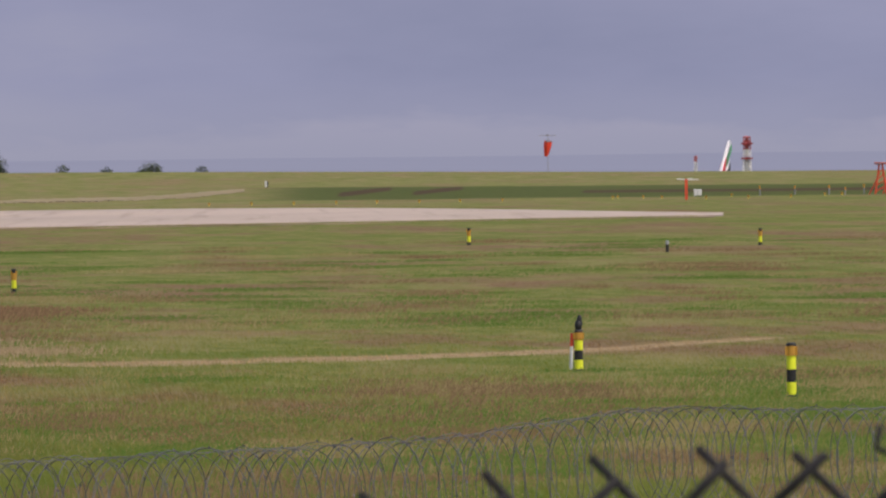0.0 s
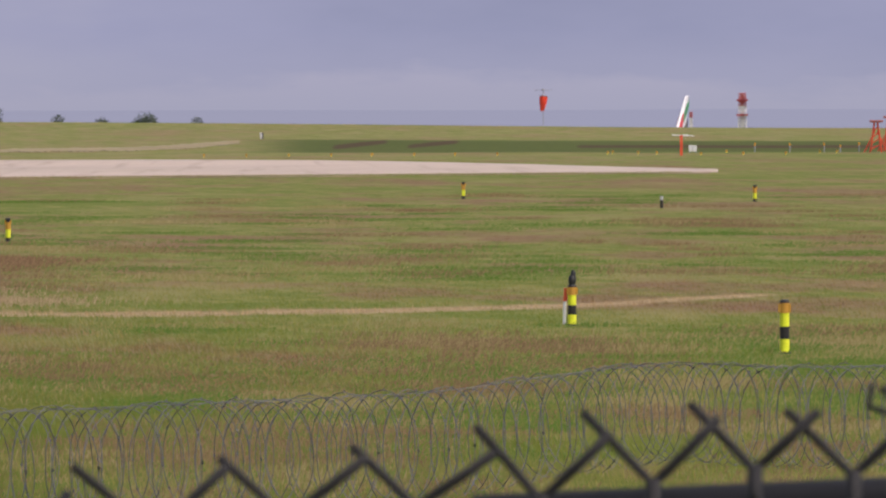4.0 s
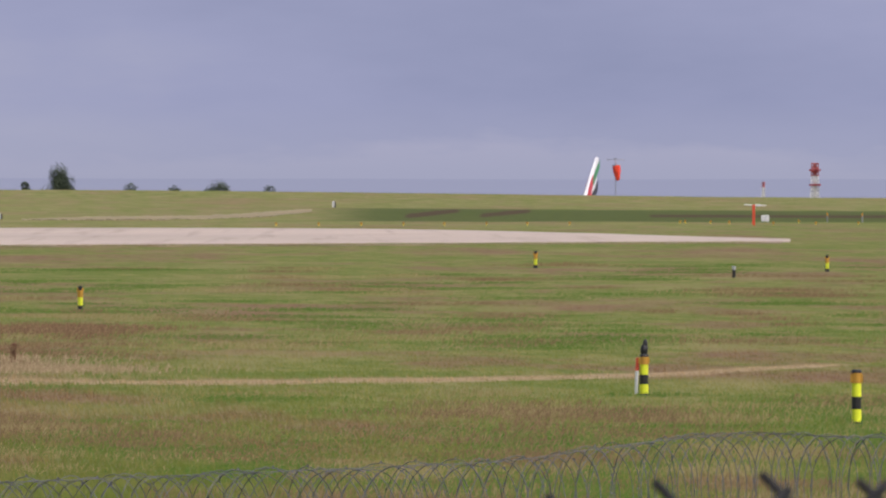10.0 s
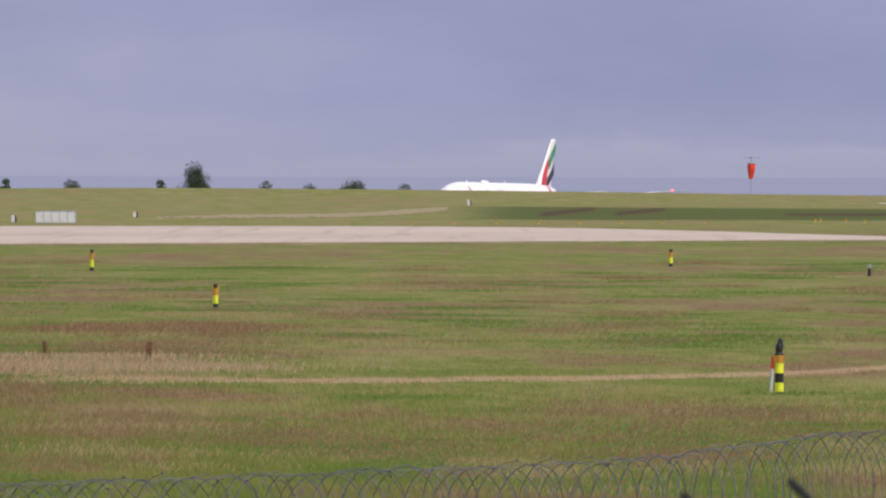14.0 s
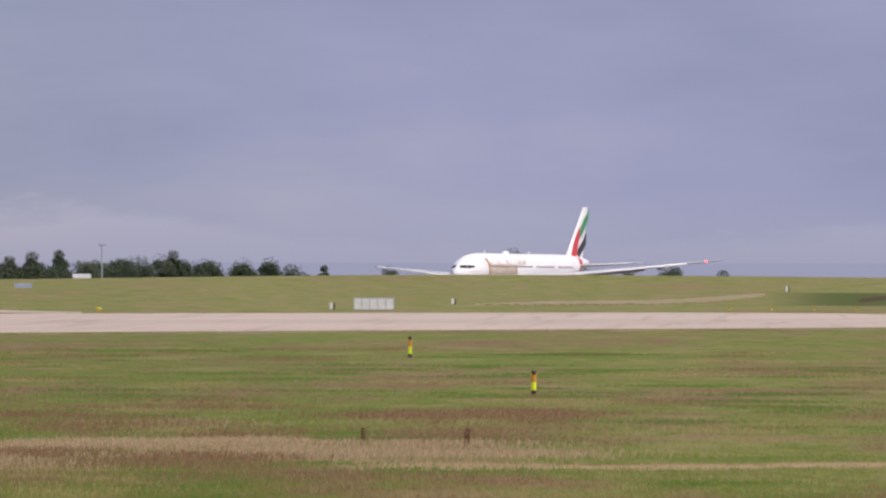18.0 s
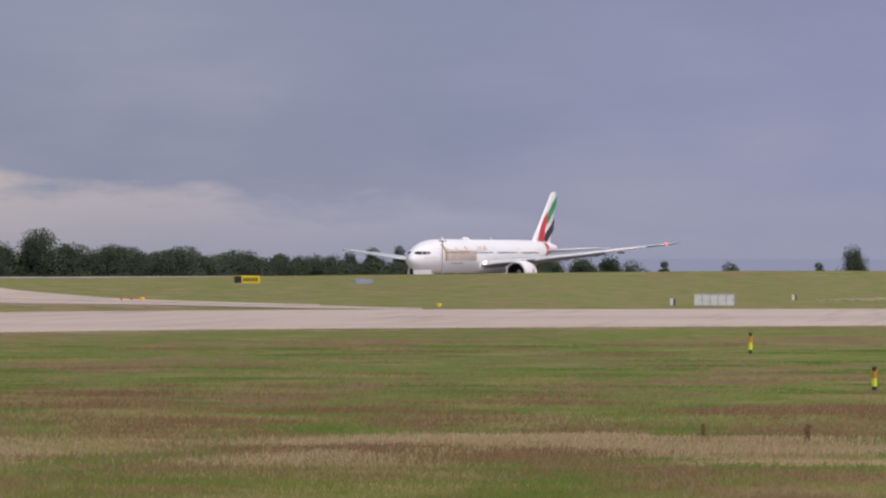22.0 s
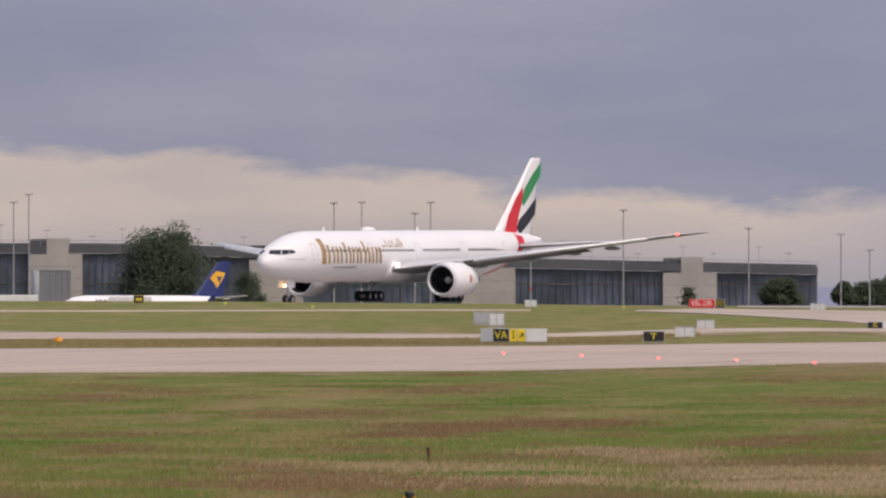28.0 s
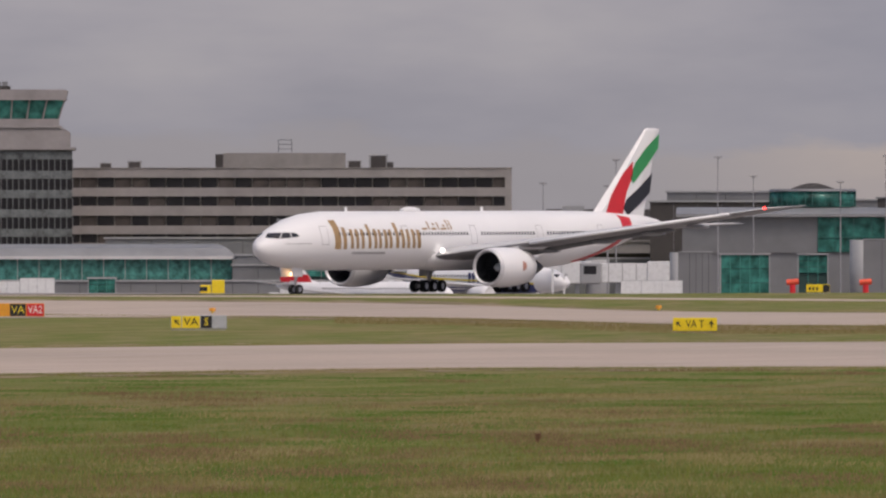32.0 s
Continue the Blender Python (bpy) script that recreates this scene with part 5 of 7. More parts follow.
cabinet(67.623, 691, 2.85, 0.9, 5, "row of white equipment cabinets beside the taxiway")
cabinet(62.691, 955, 1.5, 0.7, 3, "white equipment cabinet near the runway")
cabinet(62.03, 724, 1.3, 0.68, 2, "white equipment cabinet in the grass")
cabinet(61.908, 645, 1.3, 0.74, 2, "white equipment cabinet in the grass")
cabinet(60.71, 700, 1.15, 0.85, 2, "pale grey cabinet on a stand", GREYCAB, z=0.25)
cabinet(60.8, 715, 1.1, 1.0, 2, "white cabinet behind the sign box", z=0.0)
cabinet(61.0, 990, 1.2, 0.75, 2, "white cabinet with a short mast")
t = thing("short_mast", facing(61.0, 990.5), "short red-tipped mast over a cabinet", "mast")
part("pole", tubed((0, 0.3, 0), (0, 0.3, 1.7), 0.06), STEEL, t)
part("tip", tubed((0, 0.3, 1.7), (0, 0.3, 2.0), 0.09), REDORANGE, t)


def arrow(parent, x, z, size, turn, ink):
    """A flat painted arrow that points up when turn is 0."""
    bm = bmesh.new()
    outline = [(-0.08, -0.5), (0.08, -0.5), (0.08, 0.12), (0.3, -0.1), (0.3, 0.1), (0.0, 0.5), (-0.3, 0.1), (-0.3, -0.1), (-0.08, 0.12)]
    c, q = math.cos(radians(turn)), math.sin(radians(turn))
    bm.faces.new([bm.verts.new((x + size * (u * c - v * q), -0.02, z + size * (u * q + v * c))) for u, v in outline])
    part("arrow", bm, ink, parent)


def sign(az, d, h, panels, label, back=None, legs=True):
    """A taxiway sign: panels of (width, face material, text, text material)."""
    t = thing("taxiway_sign", facing(az, d), label, "sign", "taxiway signs")
    w = sum(p[0] for p in panels)
    part("base", boxed(-w / 2 + 0.05, w / 2 - 0.05, -0.05, 0.3, -0.1, 0.05), CONC, t)
    x = -w / 2
    for pw, face, text, ink in panels:
        c = part("case", boxed(x, x + pw, 0.0, 0.26, 0.1, h, 0.012), back or GREYCAB, t)
        part("face", boxed(x + 0.03, x + pw - 0.03, -0.012, 0.0, 0.13, h - 0.03), face, c)
        if text:
            writing(text, (h - 0.2) * 0.92, ink, c, pose(x + pw / 2, -0.02, 0.1 + (h - 0.1) / 2), width=pw * (0.78 if len(text) > 1 else 0.34))
        if legs:
            for lx in (x + pw * 0.2, x + pw * 0.8):
                part("leg", boxed(lx - 0.03, lx + 0.03, 0.1, 0.16, 0.0, 0.1), STEEL, c)
        x += pw
    return t


INKY = plain("sign_yellow_ink", (0.8, 0.62, 0.03), 0.5, vary=0.03)
INKB = plain("sign_black_ink", (0.015, 0.015, 0.015), 0.5, vary=0.05)
INKW = plain("sign_white_ink", (0.8, 0.8, 0.8), 0.5, vary=0.03)
t = sign(53.425, 572, 0.88, ((0.62, YELLOW, "", INKB), (1.36, YELLOW, "VA T", INKB), (0.62, YELLOW, "", INKB)), "yellow taxiway sign with black characters", back=YELLOW)
arrow(t, -0.97, 0.5, 0.42, 45, INKB)
arrow(t, 0.97, 0.5, 0.44, 0, INKB)
t = sign(50.5, 576, 0.88, ((0.65, YELLOW, "", INKB), (1.1, YELLOW, "VA", INKB), (0.72, BLACKPL, "S", INKY), (0.85, GREYCAB, "", INKB)), "yellow and black taxiway sign beside grey cabinets")
arrow(t, -1.3, 0.48, 0.42, 45, INKB)
sign(49.42, 672, 1.0, ((1.6, ORANGE, "", INKB), (1.15, BLACKPL, "VA", INKY), (1.25, SIGNRED, "VA2", INKW)), "red, black and orange taxiway sign", back=ORANGE)
sign(61.725, 595, 0.75, ((1.3, BLACKPL, "T", INKY),), "black taxiway sign with a yellow letter", back=GREYCAB)
t = sign(60.9, 590, 0.92, ((0.75, GREYCAB, "", INKB), (1.0, BLACKPL, "VA", INKY), (0.5, YELLOW, "S", INKB), (0.5, YELLOW, "", INKB), (1.3, SIGNWHITE, "", INKB)), "long grey sign box with black and yellow faces", back=GREYCAB)
arrow(t, 0.48, 0.5, 0.4, -45, INKB)
sign(63.1, 727, 0.6, ((1.15, BLACKPL, "S", INKY), (1.8, SIGNWHITE, "", INKB)), "black sign with a yellow letter beside white cabinets", back=GREYCAB)
sign(62.04, 985, 0.98, ((2.65, SIGNRED, "05L-23R", INKW), (1.05, BLACKPL, "D21", INKY)), "red runway holding sign with white characters", back=SIGNWHITE)
t = sign(64.87, 928, 0.82, ((0.75, BLACKPL, "", INKY), (1.75, YELLOW, "", INKB)), "yellow runway distance sign with a black panel", back=YELLOW)
for i in range(6):
    part("mark", boxed(-0.35 + 0.24 * i, -0.2 + 0.24 * i, -0.03, -0.015, 0.3, 0.62), INKB, t)
t = sign(57.655, 962, 0.85, ((1.1, BLACKPL, "", INKY), (2.75, SIGNRED, "", INKW)), "red and black runway holding sign with white marks", back=SIGNWHITE)
for x in (-0.42, -0.12, 0.16, 0.44, 0.92, 1.2, 1.48):
    part("mark", boxed(x, x + 0.17, -0.03, -0.015, 0.35, 0.66), INKW, t)
for az, d in ((56.26, 930), (58.69, 980)):
    t = sign(az, d, 0.9, ((1.05, BLACKPL, "", INKY),), "small black sign with yellow marks", back=YELLOW)
    for i in range(3):
        part("mark", boxed(-0.3 + 0.22 * i, -0.15 + 0.22 * i, -0.03, -0.015, 0.35, 0.65), INKY, t)
t = sign(54.15, 930, 0.85, ((1.55, YELLOW, "", INKB), (0.7, BLACKPL, "", INKY)), "small yellow sign with a black panel", back=YELLOW)
for i in range(3):
    part("mark", boxed(-0.9 + 0.35 * i, -0.7 + 0.35 * i, -0.03, -0.015, 0.3, 0.6), INKB, t)
t = thing("blue_sign", facing(65.558, 929), "small pale blue sign backed by grass", "sign")
part("panel", boxed(-0.85, 0.85, 0, 0.12, 0.12, 0.55, 0.01), plain("pale_blue_panel", (0.33, 0.38, 0.5), 0.5, vary=0.1), t)
for lx in (-0.6, 0.6):
    part("leg", boxed(lx - 0.04, lx + 0.04, 0.02, 0.1, -0.1, 0.12), STEEL, t)

# orange sign seen from behind, with grey cabinets
t = thing("orange_sign", facing(54.84, 718), "long orange sign box beside grey cabinets", "sign", "taxiway signs")
part("base", boxed(-2.9, 2.9, -0.1, 0.5, -0.1, 0.08), CONC, t)
for i in range(3):
    part("orange_panel", boxed(-2.9 + 0.97 * i, -1.96 + 0.97 * i, 0.0, 0.3, 0.08, 0.98, 0.02), ORANGE, t)
part("orange_end", boxed(1.6, 2.0, 0.0, 0.3, 0.08, 0.95, 0.02), ORANGE, t)
for i in range(5):
    c = part("grey_case", boxed(0.04 + 0.33 * i, 0.34 + 0.33 * i, -0.06, 0.24, 0.08, 0.9, 0.012), GREYCAB, t)
    if i in (0, 3):
        part("plate", boxed(0.09 + 0.33 * i, 0.29 + 0.33 * i, -0.075, -0.06, 0.2, 0.5), SIGNWHITE, c)
part("end_case", boxed(2.05, 2.9, 0.0, 0.3, 0.08, 0.92, 0.012), GREYCAB, t)


def edge_light(az, d, h, mat, label, r=0.1):
    t = thing("edge_light", facing(az, d), label, "airfield light", "airfield lights")
    part("stem", tubed((0, 0, -0.05), (0, 0, h * 0.55), r * 0.4, n=8), YELLOW, t)
    part("head", tubed((0, 0, h * 0.45), (0, 0, h), r, r * 0.8, n=10), mat, t)
    return t


for i, (az, d) in enumerate(((69.72, 690), (69.97, 692), (70.22, 694), (70.47, 697), (70.71, 699), (70.96, 702), (71.2, 705), (71.45, 708), (72.13, 735), (72.1, 728), (72.28, 730), (72.39, 722), (72.65, 712), (72.9, 715), (73.15, 718), (72.8, 745), (73.35, 740), (73.45, 745))):
    edge_light(az, d, 0.24, AMBER, "small amber airfield light on a stem", 0.09)
for az, d, h in ((72.967, 758, 0.72), (73.173, 758, 0.72), (73.375, 758, 0.72), (73.58, 760, 0.75), (73.47, 750, 0.6)):
    small_post(az, d, h, 0.055, (STEEL, STEEL, ORANGE), "slim grey light post with an orange top", "light_post", "airfield light")
for az, d, h in ((66.004, 680, 0.25), (58.216, 574, 0.42), (53.211, 761, 0.42), (50.581, 718, 0.44), (64.25, 730, 0.32)):
    edge_light(az, d, h, ORANGE if h > 0.3 else YELLOW, "squat yellow airfield light housing", 0.28 if h > 0.3 else 0.2)
for az, d in ((64.13, 730), (64.19, 731)):
    edge_light(az, d, 0.3, REDORANGE, "small red airfield light", 0.1)
# red stop lights let into the taxiway
for az, d in ((60.84, 497), (61.298, 482), (61.751, 467), (62.211, 454), (62.67, 441), (63.133, 428)):
    t = thing("stop_light", facing(az, d), "glowing red stop light set in the taxiway", "airfield light", "red stop lights")
    part("housing", tubed((0, 0, 0), (0, 0, 0.09), 0.2, 0.16, n=14), STEEL, t)
    part("lens", ball(bmesh.new(), (0, -0.06, 0.1), 0.07, 1.1, 0.8, 0.8), REDLAMP, t, "glowing red lens")
for az, d in ((59.714, 951), (59.2, 985), (57.5, 975), (61.55, 985)):
    edge_light(az, d, 0.24, FLUO, "tiny yellow-green runway edge light", 0.12)

# rusty dock stalks and dark top of a near post
for az, d, h in ((67.556, 198, 0.3), (68.171, 191, 0.44), (60.4, 205, 0.3), (52.5, 215, 0.22)):
    t = thing("dock_stalk", facing(az, d), "rusty brown seeding dock plant in the grass", "plant", "rusty dock stalks")
    rng = random.Random(int(az * 100))
    bm = bmesh.new()
    for k in range(4):
        tube(bm, (rng.uniform(-0.04, 0.04), rng.uniform(-0.04, 0.04), -0.03), (rng.uniform(-0.07, 0.07), 0, h * rng.uniform(0.7, 1)), 0.012, 0.006, 5)
    part("stem", bm, RUST, t)
    bm = bmesh.new()
    for k in range(40):
        ball(bm, (rng.gauss(0, 0.025), rng.gauss(0, 0.02), h * rng.uniform(0.4, 1.0)), rng.uniform(0.008, 0.018), seg=5)
    part("seed_heads", bm, RUST, t)
marker_post(60.285, 141, 0.78, "banded marker post with a black top", tall=False)

# ---- masts, windsock and aerials on the crest ----
def windsock(az, d):
    t = thing("windsock", facing(az, d), "orange-red windsock hanging from a thin mast", "windsock")
    z0 = t.matrix_basis.translation.z
    top = 4.4 - z0
    part("mast", tubed((0, 0, -0.2), (0, 0, top), 0.045, 0.03, n=8), MASTGREY, t)
    part("crossbar", tubed((-1.1, 0, top - 0.05), (1.1, 0, top - 0.05), 0.03, n=6), MASTGREY, t)
    part("lamp", boxed(-0.12, 0.12, -0.1, 0.1, top - 0.05, top + 0.1), MASTGREY, t)
    sock = new("sock", mesh_of("sock", ring_loft(bmesh.new(), [[(r * math.cos(2 * math.pi * i / 14), r * math.sin(2 * math.pi * i / 14), z) for i in range(14)] for z, r in ((0, 0.46), (-0.35, 0.5), (-0.8, 0.46), (-1.25, 0.36), (-1.7, 0.26), (-1.9, 0.2))], caps=False), SOCK, True))
    sock.parent = t
    tagged(sock, "limp orange-red cloth sock")
    sock.location = (0.08, 0, top - 0.75)
    part("ring", tubed((0, 0, 0.02), (0, 0, -0.06), 0.5, n=16, caps=False), MASTGREY, sock)
    part("hanger", tubed((0, 0, 0), (0, 0, 0.7), 0.02, n=6), MASTGREY, sock)
    return sock, top


sock, sock_top = windsock(71.72, 1200)


def lattice_mast(az, d, top, w, platforms, label):
    t = thing("lattice_mast", facing(az, d), label, "mast", "red and white masts")
    z0 = t.matrix_basis.translation.z
    h = top - z0
    n = 8
    for i in range(n):
        a, b = h * i / n, h * (i + 1) / n
        m = HAZERED if i >= n * 0.62 else SIGNWHITE
        bm = bmesh.new()
        k0, k1 = w / 2 * (1 - 0.2 * i / n), w / 2 * (1 - 0.2 * (i + 1) / n)
        cs0, cs1 = [(k0 * sx, k0 * sy, a) for sx, sy in ((-1, -1), (1, -1), (1, 1), (-1, 1))], [(k1 * sx, k1 * sy, b) for sx, sy in ((-1, -1), (1, -1), (1, 1), (-1, 1))]
        for j in range(4):
            tube(bm, cs0[j], cs1[j], w * 0.07, n=5)
            tube(bm, cs0[j], cs1[(j + 1) % 4], w * 0.06, n=4)
            tube(bm, cs0[(j + 1) % 4], cs1[j], w * 0.06, n=4)
            tube(bm, cs1[j], cs1[(j + 1) % 4], w * 0.06, n=4)
        box(bm, -k1 * 0.55, k1 * 0.55, -k1 * 0.55, k1 * 0.55, a, b)
        part("section", bm, m, t)
    for f in platforms:
        part("platform", boxed(-w * 0.72, w * 0.72, -w * 0.72, w * 0.72, h * f, h * f + w * 0.2), plain("dark_red_platform", (0.3, 0.04, 0.05), 0.6), t)
    return t


lattice_mast(72.894, 1300, 3.9, 1.1, (0.35, 0.78), "stout red and white lattice mast with platforms")
lattice_mast(72.591, 1350, 1.3, 0.5, (), "slim red and white mast")
t = thing("aerial_post", facing(72.534, 707), "orange-red frangible aerial post with a white arm", "aerial")
part("post", boxed(-0.1, 0.1, -0.1, 0.1, -0.1, 1.5), REDORANGE, t)
part("arm", tubed((-0.7, 0, 1.5), (0.9, 0, 1.44), 0.04, n=8), SIGNWHITE, t)
part("head", boxed(0.1, 0.5, -0.1, 0.1, 1.4, 1.55), SIGNWHITE, t)
t = thing("sign_box", facing(72.601, 740), "small white notice box on short legs", "sign")
part("box", boxed(-0.3, 0.3, 0, 0.3, 0.12, 0.6, 0.02), SIGNWHITE, t)
part("divider", boxed(-0.02, 0.02, -0.02, 0, 0.2, 0.55), GREYCAB, t)
for lx in (-0.22, 0.22):
    part("leg", boxed(lx - 0.03, lx + 0.03, 0.1, 0.16, -0.1, 0.12), STEEL, t)


def red_frame(az, d, h, label):
    """A braced red aerial tower of the instrument landing system."""
    t = thing("aerial_tower", facing(az, d), label, "aerial", "red aerial towers")
    for sx in (-1, 1):
        part("leg", tubed((0.45 * sx, 0, -0.1), (0.12 * sx, 0, h), 0.075, n=6), REDORANGE, t)
        part("brace", tubed((0.95 * sx, 0.2, -0.1), (0.1 * sx, 0, h * 0.7), 0.05, n=6), REDORANGE, t)
    for k in range(4):
        part("rung", tubed((-0.4 + 0.07 * k, 0, h * (0.1 + 0.2 * k)), (0.34 - 0.07 * k, 0, h * (0.26 + 0.2 * k)), 0.045, n=6), REDORANGE, t)
    part("aerial", boxed(-0.5, 0.55, -0.3, 0.3, h, h + 0.18, 0.03), plain("dull_red_aerial", (0.4, 0.12, 0.1), 0.6), t)
    return t


for az, d, h in ((73.68, 755, 2.3), (73.76, 770, 2.6), (73.93, 755, 2.3), (74.2, 755, 2.4)):
    red_frame(az, d, h, "orange-red braced aerial tower on the grass")
for az in (54.0, 54.43):
    t = thing("red_hydrant", facing(az, 985), "squat red post with a wide drum head", "post", "red drum posts")
    part("post", tubed((0, 0, -0.1), (0, 0, 1.1), 0.3, n=14), SIGNRED, t)
    part("head", tubed((-0.62, 0, 1.3), (0.62, 0, 1.42), 0.3, n=14), REDORANGE, t)


# ---- the terminal side ----
BASE = -3.9


def building(name, az, d, label):
    return thing(name, facing(az, d, BASE), label, "building", kind="structure") if name.startswith("wall") else thing(name, facing(az, d, BASE), label, "building")


def across(az, az0, d):
    """Place along a facade of bearing az0 that shows at bearing az."""
    return d * math.tan(radians(az - az0))


def repeat(name, mesh, parent, spots, label=""):
    for p in spots:
        o = new(name, mesh)
        o.parent, o.location = parent, p
        if label:
            tagged(o, label)


def level(z):
    return z - BASE


def pier():
    az0, d = 59.62, 1550.0
    t = building("pier_building", az0, d, "long low pier with slate glazing and concrete stair towers")
    x0, x1 = across(56.55, az0, d), across(62.69, az0, d)

    def eaves(x):
        """The roof falls away along the pier."""
        return float(np.interp(math.degrees(math.atan2(x, d)) + az0, [56.5, 58.8, 60.2, 61.0, 62.7], [8.3, 8.15, 6.3, 5.8, 4.8]))

    heads = (56.9, 58.2, 59.5, 60.75, 61.937)
    towers = [across(a, az0, d) for a in heads]
    edges = [x0] + [e for x in towers for e in (x - 4.3, x + 4.3)] + [x1]
    cuts = sorted(edges + [across(60.2, az0, d), across(58.85, az0, d)])
    prism = lambda ya, yb, lo, hi: ring_loft(bmesh.new(), [[(x, ya, lo(x)), (x, yb, lo(x)), (x, yb, hi(x)), (x, ya, hi(x))] for x in cuts])
    part("core", prism(1.2, 22, lambda x: 0.0, lambda x: level(eaves(x) - 1.3)), DARKCLAD, t)
    part("roof", prism(-0.2, 23, lambda x: level(eaves(x) - 1.2), lambda x: level(eaves(x) - 0.8)), ROOFGREY, t, "grey sheet roof")
    part("fascia", prism(-0.6, -0.2, lambda x: level(eaves(x) - 1.25), lambda x: level(eaves(x))), PIERCLAD, t, "weathered dark grey fascia")
    part("upper_deck", prism(4, 20, lambda x: level(eaves(x) - 0.8), lambda x: level(eaves(x) + 0.35)), PIERCLAD, t)
    for i in range(56):
        x = x0 + (x1 - x0) * i / 55
        part("rail_post", boxed(x - 0.04, x + 0.04, -0.5, -0.42, level(eaves(x)), level(eaves(x) + 0.8)), STEEL, t)
    part("roof_rail", prism(-0.5, -0.42, lambda x: level(eaves(x) + 0.75), lambda x: level(eaves(x) + 0.82)), STEEL, t)
    for a, b in zip(edges[::2], edges[1::2]):
        if b - a < 1:
            continue
        n = max(1, round((b - a) / 3.4))
        for i in range(n):
            p, q = a + (b - a) * i / n, a + (b - a) * (i + 1) / n
            top = level(eaves((p + q) / 2) - 1.3)
            part("glazing_panel", boxed(p + 0.05, q - 0.05, 0.3, 0.5, level(-1.5), top), BLUEGLASS, t)
            for k in range(3):
                m = p + (q - p) * k / 3
                part("mullion", boxed(m - 0.06, m + 0.06, 0, 0.3, level(-1.5), top), PIERCLAD, t)
        part("sill", boxed(a, b, 0.1, 1.0, 0, level(-1.5)), CONCDARK, t)
        part("transom", boxed(a, b, 0.15, 0.3, level(1.9), level(2.2)), PIERCLAD, t)
    for x in towers:
        top = level(eaves(x) - 1.4)
        tw = part("stair_tower", boxed(x - 4.3, x + 4.3, -0.9, 8, 0, top), CONC, t, "pale concrete stair tower")
        part("tower_head", boxed(x - 1.4, x + 2.1, -0.7, 6, top, top + 2.5), CONC, tw)
        part("plant_box", boxed(x - 4.0, x - 1.4, 0.2, 6, top, top + 2.4), PIERCLAD, tw, "dark plant box beside the tower head")
        for k in (1, 2, 3):
            part("joint", boxed(x - 4.3, x + 4.3, -0.915, -0.9, top - 2.0 * k, top + 0.07 - 2.0 * k), CONCDARK, tw)
    for i in range(26):
        x = x0 + 4 + i * (x1 - x0 - 8) / 25 + (i * 37 % 5) * 0.5
        z, hgt = level(eaves(x) + 0.35), 1.2 + (i * 53 % 7) * 0.3
        v = part("roof_lamp", boxed(x - 0.03, x + 0.03, 12, 12.06, z, z + hgt), STEEL, t)
        part("lamp_arm", boxed(x - 0.55, x + 0.55, 12, 12.08, z + hgt - 0.1, z + hgt), STEEL, v)


pier()


def stair_drum(az, d, w, top, label="grey clad stair drum with a rounded end"):
    """A boarding stair block: a rounded end and a flat flank."""
    t = building("stair_block", az, d, label)
    r = w * 0.2
    part("flank", boxed(-w / 2 + r, w / 2, 0, 2 * r + 1.5, 0, level(top)), CLAD, t)
    part("rounded_end", tubed((-w / 2 + r, r, 0), (-w / 2 + r, r, level(top)), r, n=24), CLADLIGHT, t, "light grey rounded end", True)
    for i in range(4):
        x = -w / 2 + 2 * r + (w - 2 * r) * (i + 0.5) / 4
        part("seam", boxed(x - 0.03, x + 0.03, -0.02, 0, 0.3, level(top) - 0.1), DARKCLAD, t)
    part("coping", boxed(-w / 2 + r, w / 2 + 0.1, -0.1, 2 * r + 1.6, level(top), level(top) + 0.15), CLADLIGHT, t)


for az, d, w, top in ((54.536, 1490, 10.4, 7.5), (55.06, 1490, 8.2, 6.9), (55.573, 1490, 8.4, 6.5), (53.40, 1500, 6.5, 5.6), (58.173, 1515, 6.2, 4.2), (56.05, 1500, 6.0, 4.8), (56.45, 1510, 5.0, 4.0), (57.3, 1515, 6.0, 4.0), (57.75, 1515, 5.0, 3.6)):
    stair_drum(az, d, w, top)


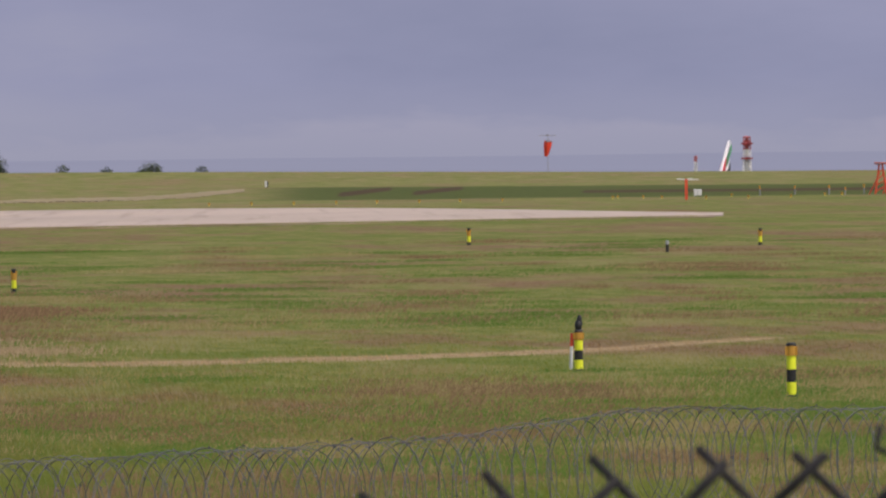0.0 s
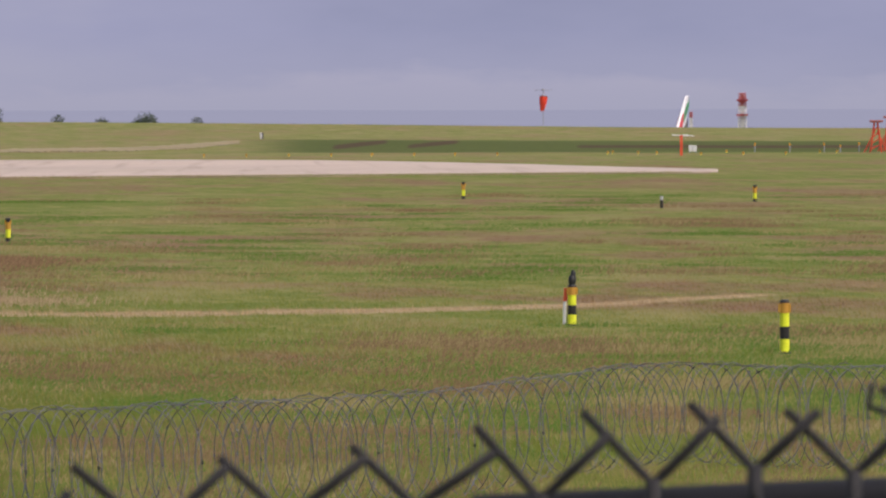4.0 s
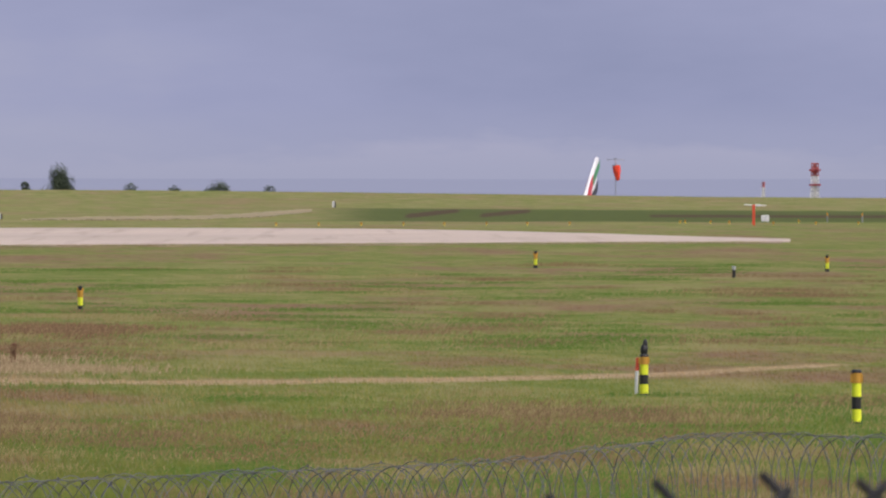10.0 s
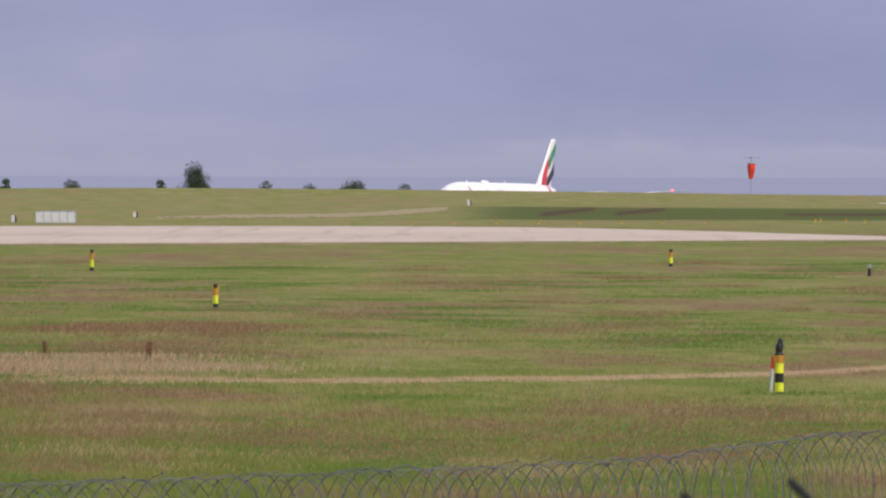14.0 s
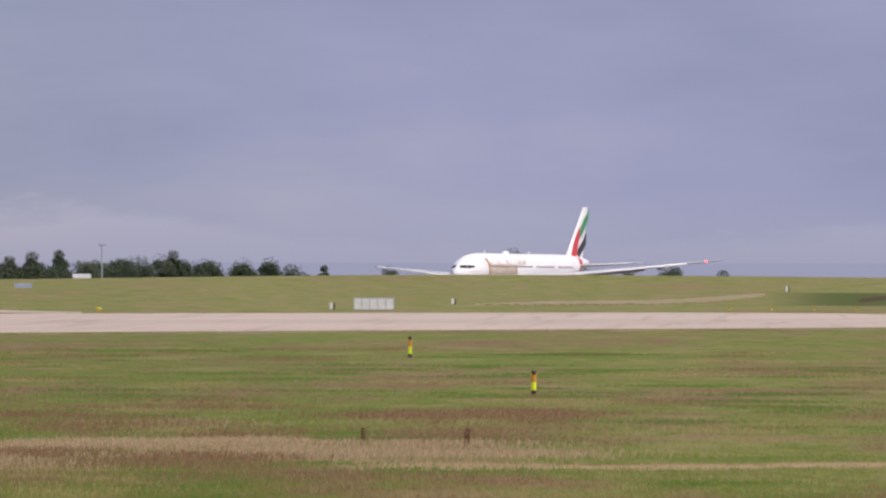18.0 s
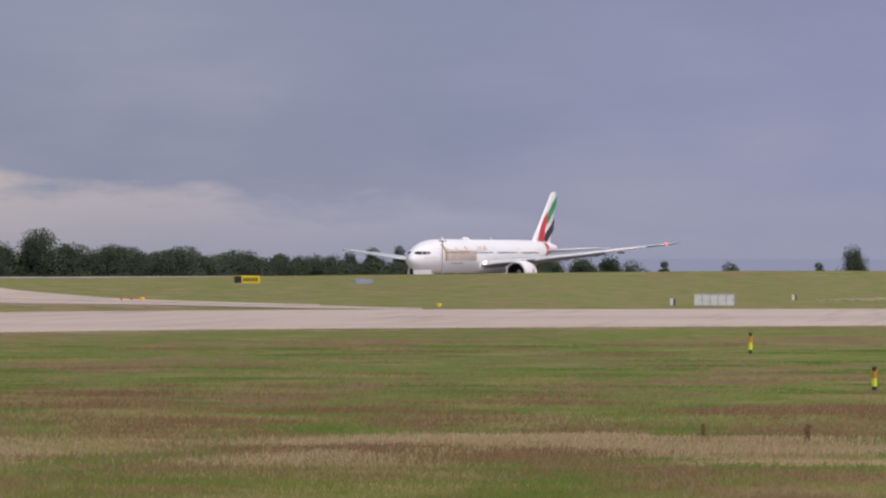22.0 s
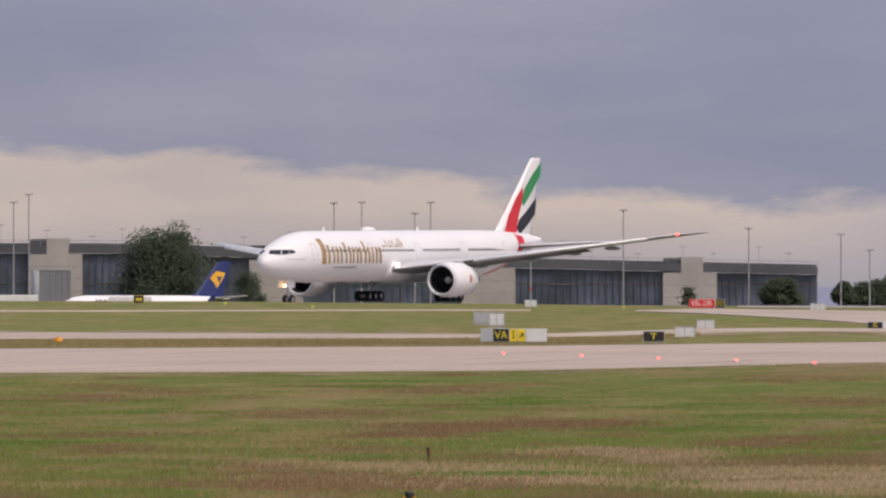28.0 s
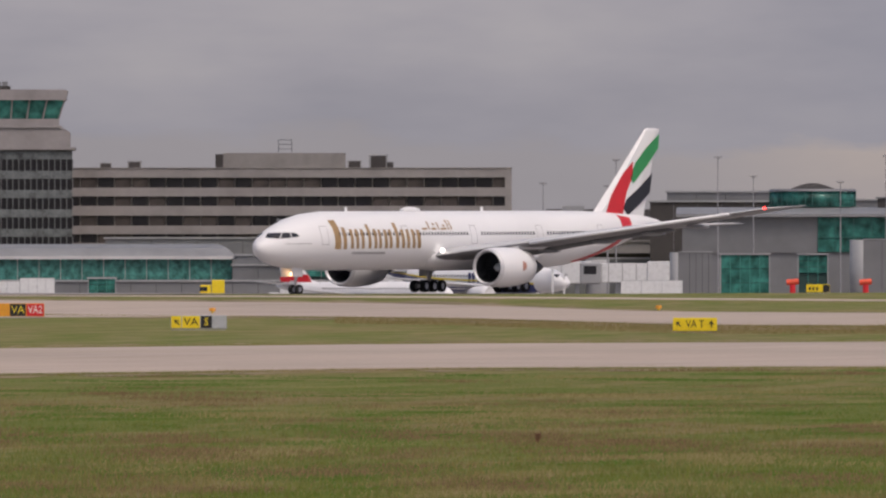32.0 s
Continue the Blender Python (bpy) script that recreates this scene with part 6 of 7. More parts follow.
def green_pier():
    az0, d = 54.5, 1550.0
    t = building("glass_pier", az0, d, "green-glazed departure pier with a pale grey roof")
    x0, x1 = across(53.35, az0, d), across(55.62, az0, d)
    part("lower_wall", boxed(x0, x1, 0.6, 14, 0, level(5.6)), CLAD, t)
    g0 = across(54.15, az0, d)
    part("plain_wall", boxed(x0, g0 - 0.1, 0.2, 0.6, level(5.6), level(11.3)), CLAD, t, "plain grey clad wall")
    n = 14
    for i in range(n):
        a, b = g0 + (x1 - g0) * i / n, g0 + (x1 - g0) * (i + 1) / n
        part("glazing_panel", boxed(a + 0.05, b - 0.05, 0.1, 0.3, level(8.1), level(11.2)), GREENGLASS, t)
        part("glazing_panel", boxed(a + 0.05, b - 0.05, 0.2, 0.4, level(5.7), level(8.0)), GREENGLASS, t)
    teal = plain("teal_frame", (0.02, 0.14, 0.12), 0.5, vary=0.1)
    repeat("mullion", mesh_of("mullion", boxed(-0.06, 0.06, 0.0, 0.25, level(5.6), level(11.3)), teal), t, [(g0 + (x1 - g0) * i / n, 0, 0) for i in range(n + 1)])
    part("transom", boxed(g0, x1, 0.0, 0.25, level(8.0), level(8.1)), teal, t)
    part("interior", boxed(x0, x1, 0.6, 14, level(5.6), level(11.3)), plain("dim_interior", (0.05, 0.09, 0.085), 0.8), t)
    part("roof", ring_loft(bmesh.new(), [[(x, -1.2, level(11.3)), (x, -1.2, level(11.8)), (x, 4, level(12.7)), (x, 15, level(12.9)), (x, 15, level(11.3))] for x in (x0 - 1, x1 + 1.5)]), ROOFGREY, t, "pale grey sheet roof")
    u0, u1 = across(54.5, az0, d), across(55.28, az0, d)
    up = part("upper_block", boxed(u0, u1, 8, 20, level(12.8), level(14.3)), DARKCLAD, t, "dark clad plant storey")
    part("coping", boxed(u0 - 0.3, u1 + 0.3, 7.7, 20, level(14.3), level(14.5)), CLAD, up)
    rail = bmesh.new()
    for i in range(14):
        xx = u1 + 1 + i * 0.9
        tube(rail, (xx, 9, level(12.9)), (xx + 0.5, 9, level(14.0)), 0.05, n=4)
    box(rail, u1 + 1, u1 + 14, 8.95, 9.05, level(13.9), level(14.0))
    part("roof_frame", rail, STEEL, t)
    part("end_box", boxed(across(55.5, az0, d), across(56.15, az0, d), 1.0, 9, level(4.2), level(6.2)), teal, t, "teal clad link")
    # drum-shaped lounge on the roof
    c = across(54.115, az0, d)
    lo = part("lounge", tubed((c, 12, level(12.9)), (c, 12, level(15.4)), 6.9, n=40), GREENGLASS, t, "round green-glass lounge", True)
    for i in range(40):
        q = 2 * math.pi * i / 40
        if math.sin(q) < 0.2:
            part("mullion", boxed(c + 6.92 * math.cos(q) - 0.05, c + 6.92 * math.cos(q) + 0.05, 12 + 6.92 * math.sin(q) - 0.05, 12 + 6.92 * math.sin(q) + 0.05, level(12.9), level(15.4)), teal, lo)
    part("lounge_roof", tubed((c, 12, level(15.4)), (c, 12, level(15.8)), 7.2, 6.8, n=40), CLAD, lo)
    part("lounge_vent", ring_loft(bmesh.new(), [[(c - 3.5 + 7 * f, 10, level(15.8)), (c - 3.5 + 7 * f, 12, level(15.8) + 0.9 * math.sin(math.pi * f) + 0.1), (c - 3.5 + 7 * f, 14, level(15.8))] for f in (0, 0.2, 0.4, 0.6, 0.8, 1.0)]), DARKCLAD, lo)


green_pier()


def glass_box(az, d, w, z0, z1, label="green glass stair box with white frame"):
    t = building("glass_stair", az, d, label)
    teal = plain("teal_frame", (0.03, 0.2, 0.17), 0.5, vary=0.1)
    part("core", boxed(-w / 2, w / 2, 0.4, 5, 0, level(z1) - 0.1), plain("dim_interior", (0.03, 0.07, 0.065), 0.8), t)
    n = max(2, round(w / 1.6))
    for i in range(n):
        for k in range(3):
            a, b = level(z0) + (z1 - z0) * k / 3, level(z0) + (z1 - z0) * (k + 1) / 3
            part("pane", boxed(-w / 2 + w * i / n + 0.05, -w / 2 + w * (i + 1) / n - 0.05, 0.1, 0.2, a + 0.05, b - 0.05), GREENGLASS, t)
    for i in range(n + 1):
        x = -w / 2 + w * i / n
        part("frame", boxed(x - 0.07, x + 0.07, 0, 0.2, 0, level(z1)), teal if 0 < i < n else CLADLIGHT, t)
    part("roof", boxed(-w / 2 - 0.2, w / 2 + 0.2, -0.2, 5.2, level(z1), level(z1) + 0.25), CLADLIGHT, t)


glass_box(53.72, 1470, 7.4, -1.2, 5.2)
glass_box(54.12, 1500, 4.6, 2.4, 5.2)
glass_box(49.93, 1590, 4.5, -1.5, 1.4)


def grey_block(az_a, az_b, d, z1, depth, mat, label, z0=None, lip=True, name="terminal_block"):
    az0 = (az_a + az_b) / 2
    t = building(name, az0, d, label)
    w = d * radians(az_b - az_a)
    part("body", boxed(-w / 2, w / 2, 0, depth, 0, level(z1)), mat, t)
    n = max(2, int(w / 4))
    for i in range(1, n):
        x = -w / 2 + w * i / n
        part("joint", boxed(x - 0.04, x + 0.04, -0.02, 0, 0.5, level(z1) - 0.4), DARKCLAD if mat is not DARKCLAD else CLAD, t)
    if lip:
        part("coping", boxed(-w / 2 - 0.3, w / 2 + 0.3, -0.3, depth, level(z1), level(z1) + 0.3), CLADLIGHT, t)
    return t, w


def sloped_hall(az_a, az_b, d):
    az0 = (az_a + az_b) / 2
    t = building("dark_hall", az0, d, "dark brown hall with sloping sheet roof")
    w = d * radians(az_b - az_a)
    part("body", boxed(-w / 2 - 14, w / 2, 0, 20, 0, level(9.4)), DARKCLAD, t)
    roof = plain("brown_ribbed_roof", (0.024, 0.021, 0.019), 0.9, vary=0.2, scale=0.3)
    part("roof", ring_loft(bmesh.new(), [[(x, -0.5, level(9.8)), (x, 0.2, level(11.3)), (x + k, 5, level(13.2)), (x + k, 16, level(13.4)), (x, 20.5, level(9.8))] for x, k in ((-w / 2 - 0.5, 5.5), (w / 2 + 0.3, -0.6))]), roof, t, "dark ribbed sloping roof")
    for i in range(24):
        x = -w / 2 + 5.5 + (w - 6.5) * (i + 0.5) / 24
        part("rib", ring_loft(bmesh.new(), [[(x - 0.06, -0.55, level(9.8)), (x - 0.06, 0.12, level(11.35)), (x - 0.06, 4.9, level(13.25))], [(x + 0.06, -0.55, level(9.8)), (x + 0.06, 0.12, level(11.35)), (x + 0.06, 4.9, level(13.25))]], close=False, caps=False), DARKCLAD, t)
    part("band", boxed(-w / 2 - 14, w / 2 + 1, -2.5, 0.5, level(5.6), level(7.6)), CONCDARK, t, "weathered concrete band")
    part("ledge", boxed(-w / 2 - 14, w / 2 + 1, -2.8, 0.5, level(7.6), level(7.95)), CONCDARK, t)
    part("shadow_gap", boxed(-w / 2 - 14, w / 2 + 1, -1.0, 0.5, level(4.0), level(5.6)), DARKCLAD, t)
    part("roof_hatch", boxed(-w * 0.18, -w * 0.02, 4, 9, level(12.9), level(13.9)), CLADLIGHT, t)


sloped_hall(52.38, 53.2, 1690)
t, w = grey_block(53.16, 54.0, 1640, 14.2, 18, DARKCLAD, "dark clad hall above the departure pier")
t, w = grey_block(53.26, 53.95, 1660, 16.0, 10, CLAD, "grey plant storey over the dark hall")
grey_block(52.45, 56.6, 1660, 4.6, 10, CLAD, "grey clad lower wall of the terminal", name="terminal_wall")
grey_block(54.05, 54.5, 1600, 14.2, 10, CLAD, "grey clad block behind the round lounge")
grey_block(55.65, 57.7, 1600, 6.9, 12, BLUEGLASS, "slate-glazed link behind the pier", name="glazed_link")
grey_block(55.65, 57.7, 1620, 9.0, 12, CLAD, "grey car park deck behind the pier", name="car_park")


def link_building(az_a, az_b, d):
    """A raised glazed walkway over a sloping sheet roof, beside the pier."""
    az0 = (az_a + az_b) / 2
    t = building("walkway_link", az0, d, "raised glazed walkway over a pale sloping roof")
    w = d * radians(az_b - az_a)
    part("lower_wall", boxed(-w / 2, w / 2, 0.5, 10, 0, level(4.4)), CLAD, t)
    part("sloping_roof", ring_loft(bmesh.new(), [[(x, -0.6, level(4.3)), (x, -0.6, level(4.6)), (x, 6.0, level(7.5)), (x, 10, level(7.5)), (x, 10, level(4.3))] for x in (-w / 2 - 0.3, w / 2 + 0.3)]), CLADLIGHT, t, "pale grey sloping sheet roof")
    part("upper_wall", boxed(-w / 2 + 0.5, w / 2 - 3.0, 6.3, 12, level(7.4), level(9.5)), PIERCLAD, t)
    n = max(3, round(w / 3.2))
    for i in range(n):
        a, b = -w / 2 + 0.5 + (w - 3.5) * i / n, -w / 2 + 0.5 + (w - 3.5) * (i + 1) / n
        part("glazing_panel", boxed(a + 0.08, b - 0.08, 6.15, 6.3, level(7.9), level(9.3)), BLUEGLASS, t)
        part("mullion", boxed(b - 0.08, b + 0.08, 6.05, 6.3, level(7.6), level(9.4)), CLADLIGHT, t)
    part("roof_slab", boxed(-w / 2, w / 2 - 2.5, 5.6, 13, level(9.5), level(10.0)), ROOFGREY, t)
    for i in range(9):
        x = -w / 2 + w * (i + 0.5) / 9
        part("roof_seam", ring_loft(bmesh.new(), [[(x - 0.05, -0.62, level(4.65)), (x + 0.05, -0.62, level(4.65)), (x + 0.05, 5.98, level(7.56)), (x - 0.05, 5.98, level(7.56))], [(x - 0.05, -0.62, level(4.55)), (x + 0.05, -0.62, level(4.55)), (x + 0.05, 5.98, level(7.46)), (x - 0.05, 5.98, level(7.46))]]), CLAD, t)
    for i in range(4):
        x = w * 0.14 + 1.7 * i
        part("teal_pane", boxed(x, x + 1.5, 0.3, 0.5, level(0.3), level(3.9)), GREENGLASS, t)
        part("pane_post", boxed(x + 1.5, x + 1.7, 0.2, 0.5, level(0.3), level(3.9)), CLADLIGHT, t)
    for i in range(5):
        x = -w * 0.42 + w * 0.2 * i
        part("downpipe", boxed(x - 0.1, x + 0.1, 0.3, 0.5, 0.2, level(4.3)), DARKCLAD, t)


link_building(56.12, 57.05, 1485)


def jet_bridge(az, d, w, label="white covered boarding bridge"):
    t = thing("boarding_bridge", facing(az, d, BASE), label, "boarding bridge", "white boarding bridges")
    part("tunnel", boxed(-w / 2, w / 2, 0, 3, level(0.9), level(3.9), 0.1), SIGNWHITE, t)
    part("outer_tunnel", boxed(w * 0.05, w / 2 + 0.3, -0.3, 3.3, level(0.7), level(4.2), 0.1), SIGNWHITE, t)
    part("cab", boxed(-w / 2 - 3.4, -w / 2, -0.5, 3.5, level(0.6), level(4.1), 0.25), CLADLIGHT, t, "grey rounded cab")
    part("cab_window", boxed(-w / 2 - 2.8, -w / 2 - 0.8, -0.56, -0.5, level(2.2), level(3.5)), OFFGLASS, t)
    for i in range(6):
        x = -w / 2 + w * (i + 0.5) / 6
        part("rib", boxed(x - 0.06, x + 0.06, -0.06, 0, level(0.9), level(3.9)), CLADLIGHT, t)
    for x in (-w * 0.3, w * 0.3):
        part("leg", boxed(x - 0.35, x + 0.35, 1, 2, 0, level(0.8)), STEEL, t)
    part("rotunda", tubed((w / 2 + 1.2, 1.5, 0), (w / 2 + 1.2, 1.5, level(4.5)), 1.9, n=24), CLADLIGHT, t, smooth=True)


jet_bridge(53.12, 1520, 13.0)
jet_bridge(52.62, 1540, 10.0)
jet_bridge(51.62, 1600, 12.0)
t = thing("goal_frame", facing(52.62, 1500, BASE), "white steel portal frame on the apron", "frame")
for x in (-0.9, 0.9):
    part("upright", boxed(x - 0.15, x + 0.15, 0, 0.3, 0, level(5.4)), SIGNWHITE, t)
part("crossbeam", boxed(-1.05, 1.05, 0, 0.3, level(5.1), level(5.5)), SIGNWHITE, t)


def office():
    az0, d = 51.05, 1750.0
    t = building("office_block", az0, d, "four-storey grey concrete office block with dark window bands")
    x0, x1 = across(49.70, az0, d), across(52.345, az0, d)
    part("core", boxed(x0, x1 - 0.6, 0.5, 16, 0, level(20.6)), CONCDARK, t)
    bands = ((level(19.35), level(21.0)), (level(15.95), level(17.55)), (level(12.5), level(14.25)), (level(9.15), level(10.7)), (0.0, level(7.6)))
    for a, b in bands:
        part("spandrel", boxed(x0, x1, -0.15, 0.6, a, b), OFFCONC, t, "streaked pale concrete band")
    part("end_pier", boxed(x1 - 1.2, x1, -0.2, 0.55, 0, level(21.0)), OFFCONC, t)
    rng = random.Random(4)
    n = 26
    for zi, (a, b) in enumerate(((17.55, 19.35), (14.25, 15.95), (10.7, 12.5), (7.6, 9.15))):
        glass = mesh_of("window", boxed(-1.38, 1.38, 0.2, 0.3, level(a), level(b)), OFFGLASS)
        blind = mesh_of("window", boxed(-1.38, 1.38, 0.2, 0.3, level(a), level(b)), BLIND)
        post = mesh_of("window_post", boxed(-0.09, 0.09, 0.0, 0.35, level(a), level(b)), DARKCLAD)
        for i in range(n):
            x = x0 + 1.5 + (x1 - x0 - 3.4) * i / (n - 1)
            repeat("window", blind if rng.random() < 0.36 else glass, t, [(x, 0, 0)])
            repeat("window_post", post, t, [(x + 1.48, 0, 0)])
    p0, p1 = across(50.644, az0, d), across(51.367, az0, d)
    ph = part("penthouse", boxed(p0, p1, 3, 13, level(20.8), level(23.8)), CONCDARK, t, "grey plant room on the roof")
    part("louvre", boxed(p0 - 1.4, p0, 3, 8, level(20.8), level(23.6)), DARKCLAD, ph)
    q = across(51.01, az0, d)
    fr = bmesh.new()
    for x in (q - 1.2, q + 1.2):
        for y in (5, 7):
            tube(fr, (x, y, level(23.8)), (x, y, level(26.2)), 0.1, n=5)
    for z in (level(24.6), level(25.4), level(26.2)):
        for y in (5, 7):
            tube(fr, (q - 1.2, y, z), (q + 1.2, y, z), 0.08, n=5)
    part("roof_aerial_frame", fr, STEEL, ph)
    for a, w, h in ((51.42, 2.6, 1.6), (51.56, 3.4, 2.6), (51.63, 1.4, 1.4), (49.95, 2.2, 1.2), (50.12, 2.6, 1.5)):
        x = across(a, az0, d)
        u = part("roof_plant", boxed(x - w / 2, x + w / 2, 4, 7, level(20.9), level(20.9 + h)), CLADLIGHT, t)
        part("plant_grille", boxed(x - w * 0.4, x + w * 0.4, 3.95, 4, level(21.1), level(20.7 + h)), DARKCLAD, u)
    part("coping", boxed(x0 - 0.1, x1 + 0.1, -0.3, 16.2, level(21.0), level(21.15)), OFFCONC, t)


office()


def control_tower():
    az0, d = 49.30, 1735.0
    t = building("control_tower", az0, d, "old control tower with banded office shaft and green-glass cab")
    w = 27.6
    part("core", boxed(-w / 2, w / 2, 0.3, 18, 0, level(24.3)), CONCDARK, t)
    mesh = mesh_of("window", boxed(-0.46, 0.46, 0.0, 0.2, 0, 2.0), OFFGLASS)
    post = mesh_of("window_post", boxed(-0.07, 0.07, -0.12, 0.2, 0, 2.0), CLAD)
    panel = plain("glazed_spandrel", (0.15, 0.165, 0.17), 0.4, vary=0.45, scale=0.5, fine=2.0)
    z = 23.9
    for k in range(7):
        part("spandrel", boxed(-w / 2, w / 2, -0.1, 0.3, level(z - 1.45), level(z)), panel, t, "mottled grey spandrel")
        lo = level(z - 3.45)
        repeat("window", mesh, t, [(-w / 2 + 0.5 + 1.065 * i, 0, lo) for i in range(26)])
        repeat("window_post", post, t, [(-w / 2 + 1.065 * i, 0, lo) for i in range(27)])
        z -= 3.45
    part("crown_ledge", boxed(-w / 2 - 0.7, w / 2 + 0.7, -0.8, 18.5, level(24.2), level(24.6)), OFFCONC, t)
    part("collar", ring_loft(bmesh.new(), [[(-k, -0.3, zz), (k, -0.3, zz), (k, 17, zz), (-k, 17, zz)] for k, zz in ((w / 2 - 0.3, level(24.6)), (w / 2 - 0.3, level(27.2)), (w / 2 - 1.8, level(28.2)))]), OFFCONC, t, "stained white rendered collar")
    part("walkway", boxed(-w / 2 + 1.5, w / 2 - 1.9, -0.6, 15, level(28.1), level(28.5)), OFFCONC, t)
    part("parapet", boxed(-w / 2 + 2.1, w / 2 - 2.3, -0.2, 14, level(28.5), level(29.7)), OFFCONC, t)
    n = 4
    a0, a1 = w / 2 - 2.4, w / 2 - 1.4
    for i in range(-n, n):
        part("cab_pane", ring_loft(bmesh.new(), [[(i * k / n + 0.12, y, zz), ((i + 1) * k / n - 0.12, y, zz), ((i + 1) * k / n - 0.12, y + 0.15, zz), (i * k / n + 0.12, y + 0.15, zz)] for k, y, zz in ((a0, 0.0, level(29.7)), (a1, -0.9, level(33.0)))]), GREENGLASS, t)
        part("cab_post", ring_loft(bmesh.new(), [[((i + 1) * k / n - 0.14, y - 0.05, zz), ((i + 1) * k / n + 0.14, y - 0.05, zz), ((i + 1) * k / n + 0.14, y + 0.3, zz), ((i + 1) * k / n - 0.14, y + 0.3, zz)] for k, y, zz in ((a0, 0.0, level(29.7)), (a1, -0.9, level(33.0)))]), OFFCONC, t)
    part("cab_interior", boxed(-a0, a0, 1, 13, level(29.0), level(33.0)), plain("dark_cab", (0.01, 0.03, 0.028), 0.7), t)
    part("cab_roof", ring_loft(bmesh.new(), [[(-k, -1.4, zz), (k, -1.4, zz), (k, 15, zz), (-k, 15, zz)] for k, zz in ((a1 + 0.4, level(33.0)), (a1 + 0.7, level(34.6)), (a1 + 0.2, level(34.9)))]), OFFCONC, t, "thick white cab roof")
    c = -2.6
    part("radar_plinth", boxed(c - 2.4, c + 5.4, 4, 8, level(34.9), level(35.6)), DARKCLAD, t)
    part("radar_mast", tubed((c, 6, level(35.6)), (c, 6, level(37.6)), 0.35, 0.2), STEEL, t)
    part("radar_bar", boxed(c - 3.2, c + 3.4, 5.8, 6.2, level(37.6), level(38.1)), SIGNWHITE, t, "white radar bar aerial")
    for x in (1.8, 3.2, 4.4):
        part("roof_unit", boxed(c + x - 0.5, c + x + 0.5, 4.5, 6, level(35.2), level(36.4)), CLAD, t)


control_tower()


def curved_pier():
    az0, d = 49.9, 1650.0
    t = building("curved_roof_pier", az0, d, "glazed pier with a curved grey roof")
    x0, x1 = across(48.8, az0, d), across(50.7, az0, d)
    part("roof", ring_loft(bmesh.new(), [[(x, -1.0, level(4.6)), (x, -0.6, level(5.2)), (x + k * 0.5, 1.5, level(6.5)), (x + k, 5, level(7.2)), (x + k, 10, level(7.0)), (x, 14, level(4.6))] for x, k in ((x0, 0), (x1 + 0.5, -2.8))]), ROOFGREY, t, "curved ribbed grey roof")
    n = 15
    for i in range(n):
        a, b = x0 + (x1 - x0) * i / n, x0 + (x1 - x0) * (i + 1) / n
        part("glazing_panel", boxed(a + 0.06, b - 0.06, 0, 0.2, level(1.0), level(4.6)), PALEGREEN, t)
        part("mullion", boxed(b - 0.06, b + 0.06, -0.1, 0.2, level(0.8), level(4.6)), CLADLIGHT, t)
    part("core", boxed(x0, x1, 0.5, 13, 0, level(4.6)), plain("dim_interior", (0.04, 0.08, 0.075), 0.8), t)
    part("plinth", boxed(x0 - 2, x1 + 0.3, -0.4, 0.45, level(0.3), level(1.0)), plain("teal_frame", (0.03, 0.16, 0.14), 0.5), t)


curved_pier()
grey_block(50.7, 52.5, 1640, 3.5, 8, CLAD, "grey apron-level wall of the pier", name="terminal_wall")
grey_block(49.95, 51.3, 1700, 8.2, 8, CLAD, "grey service storey before the office block")
grey_block(50.72, 51.0, 1645, 5.2, 6, CLAD, "grey block beside the curved pier")
az0 = 51.42
t = building("glass_link", az0, 1630, "green-glazed walkway along the pier")
w = 1630 * radians(0.87)
for i in range(11):
    part("glazing_panel", boxed(-w / 2 + w * i / 11 + 0.05, -w / 2 + w * (i + 1) / 11 - 0.05, 0, 0.2, level(1.7), level(5.7)), GREENGLASS, t)
    part("mullion", boxed(-w / 2 + w * i / 11 - 0.07, -w / 2 + w * i / 11 + 0.07, -0.08, 0.2, level(1.5), level(5.8)), plain("teal_frame", (0.03, 0.16, 0.14), 0.5) if i == 0 else CLAD, t)
part("roof", boxed(-w / 2 - 0.3, w / 2 + 0.3, -0.4, 6, level(5.7), level(6.1)), CLADLIGHT, t)
part("core", boxed(-w / 2, w / 2, 0.4, 5.5, 0, level(5.7)), plain("dim_interior", (0.03, 0.06, 0.055), 0.8), t)
grey_block(48.9, 51.3, 1600, 0.9, 4, CLAD, "low grey blast wall on the apron", name="blast_wall")
cabinet(49.55, 1560, 5.5, 3.2, 4, "white site cabins beside the blast wall", depth=3, name="site_cabin", z=-1.6)
cabinet(49.3, 1570, 8.0, 2.6, 4, "long white trailer by the blast wall", depth=3, name="trailer", z=-1.6)
cabinet(54.62, 1200, 2.2, 2.1, 2, "white cabin on the apron edge", depth=1.5, name="site_cabin", z=-1.2)
cabinet(54.8, 1205, 2.2, 2.0, 2, "white cabin on the apron edge", depth=1.5, name="site_cabin", z=-1.2)
cabinet(53.17, 1420, 9.0, 3.8, 3, "long white apron building with a flat roof", depth=4, name="apron_building", z=-2.4)


# ---- light masts ----
def light_mast(az, d, top, lamps=True, label="tall grey apron lighting mast"):
    t = thing("light_mast", facing(az, d, BASE), label, "light mast", "apron lighting masts")
    h = top - BASE
    part("pole", tubed((0, 0, 0), (0, 0, h), 0.15, 0.075, n=8), MASTGREY, t)
    if lamps:
        part("ring", boxed(-0.55, 0.55, -0.2, 0.2, h - 0.15, h - 0.08), MASTGREY, t)
        for x in (-0.48, -0.16, 0.16, 0.48):
            part("floodlight", boxed(x - 0.09, x + 0.09, -0.3, 0.1, h - 0.08, h + 0.14), MASTGREY, t)
    return t


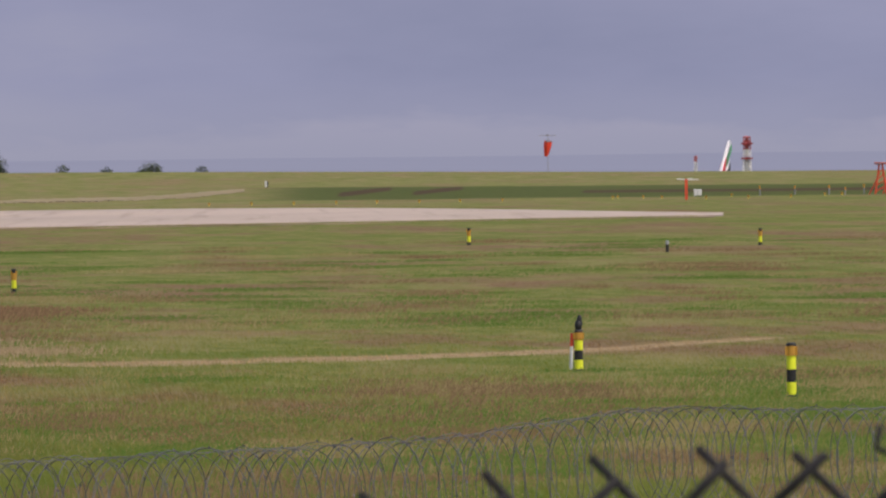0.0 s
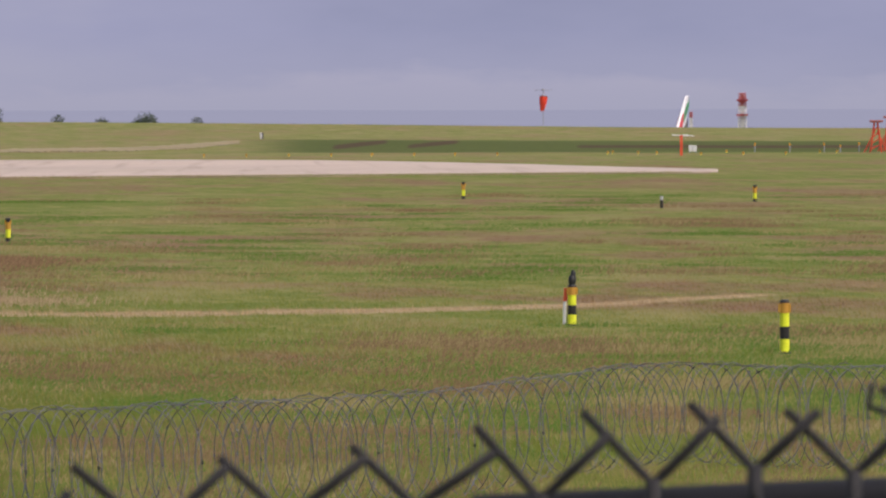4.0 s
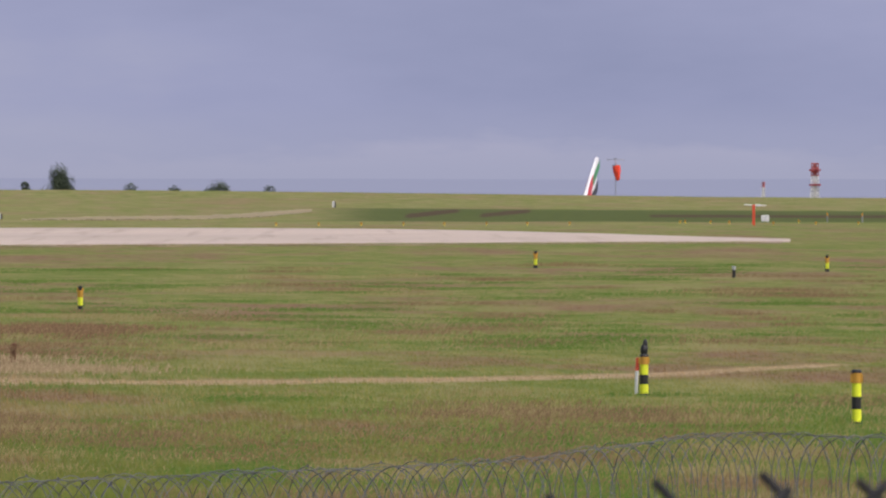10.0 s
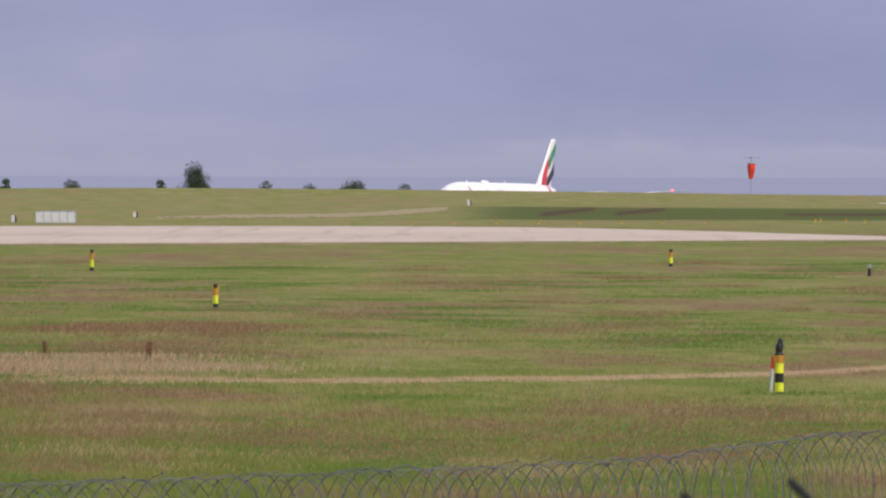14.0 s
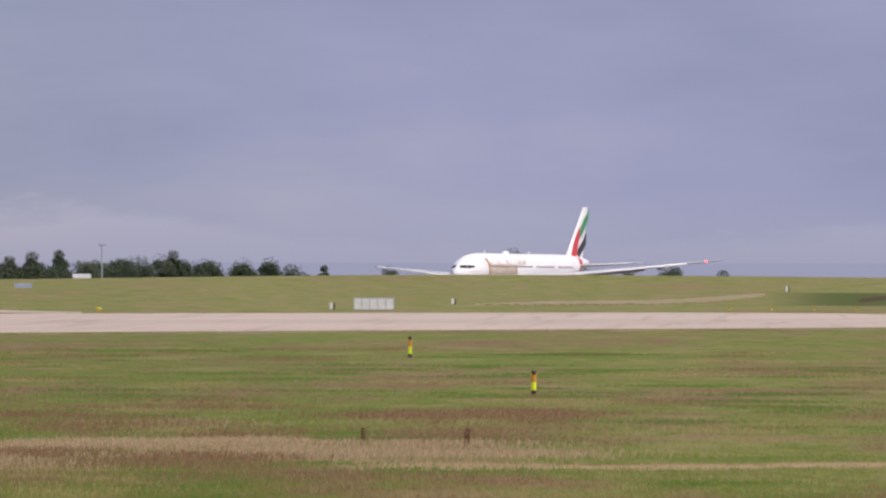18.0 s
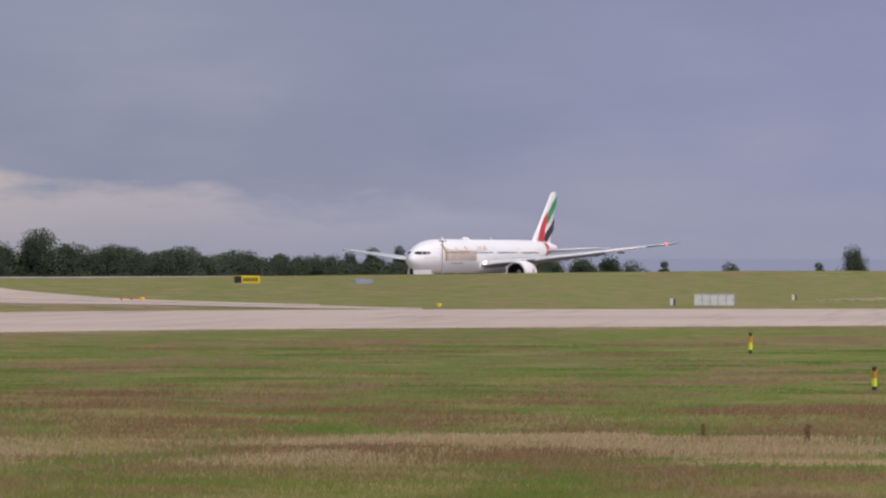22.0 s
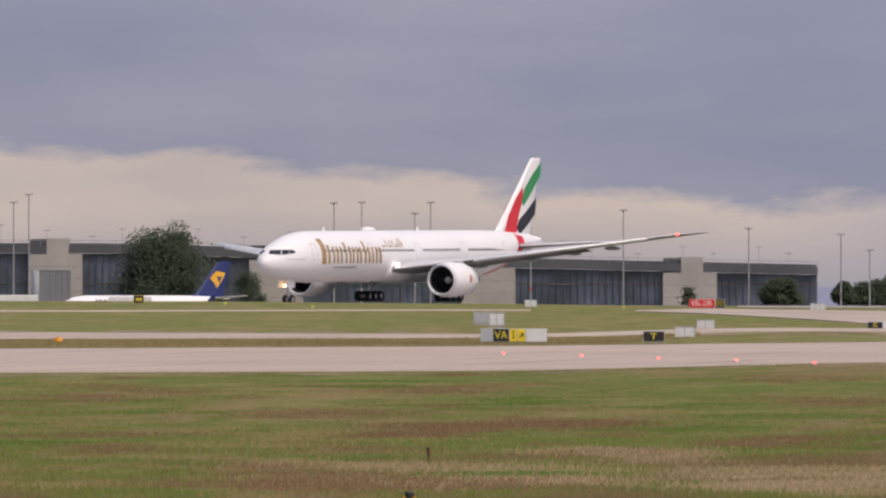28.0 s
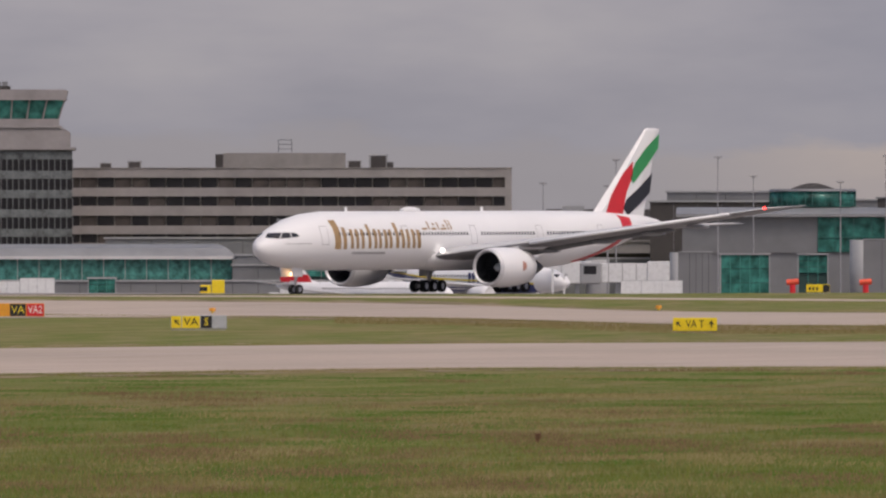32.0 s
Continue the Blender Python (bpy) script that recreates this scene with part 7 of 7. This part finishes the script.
for az, top in ((62.285, 10.7), (62.828, 9.8), (62.997, 7.4), (57.953, 14.7), (58.043, 15.9), (59.84, 14.6), (60.004, 14.7), (60.317, 13.0), (60.41, 14.7), (61.546, 13.5), (53.769, 17.6), (54.282, 16.7), (54.551, 20.8), (54.694, 16.8),
                (55.031, 17.1), (55.198, 19.1), (56.006, 16.6), (56.19, 17.8), (57.226, 16.6), (57.342, 16.3), (57.595, 15.6), (52.53, 16.5), (52.91, 16.1), (52.96, 20.2), (53.56, 20.6)):
    light_mast(az, 1500 if az > 57 else 1530, top)
light_mast(66.021, 1500, 4.3)
light_mast(61.0, 1500, 11.0, False, "slim grey pole behind the pier")
t = thing("gantry_mast", facing(56.42, 1480, BASE), "group of slender masts joined by a lamp bar", "light mast")
for x in (-0.75, -0.25, 0.25, 0.75):
    part("pole", tubed((x, 0, 0), (x, 0, level(14.7)), 0.15, 0.13, n=8), MASTGREY, t)
for z in (6.0, 9.0, 12.0):
    part("tie", boxed(-0.85, 0.85, -0.1, 0.1, level(z), level(z) + 0.15), MASTGREY, t)
part("lamp_bar", boxed(-1.05, 1.05, -0.4, 0.4, level(14.7), level(15.05)), BLACKPL, t)


# ---- parked aircraft and apron clutter ----
def parked_jet(az, d, turn, tail, scheme, label, z=BASE, size=1.0):
    """A parked narrow-body jet; its nose points along -x of its own frame, turned from the view."""
    x, y = polar(az, d)
    t = thing("parked_airliner", pose(x, y, z, 0, 0, -az + turn) @ Matrix.Scale(size, 4), label, "airplane", "parked airliners")
    st = [(0, 0.05, 2.9), (0.3, 0.6, 2.95), (1.2, 1.15, 3.1), (3.0, 1.65, 3.3), (5.5, 1.88, 3.4), (26, 1.88, 3.4), (31, 1.5, 3.7), (35, 0.9, 4.15), (38.5, 0.25, 4.5)]
    part("fuselage", fuselage(st, 24), WHITE, t, smooth=True)
    if scheme == "blue":
        low = [(a, r + 0.02, zc) for a, r, zc in st]
        bm = bmesh.new()
        n = 24
        ring_loft(bm, [[(a, r * math.cos(q), zc + r * math.sin(q)) for q in (math.pi + math.pi * (0.14 - 0.006 * a + (0.72 + 0.012 * a) * i / 10) for i in range(11))] for a, r, zc in low[4:]], close=False, caps=False)
        part("belly_paint", bm, BLUEPAINT, t, "dark blue lower fuselage", True)
        for s in (-1, 1):
            bm = bmesh.new()
            ring_loft(bm, [[(a, s * (r * math.cos(q) + 0.03), zc - r * math.sin(q)) for q in (0.32 - 0.019 * a, 0.45 - 0.019 * a)] for a, r, zc in low[4:]], close=False, caps=False)
            part("yellow_line", bm, YELLOW, t, "thin yellow line")
            bm = bmesh.new()
            for i in range(7):
                a = 6.8 + 1.85 * i
                box(bm, a, a + 0.5, s * 1.84 - 0.06, s * 1.84 + 0.06, 3.0, 4.5)
                box(bm, a + 0.85, a + 1.35, s * 1.84 - 0.06, s * 1.84 + 0.06, 3.0, 4.5)
            part("side_title", bm, BLUEPAINT, t, "dark blue title bars")
    for s in (-1, 1):
        bm = bmesh.new()
        for i in range(34):
            a = 6.5 + 0.62 * i
            box(bm, a, a + 0.2, s * 1.86 - 0.05, s * 1.86 + 0.05, 3.9, 4.15)
        tagged(part("cabin_windows", bm, DARKGLASS, t), kind="stuff")
        part("wing", wing([(s * 1.5, 13.0, 20.5, 2.3, 0.8), (s * 6, 16.2, 21.0, 2.8, 0.5), (s * 16.5, 22.5, 24.2, 3.9, 0.2)]), WINGTOP, t, smooth=True)
        bm = bmesh.new()
        ring_loft(bm, [[(le + (te - le) * u, s * 16.5 + 0.12 * v + k, zz) for u, v in FLAT] for le, te, zz, k in ((22.5, 24.2, 3.9, 0), (23.8, 24.7, 5.5, s * 0.35))])
        part("winglet", bm, BLUEPAINT if scheme == "blue" else WHITE, t)
        part("engine", revolve_at(((11.5, 0.85), (11.4, 1.0), (12.2, 1.12), (14.5, 1.0), (15.6, 0.7)), s * 4.9, 1.45), WHITE, t, smooth=True)
        part("tailplane", wing([(s * 0.6, 33.0, 37.0, 4.6, 0.4), (s * 7, 36.8, 38.6, 5.2, 0.15)]), WINGTOP, t, smooth=True)
        g = part("main_wheel", tubed((18.8, s * 2.6, 0.55), (18.8, s * 3.3, 0.55), 0.55, n=14), RUBBER, t)
        part("strut", tubed((18.8, s * 2.9, 0.5), (18.6, s * 2.7, 2.2), 0.15), METAL, g)
    part("nose_wheel", tubed((4.2, -0.3, 0.35), (4.2, 0.3, 0.35), 0.35, n=12), RUBBER, t)
    part("nose_strut", tubed((4.2, 0, 0.4), (4.1, 0, 2.0), 0.1), METAL, t)
    part("cockpit_glass", boxed(1.3, 2.5, -1.0, 1.0, 3.75, 4.25, 0.1), DARKGLASS, t)
    f = part("tail_fin", fin([(4.6, 27.5, 37.0, 0.2), (5.6, 30.8, 37.2, 0.2), (11.8, 36.0, 39.0, 0.1)]), tail, t, "swept tail fin")
    half = lambda zz: 0.2 - 0.0125 * (zz - 4.6)
    if scheme == "blue":
        part("emblem", fin_band([(34.0, 8.6), (35.5, 10.0), (37.6, 9.6), (36.9, 8.4), (35.6, 6.6), (35.1, 7.6)], half, 0.03), HARP, f, "plain yellow emblem")
        part("emblem_cut", fin_band([(35.6, 8.9), (36.8, 8.9), (36.1, 7.7)], half, 0.045), BLUEPAINT, f)
    if scheme == "stripes":
        part("tail_stripe", fin_band([(34.8, 11.0), (38.5, 9.3), (38.3, 8.4), (33.9, 10.2)], half, 0.03), SIGNRED, f, "red fin stripe")
        part("tail_stripe", fin_band([(33.4, 8.6), (36.9, 7.2), (36.3, 6.7), (32.8, 7.7)], half, 0.03), BLUEPAINT, f, "blue fin stripe")
        part("tail_stripe", fin_band([(31.6, 6.6), (37.6, 6.3), (37.4, 5.2), (30.6, 5.2)], half, 0.03), SIGNRED, f, "red fin root stripe")
    return t


def revolve_at(profile, y, z):
    bm = revolve(profile, 20, True)
    bmesh.ops.translate(bm, verts=bm.verts, vec=(0, y, z))
    return bm


parked_jet(55.08, 1270, 30, BLUEPAINT, "blue", "parked white and dark blue jet with yellow tail emblem", z=-2.5, size=0.92)
parked_jet(56.2, 1400, 35, BLUEPAINT, "blue", "parked white and dark blue jet behind a checked hut", z=-3.65, size=0.82)
parked_jet(58.23, 1400, 32, BLUEPAINT, "blue", "parked white and blue jet near the pier", z=-3.4, size=0.75)
parked_jet(52.68, 1500, 134, BLUEPAINT, "blue", "parked blue-tailed jet facing away along the pier", z=-2.3, size=1.06)
parked_jet(52.0, 1420, 148, WHITE, "stripes", "parked white jet with red and blue fin stripes", z=-3.0, size=0.8)


def checker_hut(az, d):
    x, y = polar(az, d)
    t = thing("checkered_hut", facing(az, d, -0.8), "red and white checkered equipment hut on the grass", "hut")
    h = 4.0
    cols = ((-2.9, -1.25), (-1.25, 0.4), (0.4, 1.65), (1.65, 2.9))
    part("body", boxed(-2.85, 2.85, 0.05, 4, 0, h), SIGNWHITE, t)
    for i, (a, b) in enumerate(cols):
        for k in range(2):
            part("panel", boxed(a, b, 0, 0.05, h * k / 2, h * (k + 1) / 2), BRICKRED if (i + k) % 2 == 0 else SIGNWHITE, t)
    part("roof", ring_loft(bmesh.new(), [[(x * k, -0.1 * k, z), (x * k, 4.1, z)] + [(-x * k, 4.1, z), (-x * k, -0.1 * k, z)] for x, k, z in ((3.0, 1.0, h), (3.0, 1.0, h + 0.28), (3.0, 0.93, h + 0.42))]), BRICKRED, t, "dull red roof slab")


checker_hut(56.69, 1290)


def truck(az, d, w, label, mat, z=BASE):
    t = thing("service_truck", facing(az, d, z), label, "truck", "apron vehicles")
    part("cab", boxed(-w / 2, -w / 2 + 1.8, 0, 2.2, 0.6, 2.6, 0.15), mat, t)
    part("windscreen", boxed(-w / 2 - 0.01, -w / 2 + 1.2, -0.02, 0, 1.6, 2.3), DARKGLASS, t)
    part("body", boxed(-w / 2 + 1.9, w / 2, 0, 2.3, 0.7, 3.4, 0.08), mat, t)
    part("chassis", boxed(-w / 2, w / 2, 0.1, 2.1, 0.4, 0.75), DARKMETAL, t)
    for x in (-w / 2 + 1.0, w / 2 - 1.4):
        part("wheel", tubed((x, -0.05, 0.45), (x, 2.3, 0.45), 0.45, n=14), RUBBER, t)


truck(58.6, 1370, 8.0, "white apron service truck", SIGNWHITE, -2.9)
for az, w, z in ((56.98, 5.0, -3.0), (57.24, 7.0, -2.7), (57.5, 6.0, -2.9), (57.93, 8.0, -2.7)):
    truck(az, 1368, w, "low white apron vehicle seen over the crest", SIGNWHITE, z)
truck(50.58, 1580, 4.0, "yellow baggage loader by the wall", YELLOW, -2.2)
truck(51.0, 1570, 5.0, "low white apron vehicle", SIGNWHITE, -3.4)
truck(65.87, 1640, 5.0, "white van roof beyond the crest", SIGNWHITE, -4.0)


# ---- what moves ----
def motions():
    walk(plane, [(t, pose(x, y, z, 0, pitch, 2.18)) for t, x, y, z, pitch in (
        (0, 2044.9, 653.0, -13.96, 0.54), (1, 2043.9, 653.0, -14.60, 0.54), (2, 2029.8, 653.0, -14.06, 0.54), (3, 2024.5, 653.0, -13.72, 0.54), (6, 1983.8, 653.0, -13.76, 0.54), (7, 1966.3, 653.0, -13.21, 0.54),
        (8, 1946.5, 653.0, -12.99, 0.54), (9, 1924.8, 653.0, -12.47, 0.54), (10, 1900.2, 653.0, -11.93, 0.54), (11, 1874.7, 653.0, -10.90, 0.54), (12, 1847.5, 653.6, -9.87, 0.54), (13, 1799.3, 647.1, -9.35, 0.55),
        (15.5, 1686.6, 637.7, -7.56, 0.57), (16, 1663.9, 636.2, -7.14, 0.58), (16.5, 1653.0, 639.1, -6.66, 0.52), (17, 1641.7, 643.1, -6.39, 0.46), (17.5, 1634.6, 648.0, -5.80, 0.42), (18, 1627.1, 654.0, -5.80, 0.37),
        (18.5, 1631.0, 664.7, -5.94, 0.38), (19, 1635.0, 674.8, -5.44, 0.40), (19.5, 1643.9, 687.1, -5.20, 0.39), (20, 1652.3, 700.2, -5.27, 0.38), (20.5, 1665.3, 714.8, -5.62, 0.34), (21, 1678.0, 730.0, -4.98, 0.30),
        (21.5, 1644.5, 726.4, -4.47, 0.21), (22, 1611.0, 723.0, -4.05, 0.12), (22.5, 1579.9, 721.4, -3.81, 0.09), (23, 1549.2, 719.1, -3.16, 0.05), (23.5, 1514.4, 715.2, -2.98, 0.05), (24, 1479.3, 711.9, -2.30, 0.06),
        (24.5, 1443.0, 709.5, -1.96, -0.11), (26.5, 1097.1, 591.8, -0.33, -0.32), (27, 1060.9, 589.3, -0.07, -0.34), (27.5, 1027.4, 588.4, 0.04, -0.36), (28, 993.7, 587.4, 0.11, -0.37), (28.5, 959.7, 586.7, 0.16, -0.39),
        (29, 926.6, 587.0, 0.30, -0.33), (29.5, 890.2, 585.5, 0.46, -0.40), (30, 853.5, 583.9, 0.44, -0.46), (30.5, 817.3, 583.1, 0.60, -0.43), (31, 780.5, 582.3, 0.79, -0.40), (31.5, 796.1, 619.0, 0.49, -0.46),
        (32, 782.2, 637.1, 0.62, -0.34),)])
    # the wings bend upward as they take the load
    for w, side in plane_wings:
        walk(w, [(t, wing_pose(side, lift - (2.1 if side > 0 else 0.0))) for t, lift in ((0.0, -1.1), (17.0, -1.35), (18.0, -1.15), (19.0, -0.8), (20.0, -0.35), (21.0, -0.15), (24.0, -0.1), (26.5, 0.2), (28.5, 0.33), (30.0, 0.75), (31.5, 1.1), (32.0, 1.65))])
    # the limp sock swings a little in the breeze
    walk(sock, [(t, pose(0.08, 0, sock_top - 0.75, rx, ry, 0)) for t, rx, ry in (
        (0.0, 4, 9), (1.0, -3, 4), (2.0, 5, 6), (3.0, 0, 8), (5.0, 3, 2), (6.0, 2, -1), (7.0, -2, 3), (8.0, 3, -7), (9.0, 2, -13), (10.0, -3, -6), (11.0, 2, 1), (12.0, 4, 4), (13.0, 0, 3), (16.0, 2, 2), (32.0, 0, 4))])


motions()
